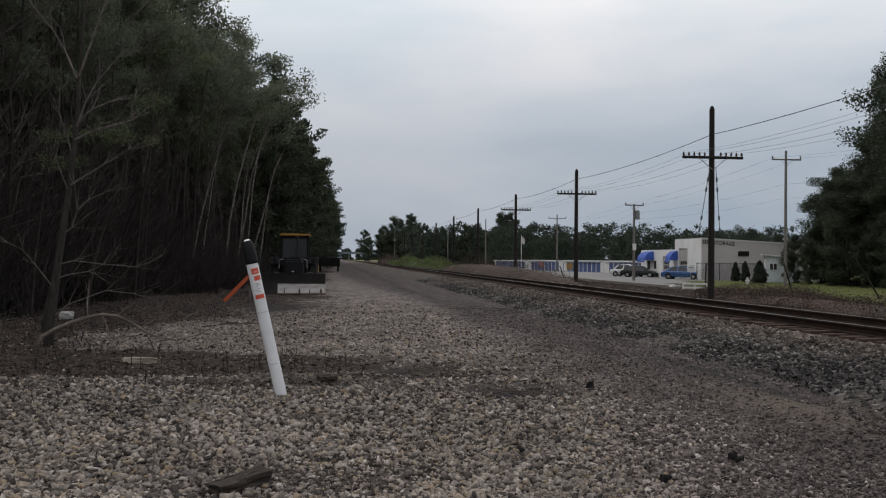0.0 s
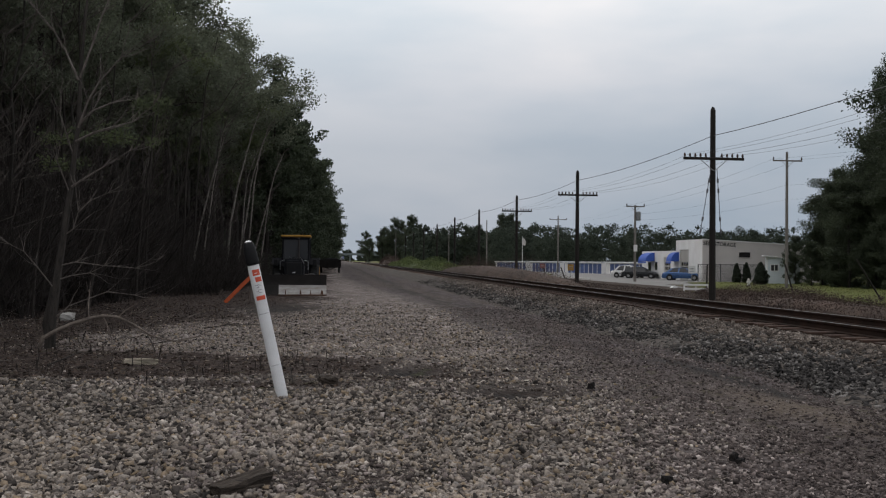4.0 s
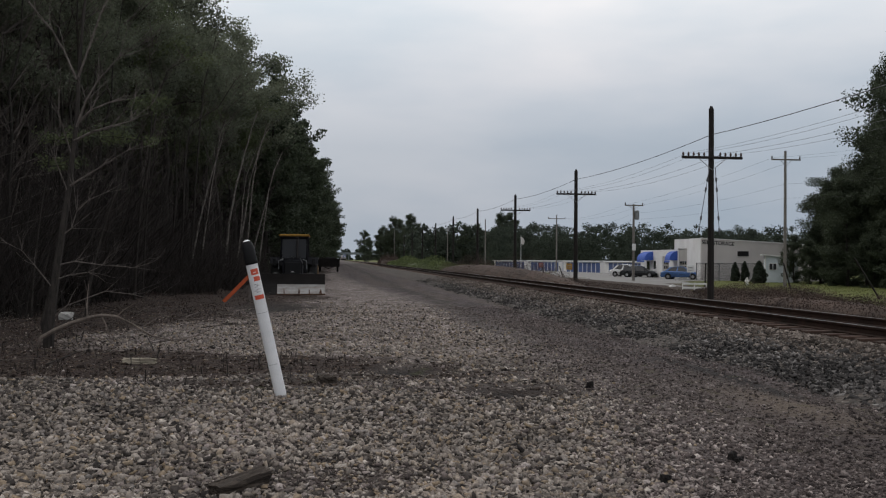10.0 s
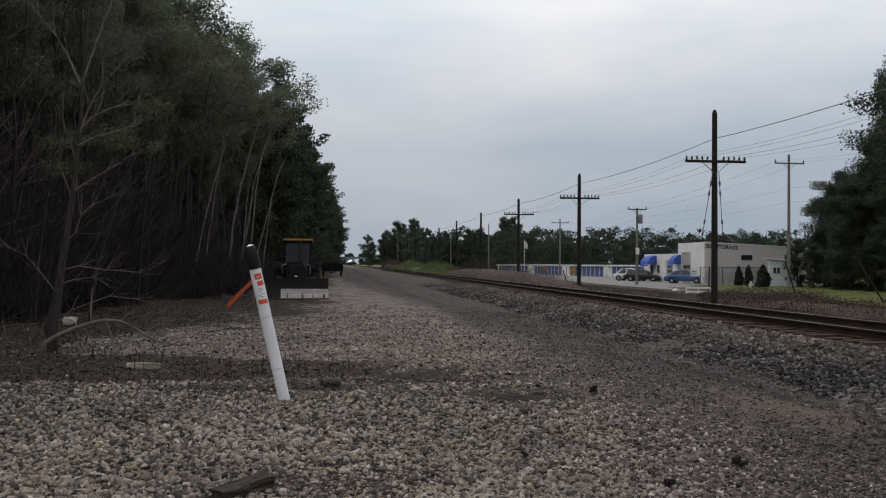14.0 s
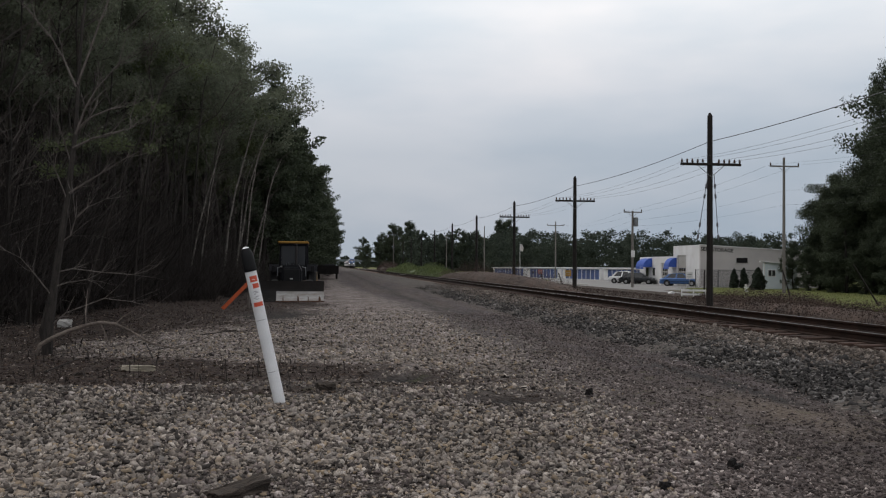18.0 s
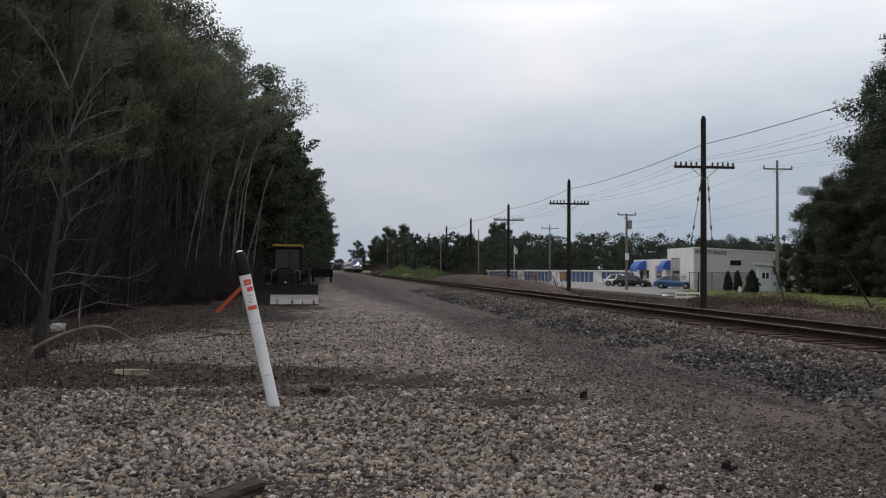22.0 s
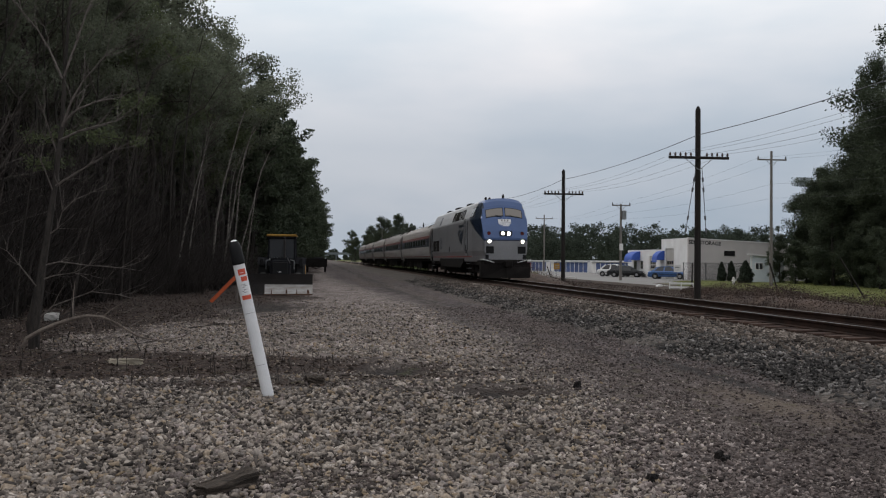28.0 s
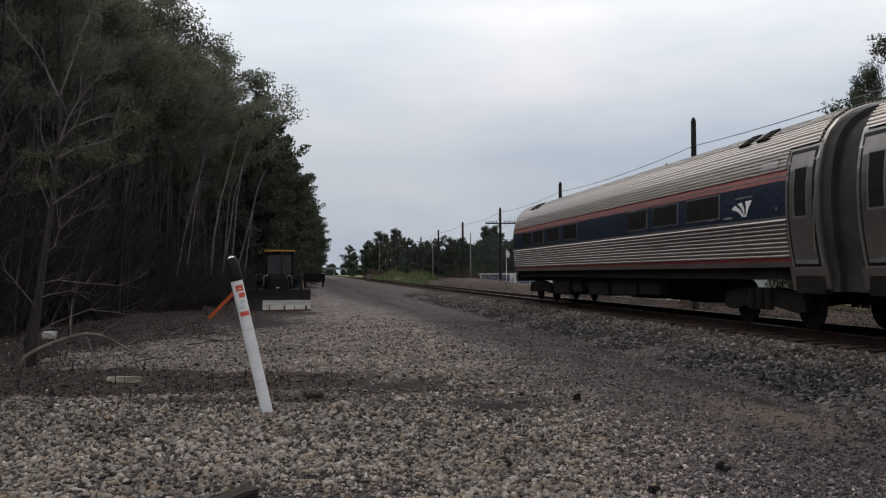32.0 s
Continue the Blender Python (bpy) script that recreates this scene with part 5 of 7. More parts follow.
def storage_row(x, y, n, label, rz):
    """A low row of lock-up units; the doors face the drive."""
    ro = thing("storage_units", x, y, -0.49, label, "storage units", "rows of storage units", rz=rz)
    ln, pitch = n * 3.05, 1.74
    count = int(ln / pitch)
    part("wall", Build().box(0, 8, -.15, ln + .15, 0, 1.88), WHITEPAINT, ro, "white lock-up wall")
    part("roof", Build().prism([(-.25, 1.86), (8.2, 2.0), (8.2, 2.08), (-.25, 1.98)], "y", -.3, ln + .3), GALV, ro, "pale metal roof edge")
    part("fascia", Build().box(-.28, -.22, -.32, ln + .32, 1.87, 1.985), WHITEPAINT, ro)
    for i in range(count):
        d = part("roller_door", Build().box(-.02, .05, .12 + i * pitch, 1.6 + i * pitch, 0, 1.72, .01), BLUEPAINT, ro, "blue roller door")
        part("door_rib", Build().box(-.03, -.015, .12 + i * pitch, 1.6 + i * pitch, .55, .60).box(-.03, -.015, .12 + i * pitch, 1.6 + i * pitch, 1.15, 1.2).box(-.03, -.015, .12 + i * pitch, 1.6 + i * pitch, 1.5, 1.54), NAVY, d)
    for i in range(2):
        part("roller_door", Build().box(.8 + i * 3.6, 3.4 + i * 3.6, -.20, -.12, 0, 1.7, .01), BLUEPAINT, ro, "blue roller door")
    return ro


storage_row(48.5, 138.0, 5, "low white storage units with blue roller doors", 9)
storage_row(46.0, 155.5, 5, "low white storage units with blue roller doors", 10)
storage_row(43.0, 173.0, 5, "low white storage units with blue roller doors", 10)
storage_row(40.0, 190.5, 6, "low white storage units with blue roller doors", 10)


def sedan(x, y, rz, paint, label, tall=0.0):
    """A saloon car lofted over its length; u runs to the nose."""
    ca = thing("parked_car", x, y, GZ + .02, label, "car", "cars parked at the office", rz=rz)
    stations = ((-2.32, .74, .70), (-2.26, .80, .84), (-2.0, .85, .93), (-1.4, .87, .95), (-.4, .88, .93), (.6, .88, .92), (1.1, .87, .90), (1.7, .85, .83), (2.1, .81, .74), (2.28, .74, .62))

    def loft(rings):
        b_ = Build()
        m = len(rings[0])
        for ring in rings:
            b_.v += ring
        for i in range(len(rings) - 1):
            b_.f += [(i * m + j, i * m + (j + 1) % m, (i + 1) * m + (j + 1) % m, (i + 1) * m + j) for j in range(m)]
        b_.f += [tuple(range(m)), tuple((len(rings) - 1) * m + j for j in range(m))]
        return b_

    def hoop(u, half):
        return [(u, -w_, z) for w_, z in half] + [(u, w_, z) for w_, z in reversed(half)]

    part("body", loft([hoop(u, [(w * .88, .24), (w * .97, .36), (w, .55), (w * .97, h - .10), (w * .86, h), (w * .45, h + .02)]) for u, w, h in stations]), paint, ca)
    cabin = ((-1.95, .90, .0), (-1.2, .93, .44), (-.9, .93, .50), (-.2, .93, .53), (.25, .93, .50), (.45, .93, .45), (1.2, .88, .0))
    part("greenhouse", loft([hoop(u, [(.77, h - .02), (.77 - .13 * t / .53, h + .02 + (t + tall) * .55 * (t > 0)), (.77 - .22 * t / .53, h + .02 + (t + tall) * .93 * (t > 0)), (.35, h + .02 + (t + tall * (t > 0)))]) for u, h, t in cabin]), DARKGLASS, ca, "dark car windows")
    part("roof_panel", loft([hoop(u, [(.57, z), (.56, z + .02), (.3, z + .045)]) for u, z in ((-1.12, 1.37 + tall), (-.85, 1.415 + tall), (-.2, 1.445 + tall), (.25, 1.42 + tall), (.42, 1.375 + tall))]), paint, ca)
    for sgn in (-1, 1):
        for ua, ub, wd in ((-1.72, -1.16, .12), (-.42, -.36, .07), (1.02, .42, .07)):
            part("pillar", Build().add([(ua - wd, sgn * .785, .92), (ua + wd, sgn * .785, .92), (ub + wd, sgn * .585, 1.39 + tall), (ub - wd, sgn * .585, 1.39 + tall),
                                        (ua - wd, sgn * .72, .92), (ua + wd, sgn * .72, .92), (ub + wd, sgn * .53, 1.38 + tall), (ub - wd, sgn * .53, 1.38 + tall)],
                                       [(0, 1, 2, 3), (4, 5, 6, 7), (0, 1, 5, 4), (2, 3, 7, 6), (1, 2, 6, 5), (0, 3, 7, 4)]), paint, ca)
        for u in (-1.42, 1.42):
            part("wheel_arch", Build().tube([(u, sgn * .80, .34), (u, sgn * .893, .34)], .37, 18), BLACKCAP, ca, "dark wheel arch")
            ty = part("wheel", Build().tube([(u, sgn * .7, .31), (u, sgn * .90, .31)], .31, 18), RUBBER, ca)
            part("rim", Build().tube([(u, sgn * .88, .31), (u, sgn * .915, .31)], [.2, .17], 14), ALLOY, ty)
        part("headlight", Build().box(2.16, 2.29, *sorted((sgn * .45, sgn * .74)), .54, .66, .02), CHROME, ca)
        part("tail_light", Build().box(-2.34, -2.24, *sorted((sgn * .42, sgn * .76)), .62, .78, .02), REDLENS, ca)
        part("side_trim", Build().box(-1.0, 1.0, *sorted((sgn * .87, sgn * .892)), .5, .55), BLACKCAP, ca)
        part("door_mirror", Build().box(.75, .9, *sorted((sgn * .84, sgn * .99)), .92, 1.04, .02), paint, ca)
    for u in (2.24, -2.34):
        part("bumper", Build().box(u - .05, u + .08, -.74, .74, .34, .52, .03), paint, ca)
    return ca


CARWHITE = mat("white_car_paint", (0.62, 0.62, 0.62), (0.55, 0.55, 0.55), 0.3, 0.0, scale=2, bump=0, spec=0.5)
sedan(40.0, 102.4, -36, CARBLUE, "blue sedan parked before the garage doors")
sedan(39.0, 114.5, -28, CARBLACK, "black sedan parked at the office drive")
sedan(38.7, 118.2, -40, CARWHITE, "white car parked behind the black sedan", .12)

# low white rail fence, signs, flag
fe = thing("rail_fence", 22.6, 57.8, GZ, "low white wooden rail fence at the lawn edge", "fence")
for i in range(3):
    part("post", Build().box(-.05 + i * 1.4, .05 + i * 1.4, -.05 - i * .5, .05 - i * .5, 0, .75, .01), WHITEPAINT, fe)
for z in (.35, .62):
    part("rail", Build().add([(0, -.06, z), (2.8, -1.06, z), (2.8, -1.06, z + .12), (0, -.06, z + .12), (0, -.02, z), (2.8, -1.02, z), (2.8, -1.02, z + .12), (0, -.02, z + .12)],
                             [(0, 1, 2, 3), (4, 5, 6, 7), (0, 1, 5, 4), (2, 3, 7, 6), (1, 2, 6, 5), (0, 3, 7, 4)]), WHITEPAINT, fe)
fe.scale = (.5, .5, .95)
for x, y, col in ((38.6, 96.5, WHITEPAINT), (31.0, 119.0, YELLOW), (34.3, 150.0, PINKSTRIPE)):
    sg = thing("sign_board", x, y, GZ, "small sign board on a thin post", "sign")
    part("post", Build().tube([(0, 0, -.1), (0, 0, 1.6)], .035, 6), GALV, sg)
    pb = part("panel", Build().box(-.4, .4, -.05, -.02, .9, 1.7, .01), col, sg)
    part("text_bar", Build().box(-.25, .25, -.058, -.05, 1.35, 1.45).box(-.25, .2, -.058, -.05, 1.1, 1.16), INK, pb)
fl = thing("flagpole", 37.5, 182, -0.7, "slim white flagpole with a limp flag", "flagpole")
part("mast", Build().tube([(0, 0, -.2), (0, 0, 7.2)], [.06, .04], 8), WHITEPAINT, fl)
part("flag", Build().add([(.05, 0, 6.9), (.5, .05, 6.7), (.75, -.05, 6.1), (.6, .05, 5.3), (.05, 0, 5.6), (.3, .12, 6.2)], [(0, 1, 5), (1, 2, 5), (2, 3, 5), (3, 4, 5), (4, 0, 5)]), CREAM, fl, "pale limp flag")
MESHWIRE = mat("dull_grey_wire", (0.085, 0.085, 0.088), (0.06, 0.06, 0.062), 0.6, 0.3, bump=0)
cf = thing("chain_link_fence", 39.75, 97.6, GZ, "dull grey chain link fence beside the office wall", "fence")
for i in range(5):
    part("fence_post", Build().tube([(i * 2.2, -i * .9, -.1), (i * 2.2, -i * .9, 1.95)], .05, 6), MESHWIRE, cf)
part("top_rail", Build().tube([(0, 0, 1.9), (8.8, -3.6, 1.9)], .03, 6), MESHWIRE, cf)
b = Build()
for i in range(90):
    x = i * 8.8 / 90
    for d in (-1, 1):
        xa, xb = x, min(max(x + d * .95, 0), 8.8)
        b.tube([(xa, -xa * .409, .05), (xb, -xb * .409, .05 + 1.85 * abs(xb - xa) / .95)], .011, 3, caps=False)
part("wire_netting", b, MESHWIRE, cf)
hy = thing("fire_hydrant", 36.98, 79.2, gz(36.98, 79.2), "small white fire hydrant on the lawn", "hydrant")
part("barrel", Build().tube([(0, 0, -.05), (0, 0, .05), (0, 0, .06), (0, 0, .5)], [.16, .16, .11, .11], 12), WHITEPAINT, hy)
part("bonnet", Build().tube([(0, 0, .5), (0, 0, .52), (0, 0, .6), (0, 0, .68), (0, 0, .72)], [.14, .14, .11, .05, .03], 12), CREAM, hy, "cream bonnet")
for dx in (-1, 1):
    part("outlet", Build().tube([(dx * .1, 0, .38), (dx * .2, 0, .38)], .06, 8), WHITEPAINT, hy)
for x, y, w_, words in ((20.9, 40.3, .34, "pale paper scrap lying in the weeds"), (23.4, 42.5, .26, "white litter lying in the weeds"), (25.4, 67.0, .5, "pale concrete lump at the drive edge"), (18.2, 31.0, .2, "white litter lying in the weeds")):
    solo("litter", Build().prism([(-w_ / 2, 0), (-w_ * .3, .10), (w_ * .1, .16), (w_ / 2, .05), (w_ * .4, 0)], "y", -.12, .12), WHITEPAINT, words, "litter", x, y, gz(x, y) + .06, 20 * w_, group="scraps in the weeds")
for x, y, lean, ln in ((27.2, 52, -.28, 2.2), (31.5, 50, -.62, 2.6), (24.4, 58.5, .05, 2.0), (24.9, 58.5, .03, 1.9), (19.5, 83, -.3, 1.3), (19.6, 76.5, -.35, 1.4)):
    solo("leaning_stake", Build().tube([(0, 0, -.2), (lean * ln, .1, ln * .9)], [.05, .045], 6), POLE, "dark leaning fence stake in the weeds", "stake", x, y, gz(x, y), group="leaning stakes")

# ---------------------------------------------------------------- overpass
ov = thing("overpass", 0, 1250, 0, "grey concrete road bridge over the track", "bridge")
part("deck", Build().box(-60, 75, -6, 6, 7.2, 9.2, .1), BRIDGE, ov, "bridge deck")
part("parapet", Build().box(-60, 75, -6, -5.6, 9.2, 10.2), BRIDGE, ov)
for x in (-40, -22, 0.5, 22, 45):
    part("pier", Build().box(x - .8, x + .8, -4.5, 4.5, -.5, 7.2, .05), BRIDGE, ov)

# ---------------------------------------------------------------- marker post, plank, blocks
mp_ = thing("marker_post", -0.58, 11.05, gz(-.58, 11.05), "leaning white plastic marker post with black cap", "marker post")
mp_.matrix_basis = pose(-0.58, 11.05, gz(-.58, 11.05) - .02, 4, -12.6, 0)
part("tube", Build().tube([(0, 0, -.2), (0, 0, 1.62)], .068, 20), PVC, mp_, "white tube", smooth=False)
cap = part("cap", Build().tube([(0, 0, 1.60), (0, 0, 1.63), (0, 0, 1.80), (0, 0, 1.86), (0, 0, 1.885)], [.074, .076, .070, .052, .02], 20), BLACKCAP, mp_, "black domed cap", smooth=True)
part("cap_stain", Build().tube([(0, 0, 1.872), (0, 0, 1.889)], [.044, .012], 12), PVC, cap, "pale streaked top")


def wrap(z0, z1, a0, a1, mat_, name, r=.0695):
    b_ = Build()
    n = 8
    for z in (z0, z1):
        for i in range(n + 1):
            t = radians(a0 + (a1 - a0) * i / n)
            b_.v.append((r * sin(t), -r * cos(t), z))
    for z in (z0, z1):
        for i in range(n + 1):
            t = radians(a0 + (a1 - a0) * i / n)
            b_.v.append(((r - .004) * sin(t), -(r - .004) * cos(t), z))
    m = n + 1
    b_.f = [(i, i + 1, m + i + 1, m + i) for i in range(n)] + [(2 * m + i, 3 * m + i, 3 * m + i + 1, 2 * m + i + 1) for i in range(n)] + [(i, 2 * m + i, 2 * m + i + 1, i + 1) for i in range(n)] + [(m + i, m + i + 1, 3 * m + i + 1, 3 * m + i) for i in range(n)]
    return part(name, b_, mat_, mp_)


wrap(1.475, 1.545, -20, 55, REDLABEL, "label_band")
wrap(1.40, 1.455, -5, 60, REDLABEL, "label_band")
wrap(1.185, 1.235, -35, 60, REDLABEL, "label_band")
for z, a0, a1 in ((1.36, -15, 25), (1.345, 5, 40), (1.33, -10, 15), (1.30, 0, 35), (1.285, -20, 5), (1.268, -5, 30), (1.50, 0, 30)):
    wrap(z, z + .006, a0, a1, INK if z < 1.5 else PVC, "text_bar", .0702)
for z, a0, a1 in ((1.02, -60, 60), (0.4, -50, 40)):
    wrap(z, z + .004, a0, a1, INK, "scuff", .0690)
pk = solo("orange_plank", Build().box(-.72, .72, -.02, .02, -.065, .065, .006), ORANGE, "orange painted board leaning in the brush", "board")
pk.matrix_basis = pose(-3.36, 34.0, .54, 0, -46, 8)
solo("support_stub", Build().tube([(0, 0, -.1), (.1, .1, 1.25)], [.06, .04], 6), DEADWOOD, "broken grey stub holding the board", "stub", -3.0, 34.3, 0)


def rough_block(name, x, y, sx, sy, sz, rz, material, label, category, seed):
    r = random.Random(seed)
    bm = bmesh.new()
    bmesh.ops.create_cube(bm, size=1)
    bmesh.ops.subdivide_edges(bm, edges=bm.edges[:], cuts=3, use_grid_fill=True)
    for w_ in bm.verts:
        w_.co = Vector((w_.co.x * sx, w_.co.y * sy, w_.co.z * sz)) * (1 + r.uniform(-.10, .10)) + Vector((r.uniform(-.04, .04) * sx, r.uniform(-.12, .12) * sy, r.uniform(-.12, .12) * sz))
    me = bpy.data.meshes.new(name)
    bm.to_mesh(me)
    bm.free()
    me.materials.append(material)
    ob = new(name, me)
    ob.matrix_basis = pose(x, y, gz(x, y) + sz * .38, r.uniform(-6, 6), r.uniform(-6, 6), rz)
    return tagged(ob, label, category)


OLDTIE = mat("rotten_timber", (0.075, 0.058, 0.046), (0.020, 0.016, 0.013), 0.95, scale=7, fine=26, bump=1.0, stretch=(0.6, 6, 6))
COAL = mat("dark_lump", (0.016, 0.013, 0.012), (0.009, 0.008, 0.008), 0.95, scale=8, fine=40, bump=0.6)
PALEWOOD = mat("pale_split_wood", (0.36, 0.32, 0.25), (0.24, 0.21, 0.165), 0.9, scale=4, fine=30, stretch=(1, 5, 5))
rough_block("rotten_tie_piece", -.62, 6.56, .52, .13, .10, 52, OLDTIE, "rotten dark broken tie piece lying in gravel", "timber", 3)
rough_block("dark_lump", 3.22, 7.15, .06, .055, .085, 20, COAL, "small black lump on the gravel", "lump", 5)
rough_block("dark_lump", 3.26, 7.12, .08, .055, .045, 40, COAL, "small black lump on the gravel", "lump", 8)
rough_block("dark_lump", 3.21, 11.28, .085, .07, .10, 60, COAL, "small black lump on the gravel", "lump", 6)
rough_block("dark_lump", 2.42, 6.5, .075, .06, .06, 10, COAL, "small dark stone on the gravel", "lump", 7)
rough_block("dark_lump", -.05, 12.0, .22, .14, .10, 10, OLDTIE, "dark rotten wood lump by the post", "lump", 17)
rough_block("split_log", -2.86, 14.35, .46, .12, .09, -8, PALEWOOD, "pale split log lying on dead litter", "log", 9)
rough_block("white_stone", -5.0, 12.6, .14, .10, .09, 0, CONCRETE, "pale stone at the edge of the gravel", "stone", 11)
rough_block("white_scrap", -6.7, 24.5, .30, .2, .20, 0, CONCRETE, "pale scrap lying in the brush", "scrap", 12)
rough_block("white_scrap", -8.3, 23.5, .25, .2, .15, 0, CONCRETE, "pale scrap lying in the brush", "scrap", 13)


# ---------------------------------------------------------------- tractor and trailer
def tractor():
    tr = thing("tractor", -1.75, 41.0, 0.0, "dark tractor with yellow roof and front dozer blade", "tractor")
    part("hood", Build().prism([(-.42, .75), (.42, .75), (.44, 1.35), (.30, 1.62), (-.30, 1.62), (-.44, 1.35)], "y", .9, 2.6), TRACTOR, tr, "dark engine hood")
    gl = part("radiator_grille", Build().box(-.36, .36, .84, .92, .8, 1.45, .03), BLACKCAP, tr)
    part("hood_emblem", Build().box(-.06, .06, .82, .85, .98, 1.02), WHITEMARK, gl)
    for s in (-1, 1):
        part("work_lamp", Build().tube([(s * .52, .98, 1.35), (s * .52, .92, 1.35)], .08, 12), BLACKCAP, tr, "round work lamp")
        part("lamp_guard", Build().tube([(s * .62, .95, 1.12), (s * .62, .95, 1.5), (s * .44, .95, 1.55)], .018, 6), GALV, tr)
        w1 = part("front_wheel", Build().wheel(*sorted((s * .62, s * .92)), 1.7, .48, .48, 22), RUBBER, tr, "black front tyre")
        part("rim", Build().tube([(s * .9, 1.7, .48), (s * .93, 1.7, .48)], .26, 14), YELLOW, w1)
        w2 = part("rear_wheel", Build().wheel(*sorted((s * .62, s * 1.08)), 3.5, .80, .80, 26), RUBBER, tr, "large black rear tyre")
        part("rim", Build().tube([(s * 1.05, 3.5, .8), (s * 1.09, 3.5, .8)], .46, 16), YELLOW, w2)
        part("fender", Build().prism([(2.55, 1.35), (2.75, 1.65), (4.3, 1.65), (4.45, 1.35), (4.3, 1.56), (2.8, 1.56)], "x", *sorted((s * .62, s * 1.1))), TRACTOR, tr)
        part("cab_post", Build().tube([(s * .62, 2.62, 1.3), (s * .58, 2.70, 2.62)], .045, 6), TRACTOR, tr)
        part("cab_post", Build().tube([(s * .64, 4.1, 1.4), (s * .60, 4.05, 2.62)], .045, 6), TRACTOR, tr)
        part("side_glass", Build().prism([(2.68, 1.4), (4.08, 1.5), (4.03, 2.6), (2.74, 2.6)], "x", *sorted((s * .575, s * .595))), CABDARK, tr)
        part("push_arm", Build().tube([(s * .42, 2.2, .6), (s * .42, .95, .55), (s * .55, .35, .5)], .07, 6), TRACTOR, tr)
        part("mirror", Build().box(*sorted((s * .82, s * .98)), 2.55, 2.6, 1.25, 1.6, .02), BLACKCAP, tr)
    part("windscreen", Build().prism([(2.55, 1.60), (2.57, 1.60), (2.72, 2.58), (2.70, 2.58)], "x", -.55, .55), CABDARK, tr, "dark cab windscreen")
    part("wiper", Build().tube([(.02, 2.55, 1.66), (.06, 2.62, 2.2)], .012, 5), BLACKCAP, tr)
    part("hood_panel", Build().prism([(.88, 1.50), (2.55, 1.66), (2.55, 1.69), (.88, 1.53)], "x", -.30, .30), CARBLACK, tr, "glossy dark hood top")
    part("cab_base", Build().box(-.60, .60, 2.62, 4.1, .9, 1.5, .04), TRACTOR, tr)
    part("rear_glass", Build().box(-.56, .56, 4.02, 4.05, 1.5, 2.58), CABDARK, tr)
    part("cab_roof", Build().box(-.70, .70, 2.5, 4.2, 2.62, 2.72, .03), YELLOW, tr, "dull yellow cab roof")
    part("roof_lining", Build().box(-.67, .67, 2.55, 4.15, 2.54, 2.625, .02), TRACTOR, tr)
    part("exhaust", Build().tube([(.18, 1.5, 1.6), (.18, 1.5, 2.5), (.18, 1.42, 2.56)], [.05, .05, .045], 8), RUBBERGREY, tr, "upright exhaust pipe")
    part("axle", Build().box(-.7, .7, 1.6, 1.8, .4, .56, .03), TRACTOR, tr)
    # blade: dark upper half, scraped bright lower half
    arc = [(0.0 + .10 * sin(i / 8 * pi), i / 8 * .92) for i in range(9)]
    poly = [(y, z) for y, z in arc] + [(y + .05, z) for y, z in reversed(arc)]
    up = [(y, z) for y, z in poly if z >= .34]
    b_ = Build().prism([(arc[i][0], arc[i][1]) for i in range(4, 9)] + [(arc[i][0] + .05, arc[i][1]) for i in reversed(range(4, 9))], "x", -1.6, 1.45)
    part("blade_upper", b_, DARKBLADE, tr, "dirty upper half of the blade")
    b_ = Build().prism([(arc[i][0] - .004, arc[i][1]) for i in range(0, 5)] + [(arc[i][0] + .05, arc[i][1]) for i in reversed(range(0, 5))], "x", -.62, 1.45)
    part("blade_edge", b_, WORNBLADE, tr, "scraped bright lower blade")
    b_ = Build().prism([(arc[i][0], arc[i][1] ) for i in range(0, 5)] + [(arc[i][0] + .05, arc[i][1]) for i in reversed(range(0, 5))], "x", -1.6, -.62)
    part("blade_wing", b_, DARKBLADE, tr)
    part("cutting_edge", Build().box(-.66, 1.47, -.03, .03, 0, .055, .008), RUSTEDGE, tr, "rusty cutting edge")
    for x, w_ in ((-.35, .05), (.28, .09), (.74, .05), (1.2, .12)):
        part("rust_streak", Build().prism([(x, .06), (x + w_, .06), (x + w_ * .8, .22), (x + w_ * .25, .26)], "y", .01, .034 - .002), RUSTEDGE, tr)
    return tr


tractor()


def trailer():
    tl = thing("flat_trailer", -.4, 110.5, 0.0, "dark steel flatbed trailer with stake sides", "trailer")
    part("bed", Build().box(-1.3, 1.3, 0, 5.5, .62, .78, .02), DARKSTEEL, tl)
    part("headboard", Build().box(-1.3, 1.3, 0, .08, .78, 1.62, .02), DARKSTEEL, tl, "dark headboard")
    for s in (-1, 1):
        part("side_board", Build().box(*sorted((s * 1.3, s * 1.22)), .08, 5.5, .8, 1.5, .01), DARKSTEEL, tl)
        for y in (3.4, 4.4):
            part("wheel", Build().wheel(*sorted((s * .95, s * 1.2)), y, .38, .38, 18), RUBBER, tl)
        part("leg", Build().box(*sorted((s * 1.0, s * 1.1)), .3, .4, 0, .62), DARKSTEEL, tl)
    part("cargo", Build().box(-1.1, 1.0, .3, 5.0, .8, 1.55, .12).box(-.5, .9, 1.0, 4.0, 1.5, 1.75, .1), TRACTOR, tl)
    part("tow_bar", Build().tube([(-.5, 0, .6), (0, -1.2, .45)], .05, 6).tube([(.5, 0, .6), (0, -1.2, .45)], .05, 6), DARKSTEEL, tl)
    return tl


trailer()


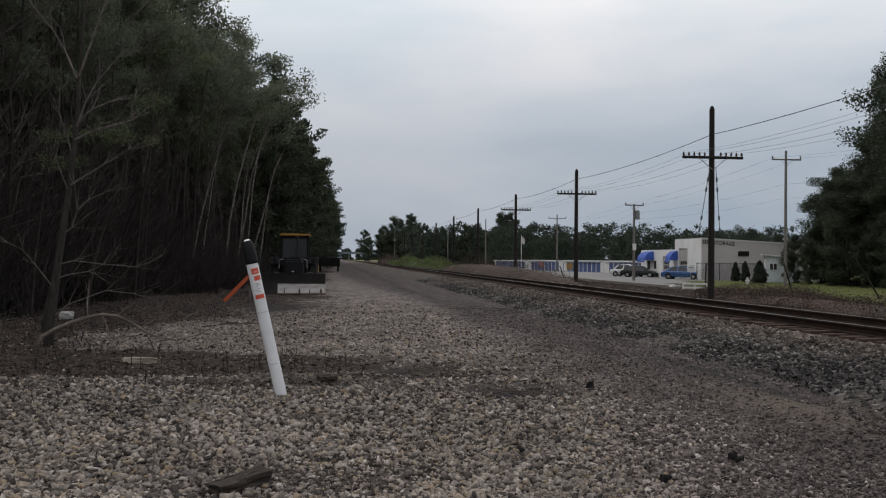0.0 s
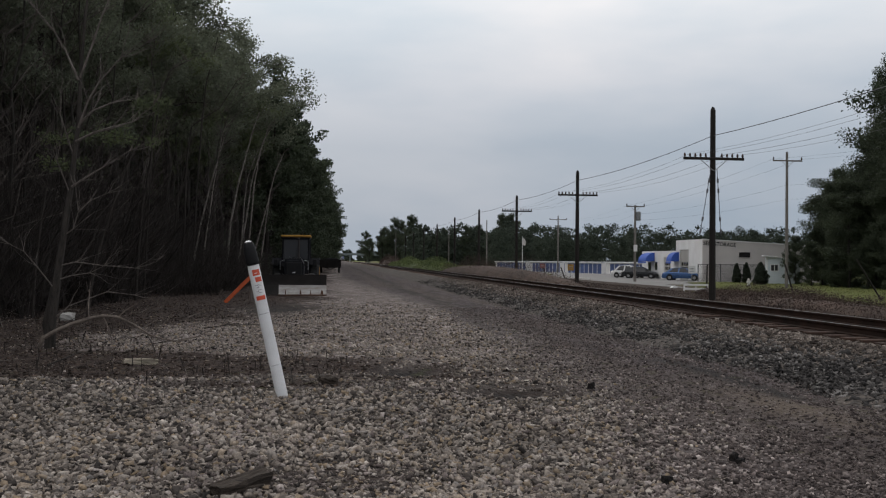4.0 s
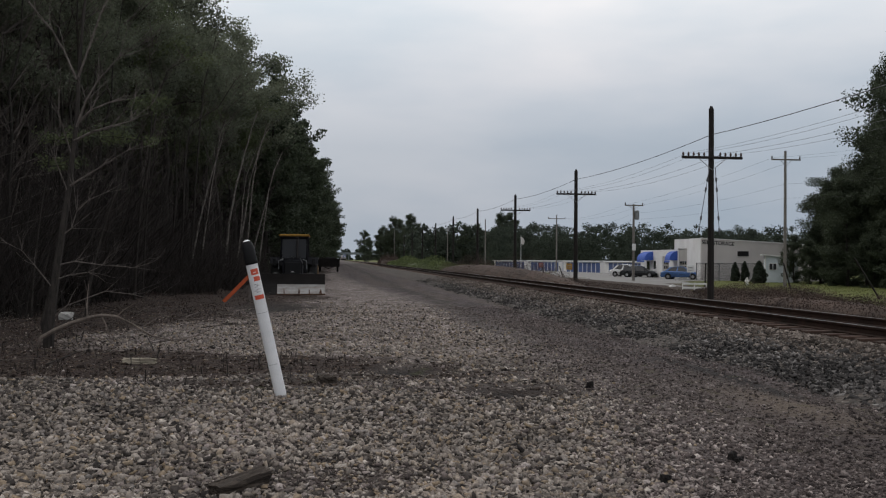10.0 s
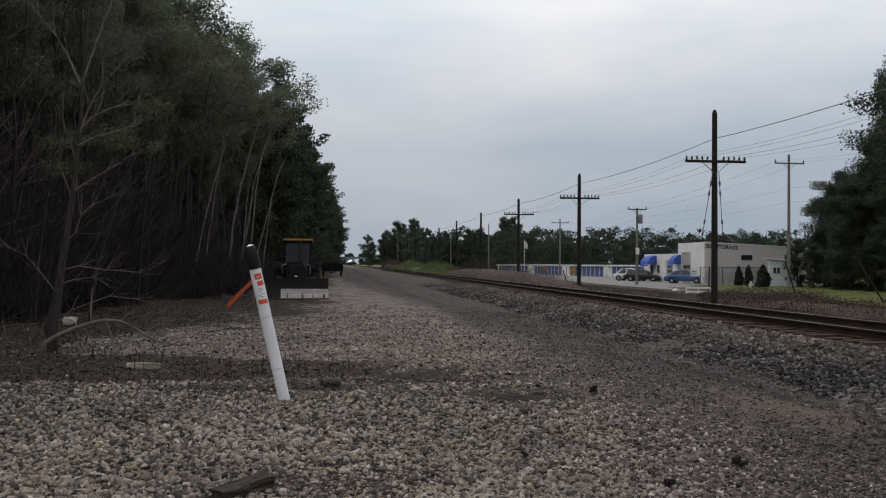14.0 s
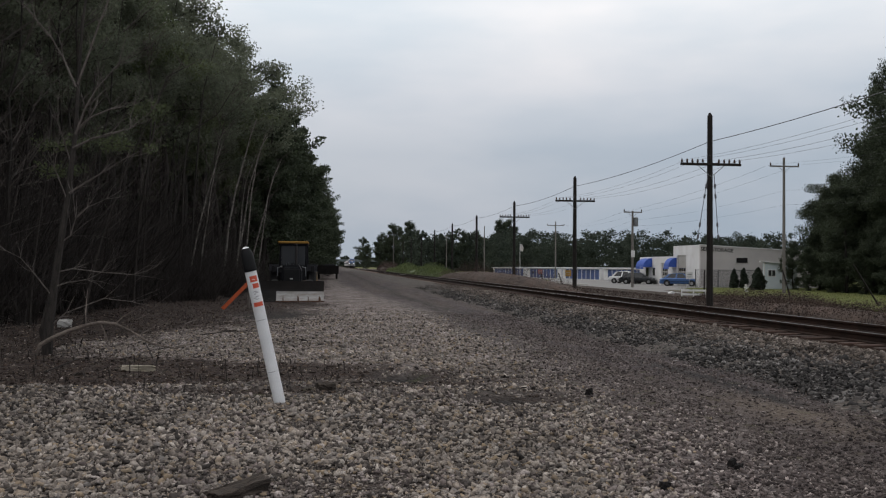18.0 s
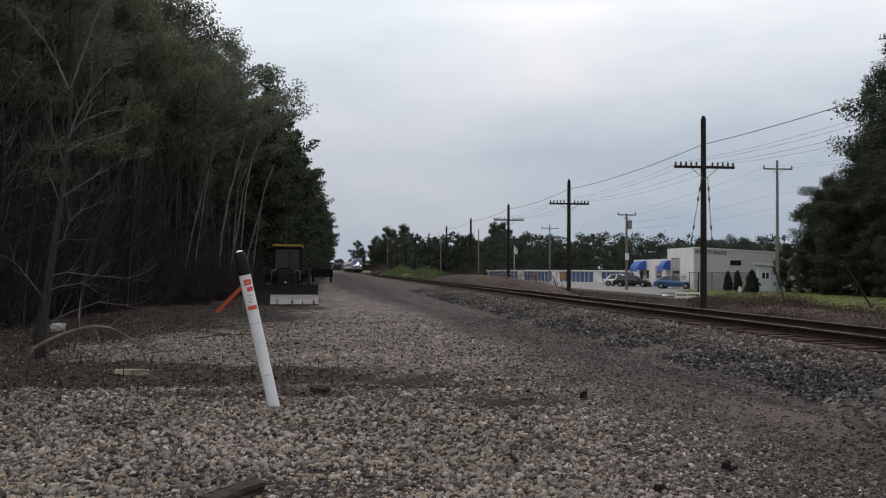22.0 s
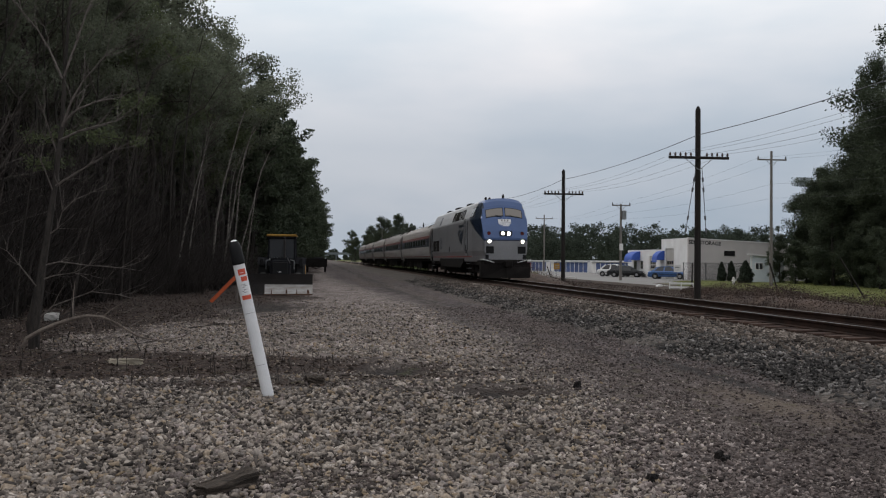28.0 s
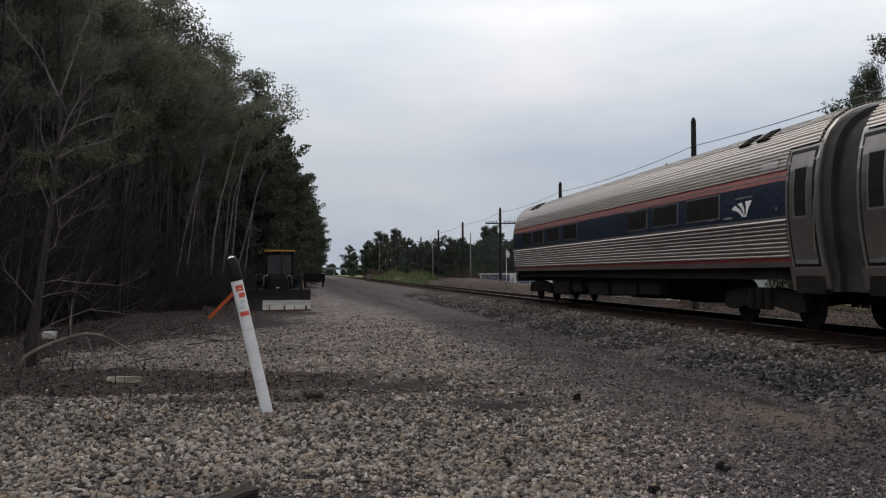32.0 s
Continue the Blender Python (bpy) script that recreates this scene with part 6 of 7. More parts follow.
# ---------------------------------------------------------------- trees
def limb(b, r, p, d, length, rad, depth, bend=.25, sides=6, droop=0.0, leaves=None, up=.12):
    """A crooked tapered limb with side limbs."""
    n = max(3, int(length / .5))
    n = min(n, 9)
    pts, radii, q, dd = [p.copy()], [rad], p.copy(), d.normalized()
    for i in range(n):
        dd = (dd + Vector((r.uniform(-1, 1), r.uniform(-1, 1), r.uniform(-1, 1) + up - droop)) * bend * .5).normalized()
        q = q + dd * (length / n)
        pts.append(q.copy())
        radii.append(rad * (1 - .8 * (i + 1) / n))
    b.tube(pts, radii, sides, caps=False)
    if leaves is not None:
        leaves += [v for v in pts[n // 2:]]
    if depth > 0:
        for i in range(1, n + 1):
            if r.random() < .75:
                side = Vector((r.uniform(-1, 1), r.uniform(-1, 1), r.uniform(-.2, .6)))
                nd = (dd * .6 + side.normalized() * .9).normalized()
                limb(b, r, pts[i], nd, length * r.uniform(.3, .55), radii[i] * .6, depth - 1, bend, max(3, sides - 2), droop, leaves, up)


def leaf_cloud(name, centres, per, spread, size, material, seed, flat=.7):
    rng = np.random.default_rng(seed)
    c = np.repeat(np.array(centres), per, axis=0)
    off = np.clip(rng.normal(size=c.shape), -1.5, 1.5) * spread
    off[:, 2] *= flat
    c = c + off
    t = random_turns(len(c), rng)
    s = size * rng.uniform(.55, 1.35, (len(c), 1))
    return quads_mesh(name, c, t[:, :, 0] * s, t[:, :, 1] * s * .6, material, bend=.25)


def make_tree(seed, height, crown_r, base, material, bark=BARK, leaves=3600, leaf=.17, lean=0.0, name="tree", label="", shape=1.0, spread=.09, flat=.7):
    """Trunk with limbs, and a crown of many small leaves round the limbs' ends."""
    r = random.Random(seed)
    tr = thing(name, 0, 0, 0, label, "tree")
    b, ends = Build(), []
    n, pts, q = 10, [], Vector((0, 0, -.2))
    for i in range(n + 1):
        pts.append(q.copy())
        q = q + Vector((r.uniform(-.12, .12) + lean, r.uniform(-.12, .12), 1)) * (height * .93 / n)
    rad = height * .011
    b.tube(pts, [rad * (1.25 - i / n * 1.1) + .012 for i in range(n + 1)], 8)
    k = 20
    for i in range(k):
        f = base + (1 - base) * (i / k) ** .9
        j = min(int(f * n), n - 1)
        p = pts[j].lerp(pts[j + 1], f * n - j)
        a = i * 2.4 + r.uniform(-.5, .5)
        reach = crown_r * (sin(pi * min(1, (f - base) / (1 - base) * .80 + .17)) ** .8) * r.uniform(.7, 1.15) * shape
        limb(b, r, p, Vector((cos(a), sin(a), r.uniform(.15, .6))), max(reach, .8), rad * .35, 1, .3, 4, leaves=ends)
    for i in range(6):
        ends.append(pts[-1] + Vector((r.uniform(-.6, .6), r.uniform(-.6, .6), r.uniform(-.3, height * .05))))
    part("trunk", b, bark, tr)
    per = max(1, int(leaves / len(ends)))
    cr = new("crown", leaf_cloud("crown", [v[:] for v in ends], per, crown_r * spread, leaf, material, seed, flat))
    cr.parent = tr
    return tr


TREE_LABEL = "tall leafy deciduous tree at the dark wood edge"
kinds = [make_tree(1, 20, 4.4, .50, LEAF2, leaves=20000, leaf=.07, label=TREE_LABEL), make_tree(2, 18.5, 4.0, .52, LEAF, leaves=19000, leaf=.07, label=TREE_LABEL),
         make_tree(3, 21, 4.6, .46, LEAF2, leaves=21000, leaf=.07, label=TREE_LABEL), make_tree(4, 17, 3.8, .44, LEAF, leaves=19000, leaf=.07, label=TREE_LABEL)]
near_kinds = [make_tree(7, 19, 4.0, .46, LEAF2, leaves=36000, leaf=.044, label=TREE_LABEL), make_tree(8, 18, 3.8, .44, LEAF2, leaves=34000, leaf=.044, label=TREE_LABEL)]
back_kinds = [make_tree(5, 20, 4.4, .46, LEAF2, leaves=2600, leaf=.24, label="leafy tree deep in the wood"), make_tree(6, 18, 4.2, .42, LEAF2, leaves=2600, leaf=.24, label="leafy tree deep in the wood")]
# same wood, but the fringe's darkness comes from the leaf colour LEAF3
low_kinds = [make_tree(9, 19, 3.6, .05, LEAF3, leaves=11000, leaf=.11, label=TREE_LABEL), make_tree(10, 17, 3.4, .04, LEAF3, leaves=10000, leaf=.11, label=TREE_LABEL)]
EDGE_Y = [15, 25, 40, 60, 75, 92, 127, 180, 257, 330]
EDGE_X = [-11.0, -11.0, -10.8, -9.9, -8.4, -6.8, -5.2, -3.7, -1.3, 0.5]


def edge_x(y):
    return float(np.interp(y, EDGE_Y, EDGE_X))


rt = random.Random(21)
spots = []
y = 20.0
while y < 300:
    spots.append((edge_x(y) + rt.uniform(-.8, .5), y + rt.uniform(-1, 1), 0))
    y += 3.7 if y < 120 else 5.5
for row, step in ((4.5, 4.5), (9.5, 5.5), (15, 6.5)):
    y = 18.0
    while y < (200 if row < 12 else 120):
        spots.append((edge_x(y) - row + rt.uniform(-1.4, 1.4), y + rt.uniform(-1.5, 1.5), row))
        y += step * (1 if y < 100 else 1.8)
used = set()
for x, y, row in spots:
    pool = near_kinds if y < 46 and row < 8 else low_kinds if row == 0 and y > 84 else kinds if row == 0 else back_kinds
    k = rt.randrange(len(pool))
    s = rt.uniform(.85, 1.02) if row else rt.uniform(.86, 1.02) + (.10 if 74 < y < 108 else .14 if 108 <= y < 210 else -.03 if y < 64 else .04)
    m = Matrix.Translation((x, y, gz(x, y))) @ Euler((rt.uniform(-.04, .04), rt.uniform(-.02, .07), rt.uniform(0, 6.28))).to_matrix().to_4x4()
    if (id(pool), k) not in used:
        used.add((id(pool), k))
        ob = pool[k]
        ob.matrix_basis = m
    else:
        ob = copy_thing(pool[k], m)
    ob.scale = (s, s, s)
    ob["group"] = "trees of the wood"

# the wood behind, closing the view between the trunks
rng = np.random.default_rng(8)
n = 42000
yy = 8 + 250 * rng.uniform(0, 1, n) ** 1.4
xx = np.interp(yy, EDGE_Y, EDGE_X) - 8 - np.abs(rng.normal(0, 9, n))
zz_ = rng.uniform(0, 1, n) ** 1.1 * 15
t = random_turns(n, rng)
s = rng.uniform(.35, .8, (n, 1))
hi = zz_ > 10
tagged(new("woodland_thicket", quads_mesh("woodland_thicket", np.stack([xx, yy, zz_], 1)[hi], (t[:, :, 0] * s)[hi], (t[:, :, 1] * s * .7)[hi], LEAF2, .3)), "dark green thicket deep in the wood", "thicket", kind="stuff")
# low dark backing; the wood's shade is put into its BRUSH colour
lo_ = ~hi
tagged(new("dry_thicket", quads_mesh("dry_thicket", np.stack([xx, yy, zz_], 1)[lo_], (t[:, :, 0] * s)[lo_], (t[:, :, 1] * s * .35)[lo_], BRUSH, .3)), "brown dead thicket deep in the wood, shade put in its colour", "thicket", kind="stuff")


# dry undergrowth along the wood edge
def brush_kind(seed, label):
    r = random.Random(seed)
    br = thing("dry_bush", 0, 0, 0, label, "bush")
    b = Build()
    for i in range(24):
        a = r.uniform(0, 6.28)
        limb(b, r, Vector((r.uniform(-.5, .5), r.uniform(-.5, .5), -.05)), Vector((cos(a) * .5, sin(a) * .5, 1)), r.uniform(1.4, 3.8), .014, 2, .62, 3, up=.05)
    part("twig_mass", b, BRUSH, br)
    return br


bushes = [brush_kind(31, "dark tangled undergrowth bush at the wood edge"), brush_kind(32, "dry brown twiggy bush at the wood edge"), brush_kind(33, "dark tangled undergrowth bush at the wood edge")]
spots = []
y = 19.0
for i in range(64):
    fy = 23 + 38 * i / 64
    fx = float(np.interp(fy, [23, 37, 43, 60], [-8.6, -7.4, -5.6, -4.9]))
    spots.append((fx - abs(rt.gauss(0, 1.0)), fy + rt.uniform(-.6, .6)))
while y < 150:
    for d in (2.0, .7, -.7, -3.0):
        if y < 70 or d > 0:
            spots.append((edge_x(y) + d * (1 if y > 40 else .8) + rt.uniform(-.8, .8), y + rt.uniform(-.8, .8)))
    if 40 < y < 68:
        for d in (3.0, 4.2, 5.3):
            spots.append((edge_x(y) + d + rt.uniform(-.5, .5), y + rt.uniform(-.8, .8)))
    y += 1.5 if y < 60 else 3.6
for i, (x, y) in enumerate(spots):
    k = i % 3
    m = Matrix.Translation((x, y, gz(x, y))) @ Euler((0, 0, rt.uniform(0, 6.28))).to_matrix().to_4x4()
    if i < 3:
        ob = bushes[k]
        ob.matrix_basis = m
    else:
        ob = copy_thing(bushes[k], m)
    s = rt.uniform(.7, 1.35) if y < 28 else rt.uniform(.9, 2.1) if y < 70 and x < edge_x(y) + 2.4 else rt.uniform(.5, .95)
    ob.scale = (s, s, s)
    ob["group"] = "undergrowth"


# pale leaning trunks in front of the wood
def pale_trunk(x, y, chain, seed, rad=.05, bark=PALEBARK):
    """chain: bends of the stem as (x, z), the foot stands in the undergrowth."""
    r = random.Random(seed)
    tk = thing("bare_sapling", x, y, gz(x, y), "slender pale leaning bare trunk before the wood", "tree", "pale bare trunks")
    b = Build()
    pts = [Vector((0, 0, -.1))]
    for (xa, za), (xb, zb) in zip([(x, 0)] + list(chain[:-1]), chain):
        for q in (.35, .7, 1.0):
            pts.append(Vector((xa + (xb - xa) * q - x + r.uniform(-.025, .025) * (q < 1), r.uniform(-.05, .05), za + (zb - za) * q)))
    n = len(pts) - 1
    b.tube(pts, [rad * (1.1 - i / n * .8) for i in range(n + 1)], 7)
    part("trunk", b, bark, tk, "pale mottled trunk")
    b = Build()
    for i in range(n // 3, n + 1):
        for _ in range(2):
            a = r.uniform(0, 6.28)
            limb(b, r, pts[i], Vector((cos(a) + .3, sin(a) * .6, .9)), r.uniform(.4, 1.3), .016, 1, .4, 4)
    part("branch_crown", b, TWIG, tk)
    return tk


for i, (x, y, rad, chain) in enumerate((
        (-7.6, 50, .055, ((-7.15, 2.5), (-6.8, 4.3), (-6.45, 5.7), (-6.05, 7.2), (-5.7, 8.4))),
        (-6.35, 55, .075, ((-6.2, 1.2), (-6.0, 3.55), (-5.7, 5.3), (-5.25, 7.2), (-4.85, 8.8), (-4.4, 10.2))),
        (-5.9, 57, .055, ((-5.6, 2.1), (-5.15, 4.9), (-5.0, 6.1), (-4.5, 8.1), (-4.0, 9.6))),
        (-5.9, 58, .045, ((-5.6, 3.2), (-5.5, 5.1), (-5.3, 6.6), (-4.7, 8.3))),
        (-5.4, 60, .055, ((-4.9, 2.45), (-4.2, 5.2), (-3.75, 7.2), (-3.15, 8.5))),
        (-4.9, 62, .05, ((-4.6, 2.8), (-4.2, 6.1), (-3.65, 8.0))),
        (-7.4, 46, .055, ((-7.2, 3.0), (-7.1, 6.6), (-6.9, 8.0), (-6.25, 8.5), (-5.6, 8.9), (-4.75, 10.3))),
        (-7.2, 52, .045, ((-6.9, 3.4), (-6.65, 5.3), (-6.4, 6.9), (-6.2, 8.2), (-5.9, 9.1))),
        (-5.8, 62.5, .05, ((-5.3, 6.4), (-5.05, 8.0), (-4.7, 9.5), (-4.05, 10.5))),
        (-7.5, 50.5, .06, ((-7.3, 5.0), (-7.05, 9.0), (-6.85, 11.0), (-6.25, 13.5))),
        (-7.4, 36, .05, ((-7.2, 3.5), (-6.8, 6.1), (-6.5, 8.0), (-6.25, 8.7), (-5.6, 9.1))),
        (-7.3, 37, .035, ((-7.1, 5.0), (-6.95, 8.0), (-7.1, 9.1), (-7.0, 10.0))),
        (-8.3, 40, .045, ((-7.7, 4.4), (-7.4, 5.8), (-7.15, 7.1))),
        (-8.4, 40.5, .04, ((-8.0, 4.2), (-7.75, 5.8), (-7.7, 6.9))),
        (-8.2, 48, .045, ((-7.85, 4.7), (-7.6, 5.9), (-7.4, 6.8), (-7.0, 8.2))))):
    pale_trunk(x, y, chain, 50 + i, rad, DARKWOOD if i > 9 or i in (6, 9) else PALEBARK)


# leafless trees whose fine twigs veil the wood edge
def bare_tree_kind(seed, height, label):
    r = random.Random(seed)
    bt = thing("bare_tree", 0, 0, 0, label, "tree")
    b = Build()
    n, q, pts = 9, Vector((0, 0, -.2)), []
    for i in range(n + 1):
        pts.append(q.copy())
        q = q + Vector((r.uniform(-.10, .18), r.uniform(-.12, .12), 1)) * (height / n)
    b.tube(pts, [.055 * (1.1 - i / n) + .006 for i in range(n + 1)], 6)
    part("trunk", b, BARK, bt, "thin grey-brown trunk")
    b = Build()
    for i in range(2, n + 1):
        for _ in range(3):
            a = r.uniform(0, 6.28)
            limb(b, r, pts[i], Vector((cos(a), sin(a), r.uniform(.5, 1.3))), height * r.uniform(.14, .3), .018, 2, .34, 3, up=.25)
    part("twig_crown", b, TWIG, bt, "fine grey-brown leafless twigs")
    return bt


bare_kinds = [bare_tree_kind(61, 8.5, "leafless grey-brown tree with fine twigs at the wood edge"), bare_tree_kind(62, 10.5, "tall leafless grey-brown tree with fine twigs"), bare_tree_kind(63, 7.0, "small leafless twiggy tree at the wood edge")]
rb = random.Random(64)
for i in range(58):
    y = 24 + 42 * (i / 40) ** 1.1 + rb.uniform(-.8, .8) if i < 40 else 21 + 16 * (i - 40) / 18
    x = edge_x(y) + (rb.uniform(-.6, 2.0) if y < 40 else rb.uniform(-.5, 2.8))
    m = Matrix.Translation((x, y, gz(x, y))) @ Euler((rb.uniform(-.06, .06), rb.uniform(0, .14), rb.uniform(0, 6.28))).to_matrix().to_4x4()
    ob = bare_kinds[i % 3]
    if i < 3:
        ob.matrix_basis = m
    else:
        ob = copy_thing(ob, m)
    k = rb.uniform(.8, 1.25) if i < 40 else rb.uniform(1.1, 1.5)
    ob.scale = (k, k, k)
    ob["group"] = "leafless trees"


# the dead tree near the camera
def dead_tree():
    r = random.Random(5)
    dt = thing("dead_tree", -4.95, 17.0, gz(-4.95, 17.0), "bare dead grey tree with crooked branches", "tree")
    b = Build()
    pts = [Vector(p) for p in ((0, 0, -.2), (.02, 0, .35), (.13, .02, 1.4), (.23, .0, 2.1), (.31, .05, 2.8), (.37, .03, 3.4), (.43, .05, 3.95), (.44, .1, 4.75), (.50, .1, 5.8), (.60, .15, 6.9), (.62, .15, 8.0))]
    b.tube(pts, [.105, .085, .068, .058, .050, .046, .040, .033, .024, .015, .006], 9)
    b.tube([(.05, .05, -.1), (-.10, .1, .4), (.02, .08, 1.1)], [.08, .06, .03], 7)
    part("trunk", b, DARKWOOD, dt, "grey weathered trunk")
    for j, chain in enumerate((
            ((.43, .03, 3.9), (.62, -.1, 4.35), (.81, -.1, 4.7), (1.18, -.1, 5.15), (1.6, -.15, 5.4)),
            ((.42, .05, 4.75), (.2, .05, 5.25), (0, .05, 5.6), (-.3, .1, 5.95), (-.4, .1, 6.4)),
            ((.44, .08, 4.8), (.65, .05, 5.4), (.82, .0, 5.9), (1.05, 0, 6.5), (1.2, 0, 7.1)),
            ((.40, .0, 3.65), (.73, -.1, 3.8), (1.05, -.15, 3.9), (1.4, -.15, 4.0), (1.75, -.15, 4.3)),
            ((.45, .05, 3.98), (.68, 0, 4.2), (.97, .05, 4.35), (1.4, .05, 4.45)),
            ((.35, .0, 2.85), (.5, -.05, 2.95), (.9, -.1, 3.2), (1.35, -.1, 3.5)),
            ((.36, .02, 3.4), (.15, -.05, 4.1), (.14, -.05, 4.5)),
            ((.24, .0, 2.0), (.39, -.05, 2.1), (.48, -.08, 2.4), (.43, -.08, 2.85)),
            ((.48, -.08, 2.4), (.68, -.1, 2.6), (1.0, -.1, 2.75)),
            ((.30, .02, 2.75), (.10, -.05, 3.3), (.16, -.05, 3.7)),
            ((.14, .02, 1.45), (.47, -.15, 1.52), (.96, -.2, 1.46), (1.5, -.2, 1.42), (1.75, -.2, 1.58)),
            ((.04, .02, .5), (.35, -.1, .75), (1.0, -.15, 1.0), (1.47, -.2, .95), (1.85, -.2, .85)),
            ((.10, .02, 1.0), (-.18, -.2, 1.45), (-.36, -.3, 1.7), (-.6, -.3, 1.82)),
            ((.12, .02, 1.2), (.38, -.1, 1.28), (.7, -.15, 1.33), (.95, -.2, 1.45)))):
        b = Build()
        pv = [Vector(p) for p in chain]
        r0 = .024 if j < 6 else .014
        b.tube(pv, [r0 * (1 - .8 * i / (len(pv) - 1)) for i in range(len(pv))], 6)
        for i in range(1, len(pv)):
            for _ in range(3):
                d = (pv[i] - pv[i - 1]).normalized() + Vector((r.uniform(-.7, .7), r.uniform(-.5, .5), r.uniform(-.4, .7)))
                limb(b, r, pv[i], d, r.uniform(.2, .75), r0 * .38, 1, .7, 4)
        part("branch", b, DEADWOOD, dt)
    return dt


dead = dead_tree()
for x, y, s, rz in ((-10.6, 30, 1.1, 40), (-10.2, 38, 1.4, 200), (-9.3, 47, 1.5, 100)):
    ob = copy_thing(dead, pose(x, y, gz(x, y), 0, 4, rz))
    ob.scale = (s, s, s)
    ob["group"] = "dead trees"
b = Build()
arc = [Vector(p) for p in ((-5.06, 16.7, -.03), (-4.97, 16.7, .20), (-4.75, 16.7, .33), (-4.5, 16.7, .44), (-4.2, 16.65, .54), (-3.95, 16.6, .59), (-3.7, 16.6, .57), (-3.45, 16.6, .45), (-3.1, 16.6, .23), (-2.7, 16.6, .14), (-2.35, 16.6, .23), (-1.85, 16.65, .48))]
b.tube(arc, [.034, .040, .036, .036, .032, .030, .025, .020, .016, .014, .010, .005], 8)
r5 = random.Random(14)
for i in (4, 5, 6, 8):
    limb(b, r5, arc[i], Vector((r5.uniform(-.2, .8), r5.uniform(-.3, .3), -.5 if i % 2 else .4)), r5.uniform(.4, .8), .016, 1, .3, 4, up=0)
solo("bent_branch", b, OLDBRANCH, "pale fallen branch arching over the ground", "branch")
for i in range(48):
    x, y = r5.uniform(-9, -1.2), r5.uniform(11.0, 30)
    if x > -1.5 - (y - 12) * .05:
        continue
    b = Build()
    a = r5.uniform(0, 3.1)
    limb(b, r5, Vector((0, 0, .03)), Vector((cos(a), sin(a), r5.uniform(0, .3))), r5.uniform(.6, 1.8), .016, 2, .3, 4, droop=.25)
    solo("fallen_twig", b, DEADWOOD if i % 2 else BRUSH, "dry fallen twig lying on litter", "twig", x, y, gz(x, y), group="fallen twigs")


def sapling(x, y, tip, seed):
    """A slender leaning sapling with a tuft of green leaves."""
    r = random.Random(seed)
    sp = thing("green_sapling", x, y, gz(x, y), "slender leaning sapling with yellow-green leaves at the wood edge", "tree", "saplings")
    b, ends = Build(), []
    top = Vector(tip)
    pts = [Vector((top.x * (i / 7) ** 1.6, top.y * i / 7, top.z * i / 7 - .1)) for i in range(8)]
    b.tube(pts, [.04 * (1.1 - i / 7) + .008 for i in range(8)], 6)
    for i in range(6, 8):
        for _ in range(5):
            a = r.uniform(0, 6.28)
            limb(b, r, pts[i], Vector((cos(a), sin(a), .1)), r.uniform(.4, .9), .014, 1, .3, 4, leaves=ends)
    part("trunk", b, DARKWOOD, sp)
    cr_ = new("crown", leaf_cloud("crown", [v[:] for v in ends], max(2, int(900 / len(ends))), .13, .028, LEAF, seed))
    cr_.parent = sp


sapling(-6.4, 25.2, (1.6, 0, 5.6), 71)
sapling(-7.9, 25.6, (.5, 0, 4.8), 72)

# ---------------------------------------------------------------- woods on the other side
kinds2 = [make_tree(11, 16, 4.2, .03, LEAF3, leaves=52000, leaf=.055, label="broad dark leafy tree beside the lawn", spread=.095, flat=.85), make_tree(12, 12.5, 3.6, .02, LEAF3, leaves=44000, leaf=.055, label="broad dark leafy tree beside the lawn", spread=.095, flat=.85)]
for i, (x, y, k, s) in enumerate(((48.5, 85, 1, .84), (51.2, 82, 0, .92), (48.3, 79, 1, .86), (52.5, 83, 0, 1.06), (51, 76, 0, 1.0), (49.1, 69, 0, 1.48), (50.7, 67, 1, 1.53), (48.2, 73.5, 1, .95), (55, 80, 1, 1.3), (57, 88, 0, 1.1), (60, 96, 1, 1.2), (45.0, 83, 1, .34), (44.8, 78, 1, .36), (44.6, 73, 1, .36), (46, 88, 1, .4), (43.6, 67.5, 1, .40), (42.5, 63.5, 1, .45), (53, 92, 1, 1.0), (50.5, 88, 1, .6), (47.2, 76, 1, .62), (46.4, 80.5, 1, .5), (47.5, 85.5, 1, .5), (50, 71, 1, 1.2), (45.6, 71, 1, .55), (51, 79, 0, .98), (50.2, 74, 0, 1.08), (45.0, 76.5, 1, .78))):
    m = pose(x, y, gz(x, y), 0, 0, 70 * i)
    if i in (0, 1):
        ob = kinds2[k]
        ob.matrix_basis = m
    else:
        ob = copy_thing(kinds2[k], m)
    ob.scale = (s, s, s)
    ob["group"] = "trees beside the lawn"


def conifer(x, y, h, w, label):
    co = thing("evergreen_shrub", x, y, GZ, label, "shrub", "evergreens by the office")
    part("trunk", Build().tube([(0, 0, 0), (0, 0, h * .9)], [.05, .01], 6), BARK, co)
    g = np.random.default_rng(int(x * 10))
    n_ = 2600
    z = g.uniform(.03, 1, n_) ** 1.15
    a_ = g.uniform(0, 6.28, n_)
    rr_ = w * (1 - z ** 2.2 * .92) * (.72 + .28 * np.minimum(1, z * 5)) * np.sqrt(g.uniform(.25, 1, n_)) * (1 + .10 * np.sin(z * 23 + a_ * 2)) * (1 + .2 * np.sin(a_ * 3 + z * 7))
    t_ = random_turns(n_, g)
    s_ = g.uniform(.04, .085, (n_, 1))
    o = new("foliage", quads_mesh("foliage", np.stack([rr_ * np.cos(a_), rr_ * np.sin(a_), z * h], 1), t_[:, :, 0] * s_, t_[:, :, 1] * s_, NEEDLE, .2))
    o.parent = co
    return co


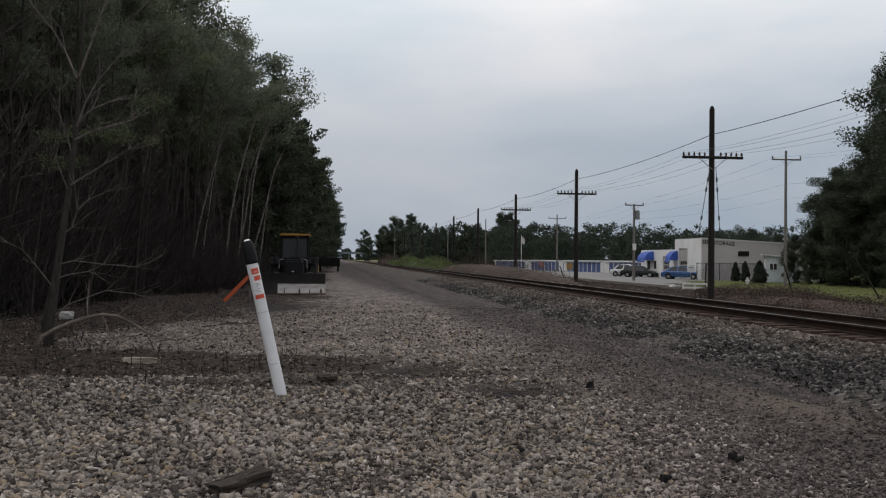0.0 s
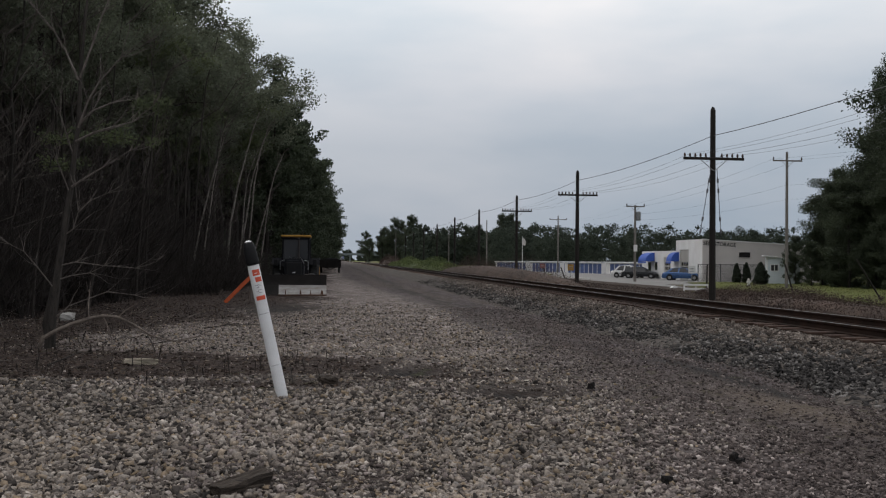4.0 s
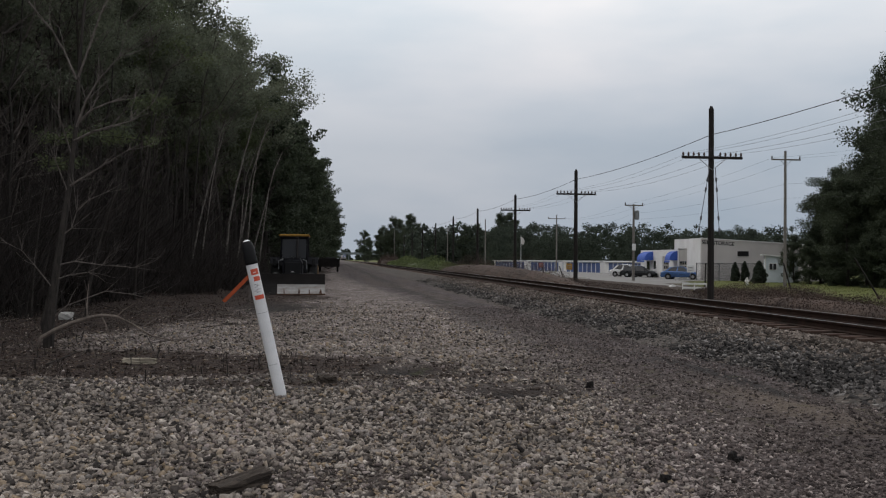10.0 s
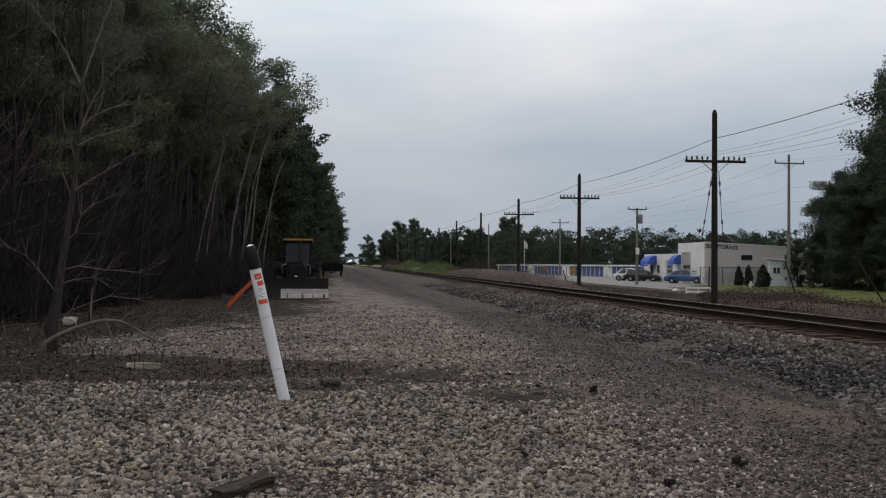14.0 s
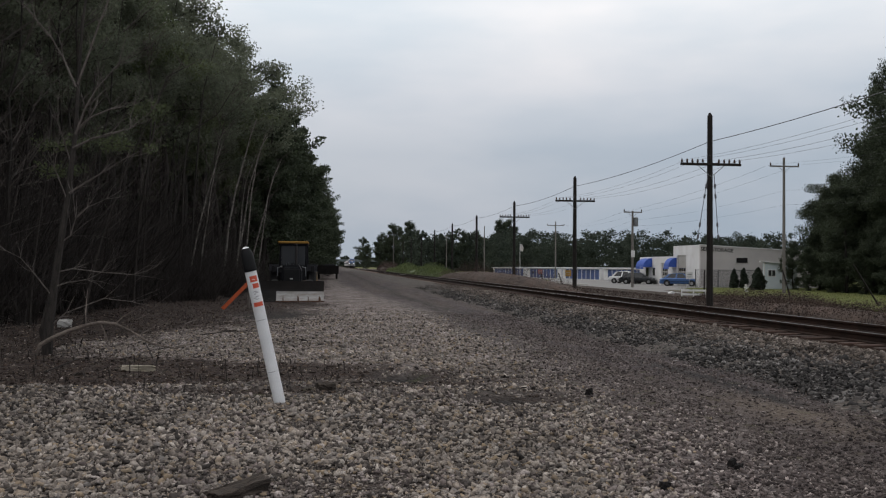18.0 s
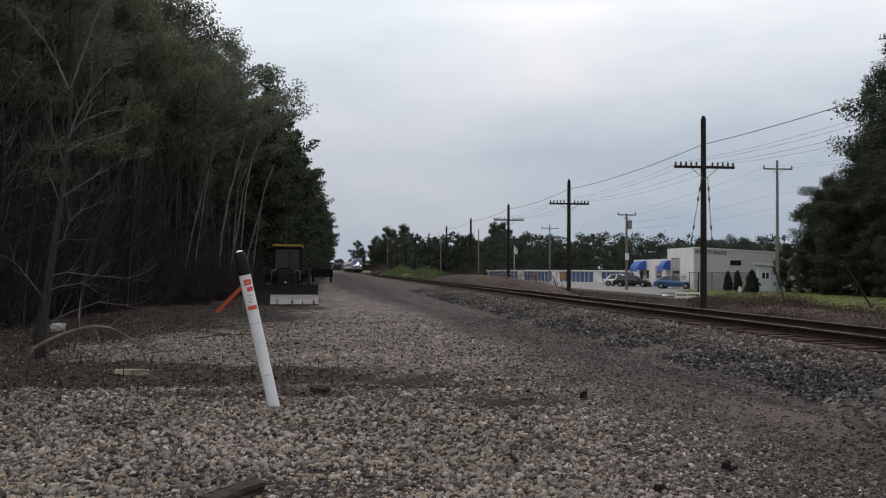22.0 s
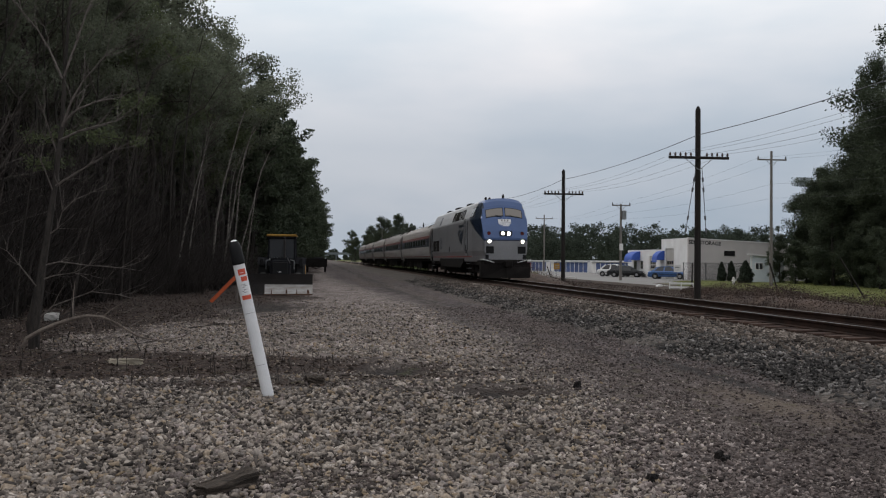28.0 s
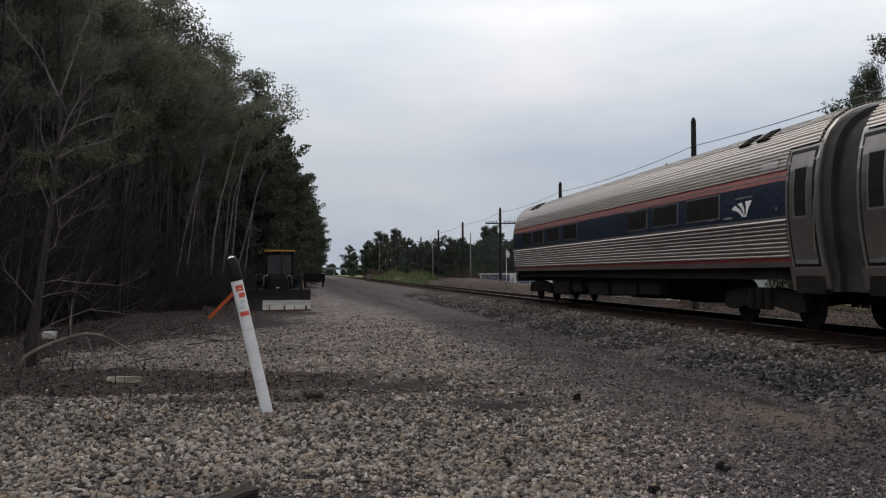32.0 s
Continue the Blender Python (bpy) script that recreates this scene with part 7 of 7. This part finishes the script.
conifer(41.4, 86.0, 2.15, .72, "dark green cone-shaped evergreen shrub on the lawn")
conifer(42.55, 94.0, 2.0, .46, "slender dark evergreen shrub at the fence")
conifer(43.45, 93.6, 2.1, .42, "slender dark evergreen shrub at the fence")

tall = copy_thing(kinds2[0], pose(51.2, 80.5, gz(51.2, 80.5), 0, 0, 200))
tall.scale = (.72, .72, 1.4)
tall["group"] = "trees beside the lawn"

# far trees
for i, (x, y, k, s) in enumerate(((22, 640, 0, 1.0), (29, 520, 2, .95), (33.5, 500, 0, 1.15), (40, 470, 2, 1.15), (45, 478, 0, .95), (34, 430, 3, .55), (50, 420, 1, .8), (30, 560, 1, .7), (36, 505, 0, 1.1), (41, 490, 1, 1.1), (27, 515, 1, .9), (58, 400, 0, .8), (74, 400, 0, 1.05), (78, 405, 1, 1.15), (64, 410, 1, .9), (23, 600, 1, .8), (33, 512, 1, .95))):
    ob = copy_thing(kinds2[k % 2], pose(x, y, -.5, 0, 0, 40 * i))
    s = s * (1.42 if k % 2 == 0 else 1.65)
    ob.scale = (s * .9, s * .9, s)
    ob["label"], ob["group"] = "distant leafy tree beyond the line", "distant trees"
rng = np.random.default_rng(12)
cs, us, ws = [], [], []
for i in range(640):
    near = i < 420
    mid = 420 <= i < 520
    y = rng.uniform(235, 400) if near else rng.uniform(380, 540) if mid else rng.uniform(1270, 1420)
    x = rng.uniform(.17, .78) * y if near else rng.uniform(.085, .20) * y if mid else (14 + rng.uniform(.0, .10) * y if i % 2 else -6 - rng.uniform(.0, .03) * y)
    h = rng.uniform(10.0, 16.0) * y / 300 if near else rng.uniform(11, 21) if mid else rng.uniform(12, 20)
    q = 620 if near else 330 if mid else 90
    k = 14
    cz = rng.uniform(0, 1, k) ** 1.25 * .93 + .03
    cr_ = h * rng.uniform(.12, .26) * (1.1 - cz ** 2)
    ca = rng.uniform(0, 6.28, k)
    cc = np.stack([x + cr_ * np.cos(ca), y + cr_ * np.sin(ca), -1 + cz * h * .93], 1)
    pick = rng.integers(0, k, q)
    cs.append(cc[pick] + rng.normal(0, 1, (q, 3)) * h * np.array([.055, .055, .034]))
    t = random_turns(q, rng)
    s = rng.uniform(.12, .30, (q, 1)) * (1.0 if near else 1.4) * y / 280
    us.append(t[:, :, 0] * s), ws.append(t[:, :, 1] * s * .7)
tagged(new("far_woods", quads_mesh("far_woods", np.concatenate(cs), np.concatenate(us), np.concatenate(ws), NEEDLE, .3)), "distant dark line of mixed woods", "woods", kind="stuff")


# green and brown mounds beside the line
def mound(name, x, y, lx, ly, h, material, label, seed, n=5000, size=.12):
    g = np.random.default_rng(seed)
    u = g.uniform(-1, 1, (n, 2))
    keep = (u ** 2).sum(1) < 1
    u = u[keep]
    top = (1 - (u ** 2).sum(1)) ** .6 * (1 + .25 * np.sin(u[:, 1] * 9) + .2 * np.sin(u[:, 1] * 23 + u[:, 0] * 5))
    c = np.stack([u[:, 0] * lx, u[:, 1] * ly, top * h * g.uniform(.35, 1.05, len(u))], 1)
    t_ = random_turns(len(u), g)
    s_ = g.uniform(.6, 1.4, (len(u), 1)) * size
    core = Build()
    k1, k2 = 12, 30
    for i in range(k2 + 1):
        for j in range(k1 + 1):
            a, b2 = -1 + 2 * j / k1, -1 + 2 * i / k2
            r2 = min(1, a * a + b2 * b2)
            core.v.append((a * lx, b2 * ly, (1 - r2) ** .6 * h * .72 - .15))
    core.f = [(i * (k1 + 1) + j, i * (k1 + 1) + j + 1, (i + 1) * (k1 + 1) + j + 1, (i + 1) * (k1 + 1) + j) for i in range(k2) for j in range(k1)]
    mo = thing(name, x, y, gz(x, y), label, "bushes")
    part("core", core, material, mo)
    lv = new("foliage", quads_mesh("foliage", c, t_[:, :, 0] * s_, t_[:, :, 1] * s_ * .5, material, .2))
    lv.parent = mo
    return mo


mound("green_bushes", 15.8, 182, 1.9, 82, 1.9, BUSHLEAF, "bright green overgrown bushes beside the track", 3, 36000, .07)
mound("earth_mound", 15.5, 94, 1.8, 40, 1.95, WEED, "brown weedy earth mound beside the track", 4, 40000, .022)
mound("weedy_bank", 18.6, 34, 1.3, 11, .62, WEED, "dark brown dead weeds on a low bank beside the track", 6, 26000, .02)
mound("weedy_bank", 21.5, 44.5, 1.6, 8, .6, WEED, "dark brown dead weeds on a low bank beside the track", 7, 18000, .02)
mound("earth_mound", 17.5, 290, 2.5, 50, 2.6, WEED, "brown weedy earth mound beside the track", 5, 12000, .09)

# ---------------------------------------------------------------- ground cover
def blades(name, n, xr, yr, hgt, width, material, label, seed, test=None, base=0.0):
    g = np.random.default_rng(seed)
    x = g.uniform(*xr, n)
    y = yr[0] + (yr[1] - yr[0]) * g.uniform(0, 1, n) ** 1.5
    if test is not None:
        k_ = test(x, y, g)
        x, y = x[k_], y[k_]
    n = len(x)
    h = g.uniform(.4, 1.2, n) * hgt * (0.6 + .6 * (np.sin(x * 1.3 + y * .7) * .5 + .5))
    z = ground_z(x, y) + base
    a = g.uniform(0, 6.28, n)
    w = np.stack([g.normal(0, .25, n) * h, g.normal(0, .25, n) * h, h], 1) * .5
    u = np.stack([np.cos(a), np.sin(a), np.zeros(n)], 1) * width * g.uniform(.6, 1.4, (n, 1))
    return tagged(new(name, quads_mesh(name, np.stack([x, y, z], 1) + w, u, w, material)), label, "vegetation", kind="stuff")


blades("trackside_weeds", 62000, (13.6, 21.8), (14, 150), .065, .006, WEED, "dry brown weeds along the track", 2)
blades("weed_tufts", 6500, (14.2, 21.5), (18, 90), .16, .006, BRUSH, "dark brown weed stalks along the track", 3, lambda x, y, g: np.sin(x * 2.1 + 1) * np.sin(y * .9) > .2)
blades("lawn_grass", 30000, (22, 48), (36, 100), .035, .02, GRASS, "mown green lawn grass", 4, lambda x, y, g: (x > 24.5 + (y - 58) * .32) | (y < 57))
blades("dead_stalks", 420, (-6.5, .4), (11.0, 18.5), .22, .007, BRUSH, "thin dead stalks standing in litter", 5, lambda x, y, g: (soil_amount(x, y) > .3) & (np.sin(x * 3) * np.sin(y * 4) > -.2))
blades("leaf_litter_stems", 1500, (-12, -2.0), (17, 45), .10, .007, BRUSH, "dry stems over leaf litter", 6, lambda x, y, g: soil_amount(x, y) > .5)
g = np.random.default_rng(9)
n = 26000
x, y = g.uniform(-13, 3, n), 10.5 + 35 * g.uniform(0, 1, n) ** 1.6
keep = (soil_amount(x, y) > g.uniform(.1, .9, n)) & (dark_streak(x, y) < .25)
x, y = x[keep], y[keep]
n = len(x)
t = random_turns(n, g)
t[:, 2, :2] *= .35
s = g.uniform(.012, .035, (n, 1))
tagged(new("leaf_litter", quads_mesh("leaf_litter", np.stack([x, y, ground_z(x, y) + .015], 1), t[:, :, 0] * s, t[:, :, 1] * s * .7, DRYLEAF, .2)), "dry brown leaf litter on soil", "leaf litter", kind="stuff")

# ---------------------------------------------------------------- pieces: stones and ties
CUBE_V = np.array([(x, y, z) for z in (-1, 1) for y in (-1, 1) for x in (-1, 1)], float) * .72
CUBE_F = [(0, 2, 3, 1), (4, 5, 7, 6), (0, 1, 5, 4), (2, 6, 7, 3), (0, 4, 6, 2), (1, 3, 7, 5)]


def stones(name, x, y, z, size, material, label, seed):
    """Angular broken stones: jittered hexahedra of several shapes, joined."""
    g_ = np.random.default_rng(seed)
    n_ = len(x)
    jit = CUBE_V[None] + g_.normal(0, .27, (n_, 8, 3))
    sz = size[:, None] * np.stack([g_.uniform(.85, 1.6, n_), g_.uniform(.65, 1.1, n_), g_.uniform(.34, .72, n_)], 1)
    turns = random_turns(n_, g_)
    v = np.einsum("nij,nkj->nki", turns, jit * sz[:, None, :]) * np.array([1.12, 1.12, .92]) + np.stack([x, y, z], 1)[:, None, :]
    f = (np.array(CUBE_F, dtype=np.int32)[None] + (np.arange(n_, dtype=np.int32) * 8)[:, None, None]).reshape(-1)
    me = bpy.data.meshes.new(name)
    me.vertices.add(n_ * 8)
    me.vertices.foreach_set("co", v.ravel())
    me.loops.add(len(f))
    me.loops.foreach_set("vertex_index", f)
    me.polygons.add(n_ * 6)
    me.polygons.foreach_set("loop_start", np.arange(0, len(f), 4, dtype=np.int32))
    me.materials.append(material)
    me.update(calc_edges=True)
    return tagged(new(name, me), label, "gravel", kind="stuff")


g = np.random.default_rng(17)
n = 128000
y = 5.6 + 34 * g.uniform(0, 1, n) ** 2.1
x = g.uniform(-.56, .56, n) * y + .12 * y
road = road_amount(x, y)
dens = (1 - .85 * soil_amount(x, y)) * (1 - .9 * road) * (1 - dark_streak(x, y))
keep = (g.uniform(0, 1, n) < dens * (1 - smooth01(24, 40, y))) & (x < 6.0)
x, y, road = x[keep], y[keep], road[keep]
size = np.minimum(np.exp(g.normal(0, .36, len(x))) * .0172, .034) * (1 - .5 * road) * (1 - .45 * soil_amount(x, y)) 
dirty = g.uniform(0, 1, len(x)) < np.clip(road * 1.15 + .55 * soil_amount(x, y) + .02 + .2 * ripple(x * .9, y * .5) - .35 * smooth01(12.5, 15, y), 0, 1)
for pick, rock, words, seed in ((~dirty, STONE, "loose pale grey crushed stone gravel", 18), (dirty, DIRTYSTONE, "brown dirt-stained gravel stones beside the track road", 20)):
    stones("gravel_stones", x[pick], y[pick], ground_z(x[pick], y[pick]) + size[pick] * np.random.default_rng(seed).uniform(.1, .6, pick.sum()), size[pick], rock, words, seed)
n = 50000
y = 8.5 + 66 * g.uniform(0, 1, n) ** 1.9
x = 5.85 + 2.87 * g.uniform(0, 1, n) ** .8
keep = (g.uniform(0, 1, n) > smooth01(45, 75, y)) & (x > 6.05 + .14 * ripple(y * .6, y * .35) + g.normal(0, .17, n))
x, y = x[keep], y[keep]
size = np.exp(g.normal(0, .3, len(x))) * .0225
top = x + g.normal(0, .35, len(x)) > np.interp(y, [8, 14, 30], [7.9, 7.6, 7.2])
for pick, rock, words, seed in ((~top, BALLAST_STONE, "loose dark angular ballast stone", 19), (top, SHOULDER_STONE, "rust-stained brown ballast stone beside the ties", 21)):
    stones("ballast_stones", x[pick], y[pick], np.interp(x[pick], [p[0] for p in BED], [p[1] for p in BED]) + size[pick] * .3, size[pick], rock, words, seed)

n = 72000
y = 5.8 + 26 * g.uniform(0, 1, n) ** 1.8
x = 1.6 + 4.9 * g.uniform(0, 1, n)
keep = (g.uniform(0, 1, n) < road_amount(x, y) * (.75 + .25 * ripple(x, y * .4)) * (1 - .85 * tan_patch(x, y)) * (1 - .8 * dark_streak(x, y))) & (x < .66 * y)
x, y = x[keep], y[keep]
size = np.minimum(np.exp(g.normal(0, .5, len(x))) * .0092, .024)
stones("road_pebbles", x, y, ground_z(x, y) + size * .2, size, PEBBLE, "scattered brown pebbles pressed in the dirt track", 23)

n = 15000
y = 10 + 22 * g.uniform(0, 1, n) ** 1.8
x = g.uniform(-12, 3.4, n)
keep = (g.uniform(0, 1, n) < soil_amount(x, y)) & (x > -.6 * y) & (dark_streak(x, y) < .25)
x, y = x[keep], y[keep]
size = np.minimum(np.exp(g.normal(0, .5, len(x))) * .013, .04)
stones("soil_clods", x, y, ground_z(x, y) + size * .2, size, CLOD, "rough brown clods and dirt on bare soil", 29)

tie_b = Build().box(-1.3, 1.3, -.115, .115, -.18, 0, .012)
tie_me = tie_b.mesh("tie", TIE)
rz_ = random.Random(3)
i = 0
y = 9.0
while i < 300:
    o = new("tie", tie_me)
    o.parent = track
    o.matrix_basis = pose(rz_.uniform(-.06, .06), y, -.162 + rz_.uniform(-.012, .006), 0, 0, rz_.uniform(-1.2, 1.2))
    y += .56
    i += 1
motions()
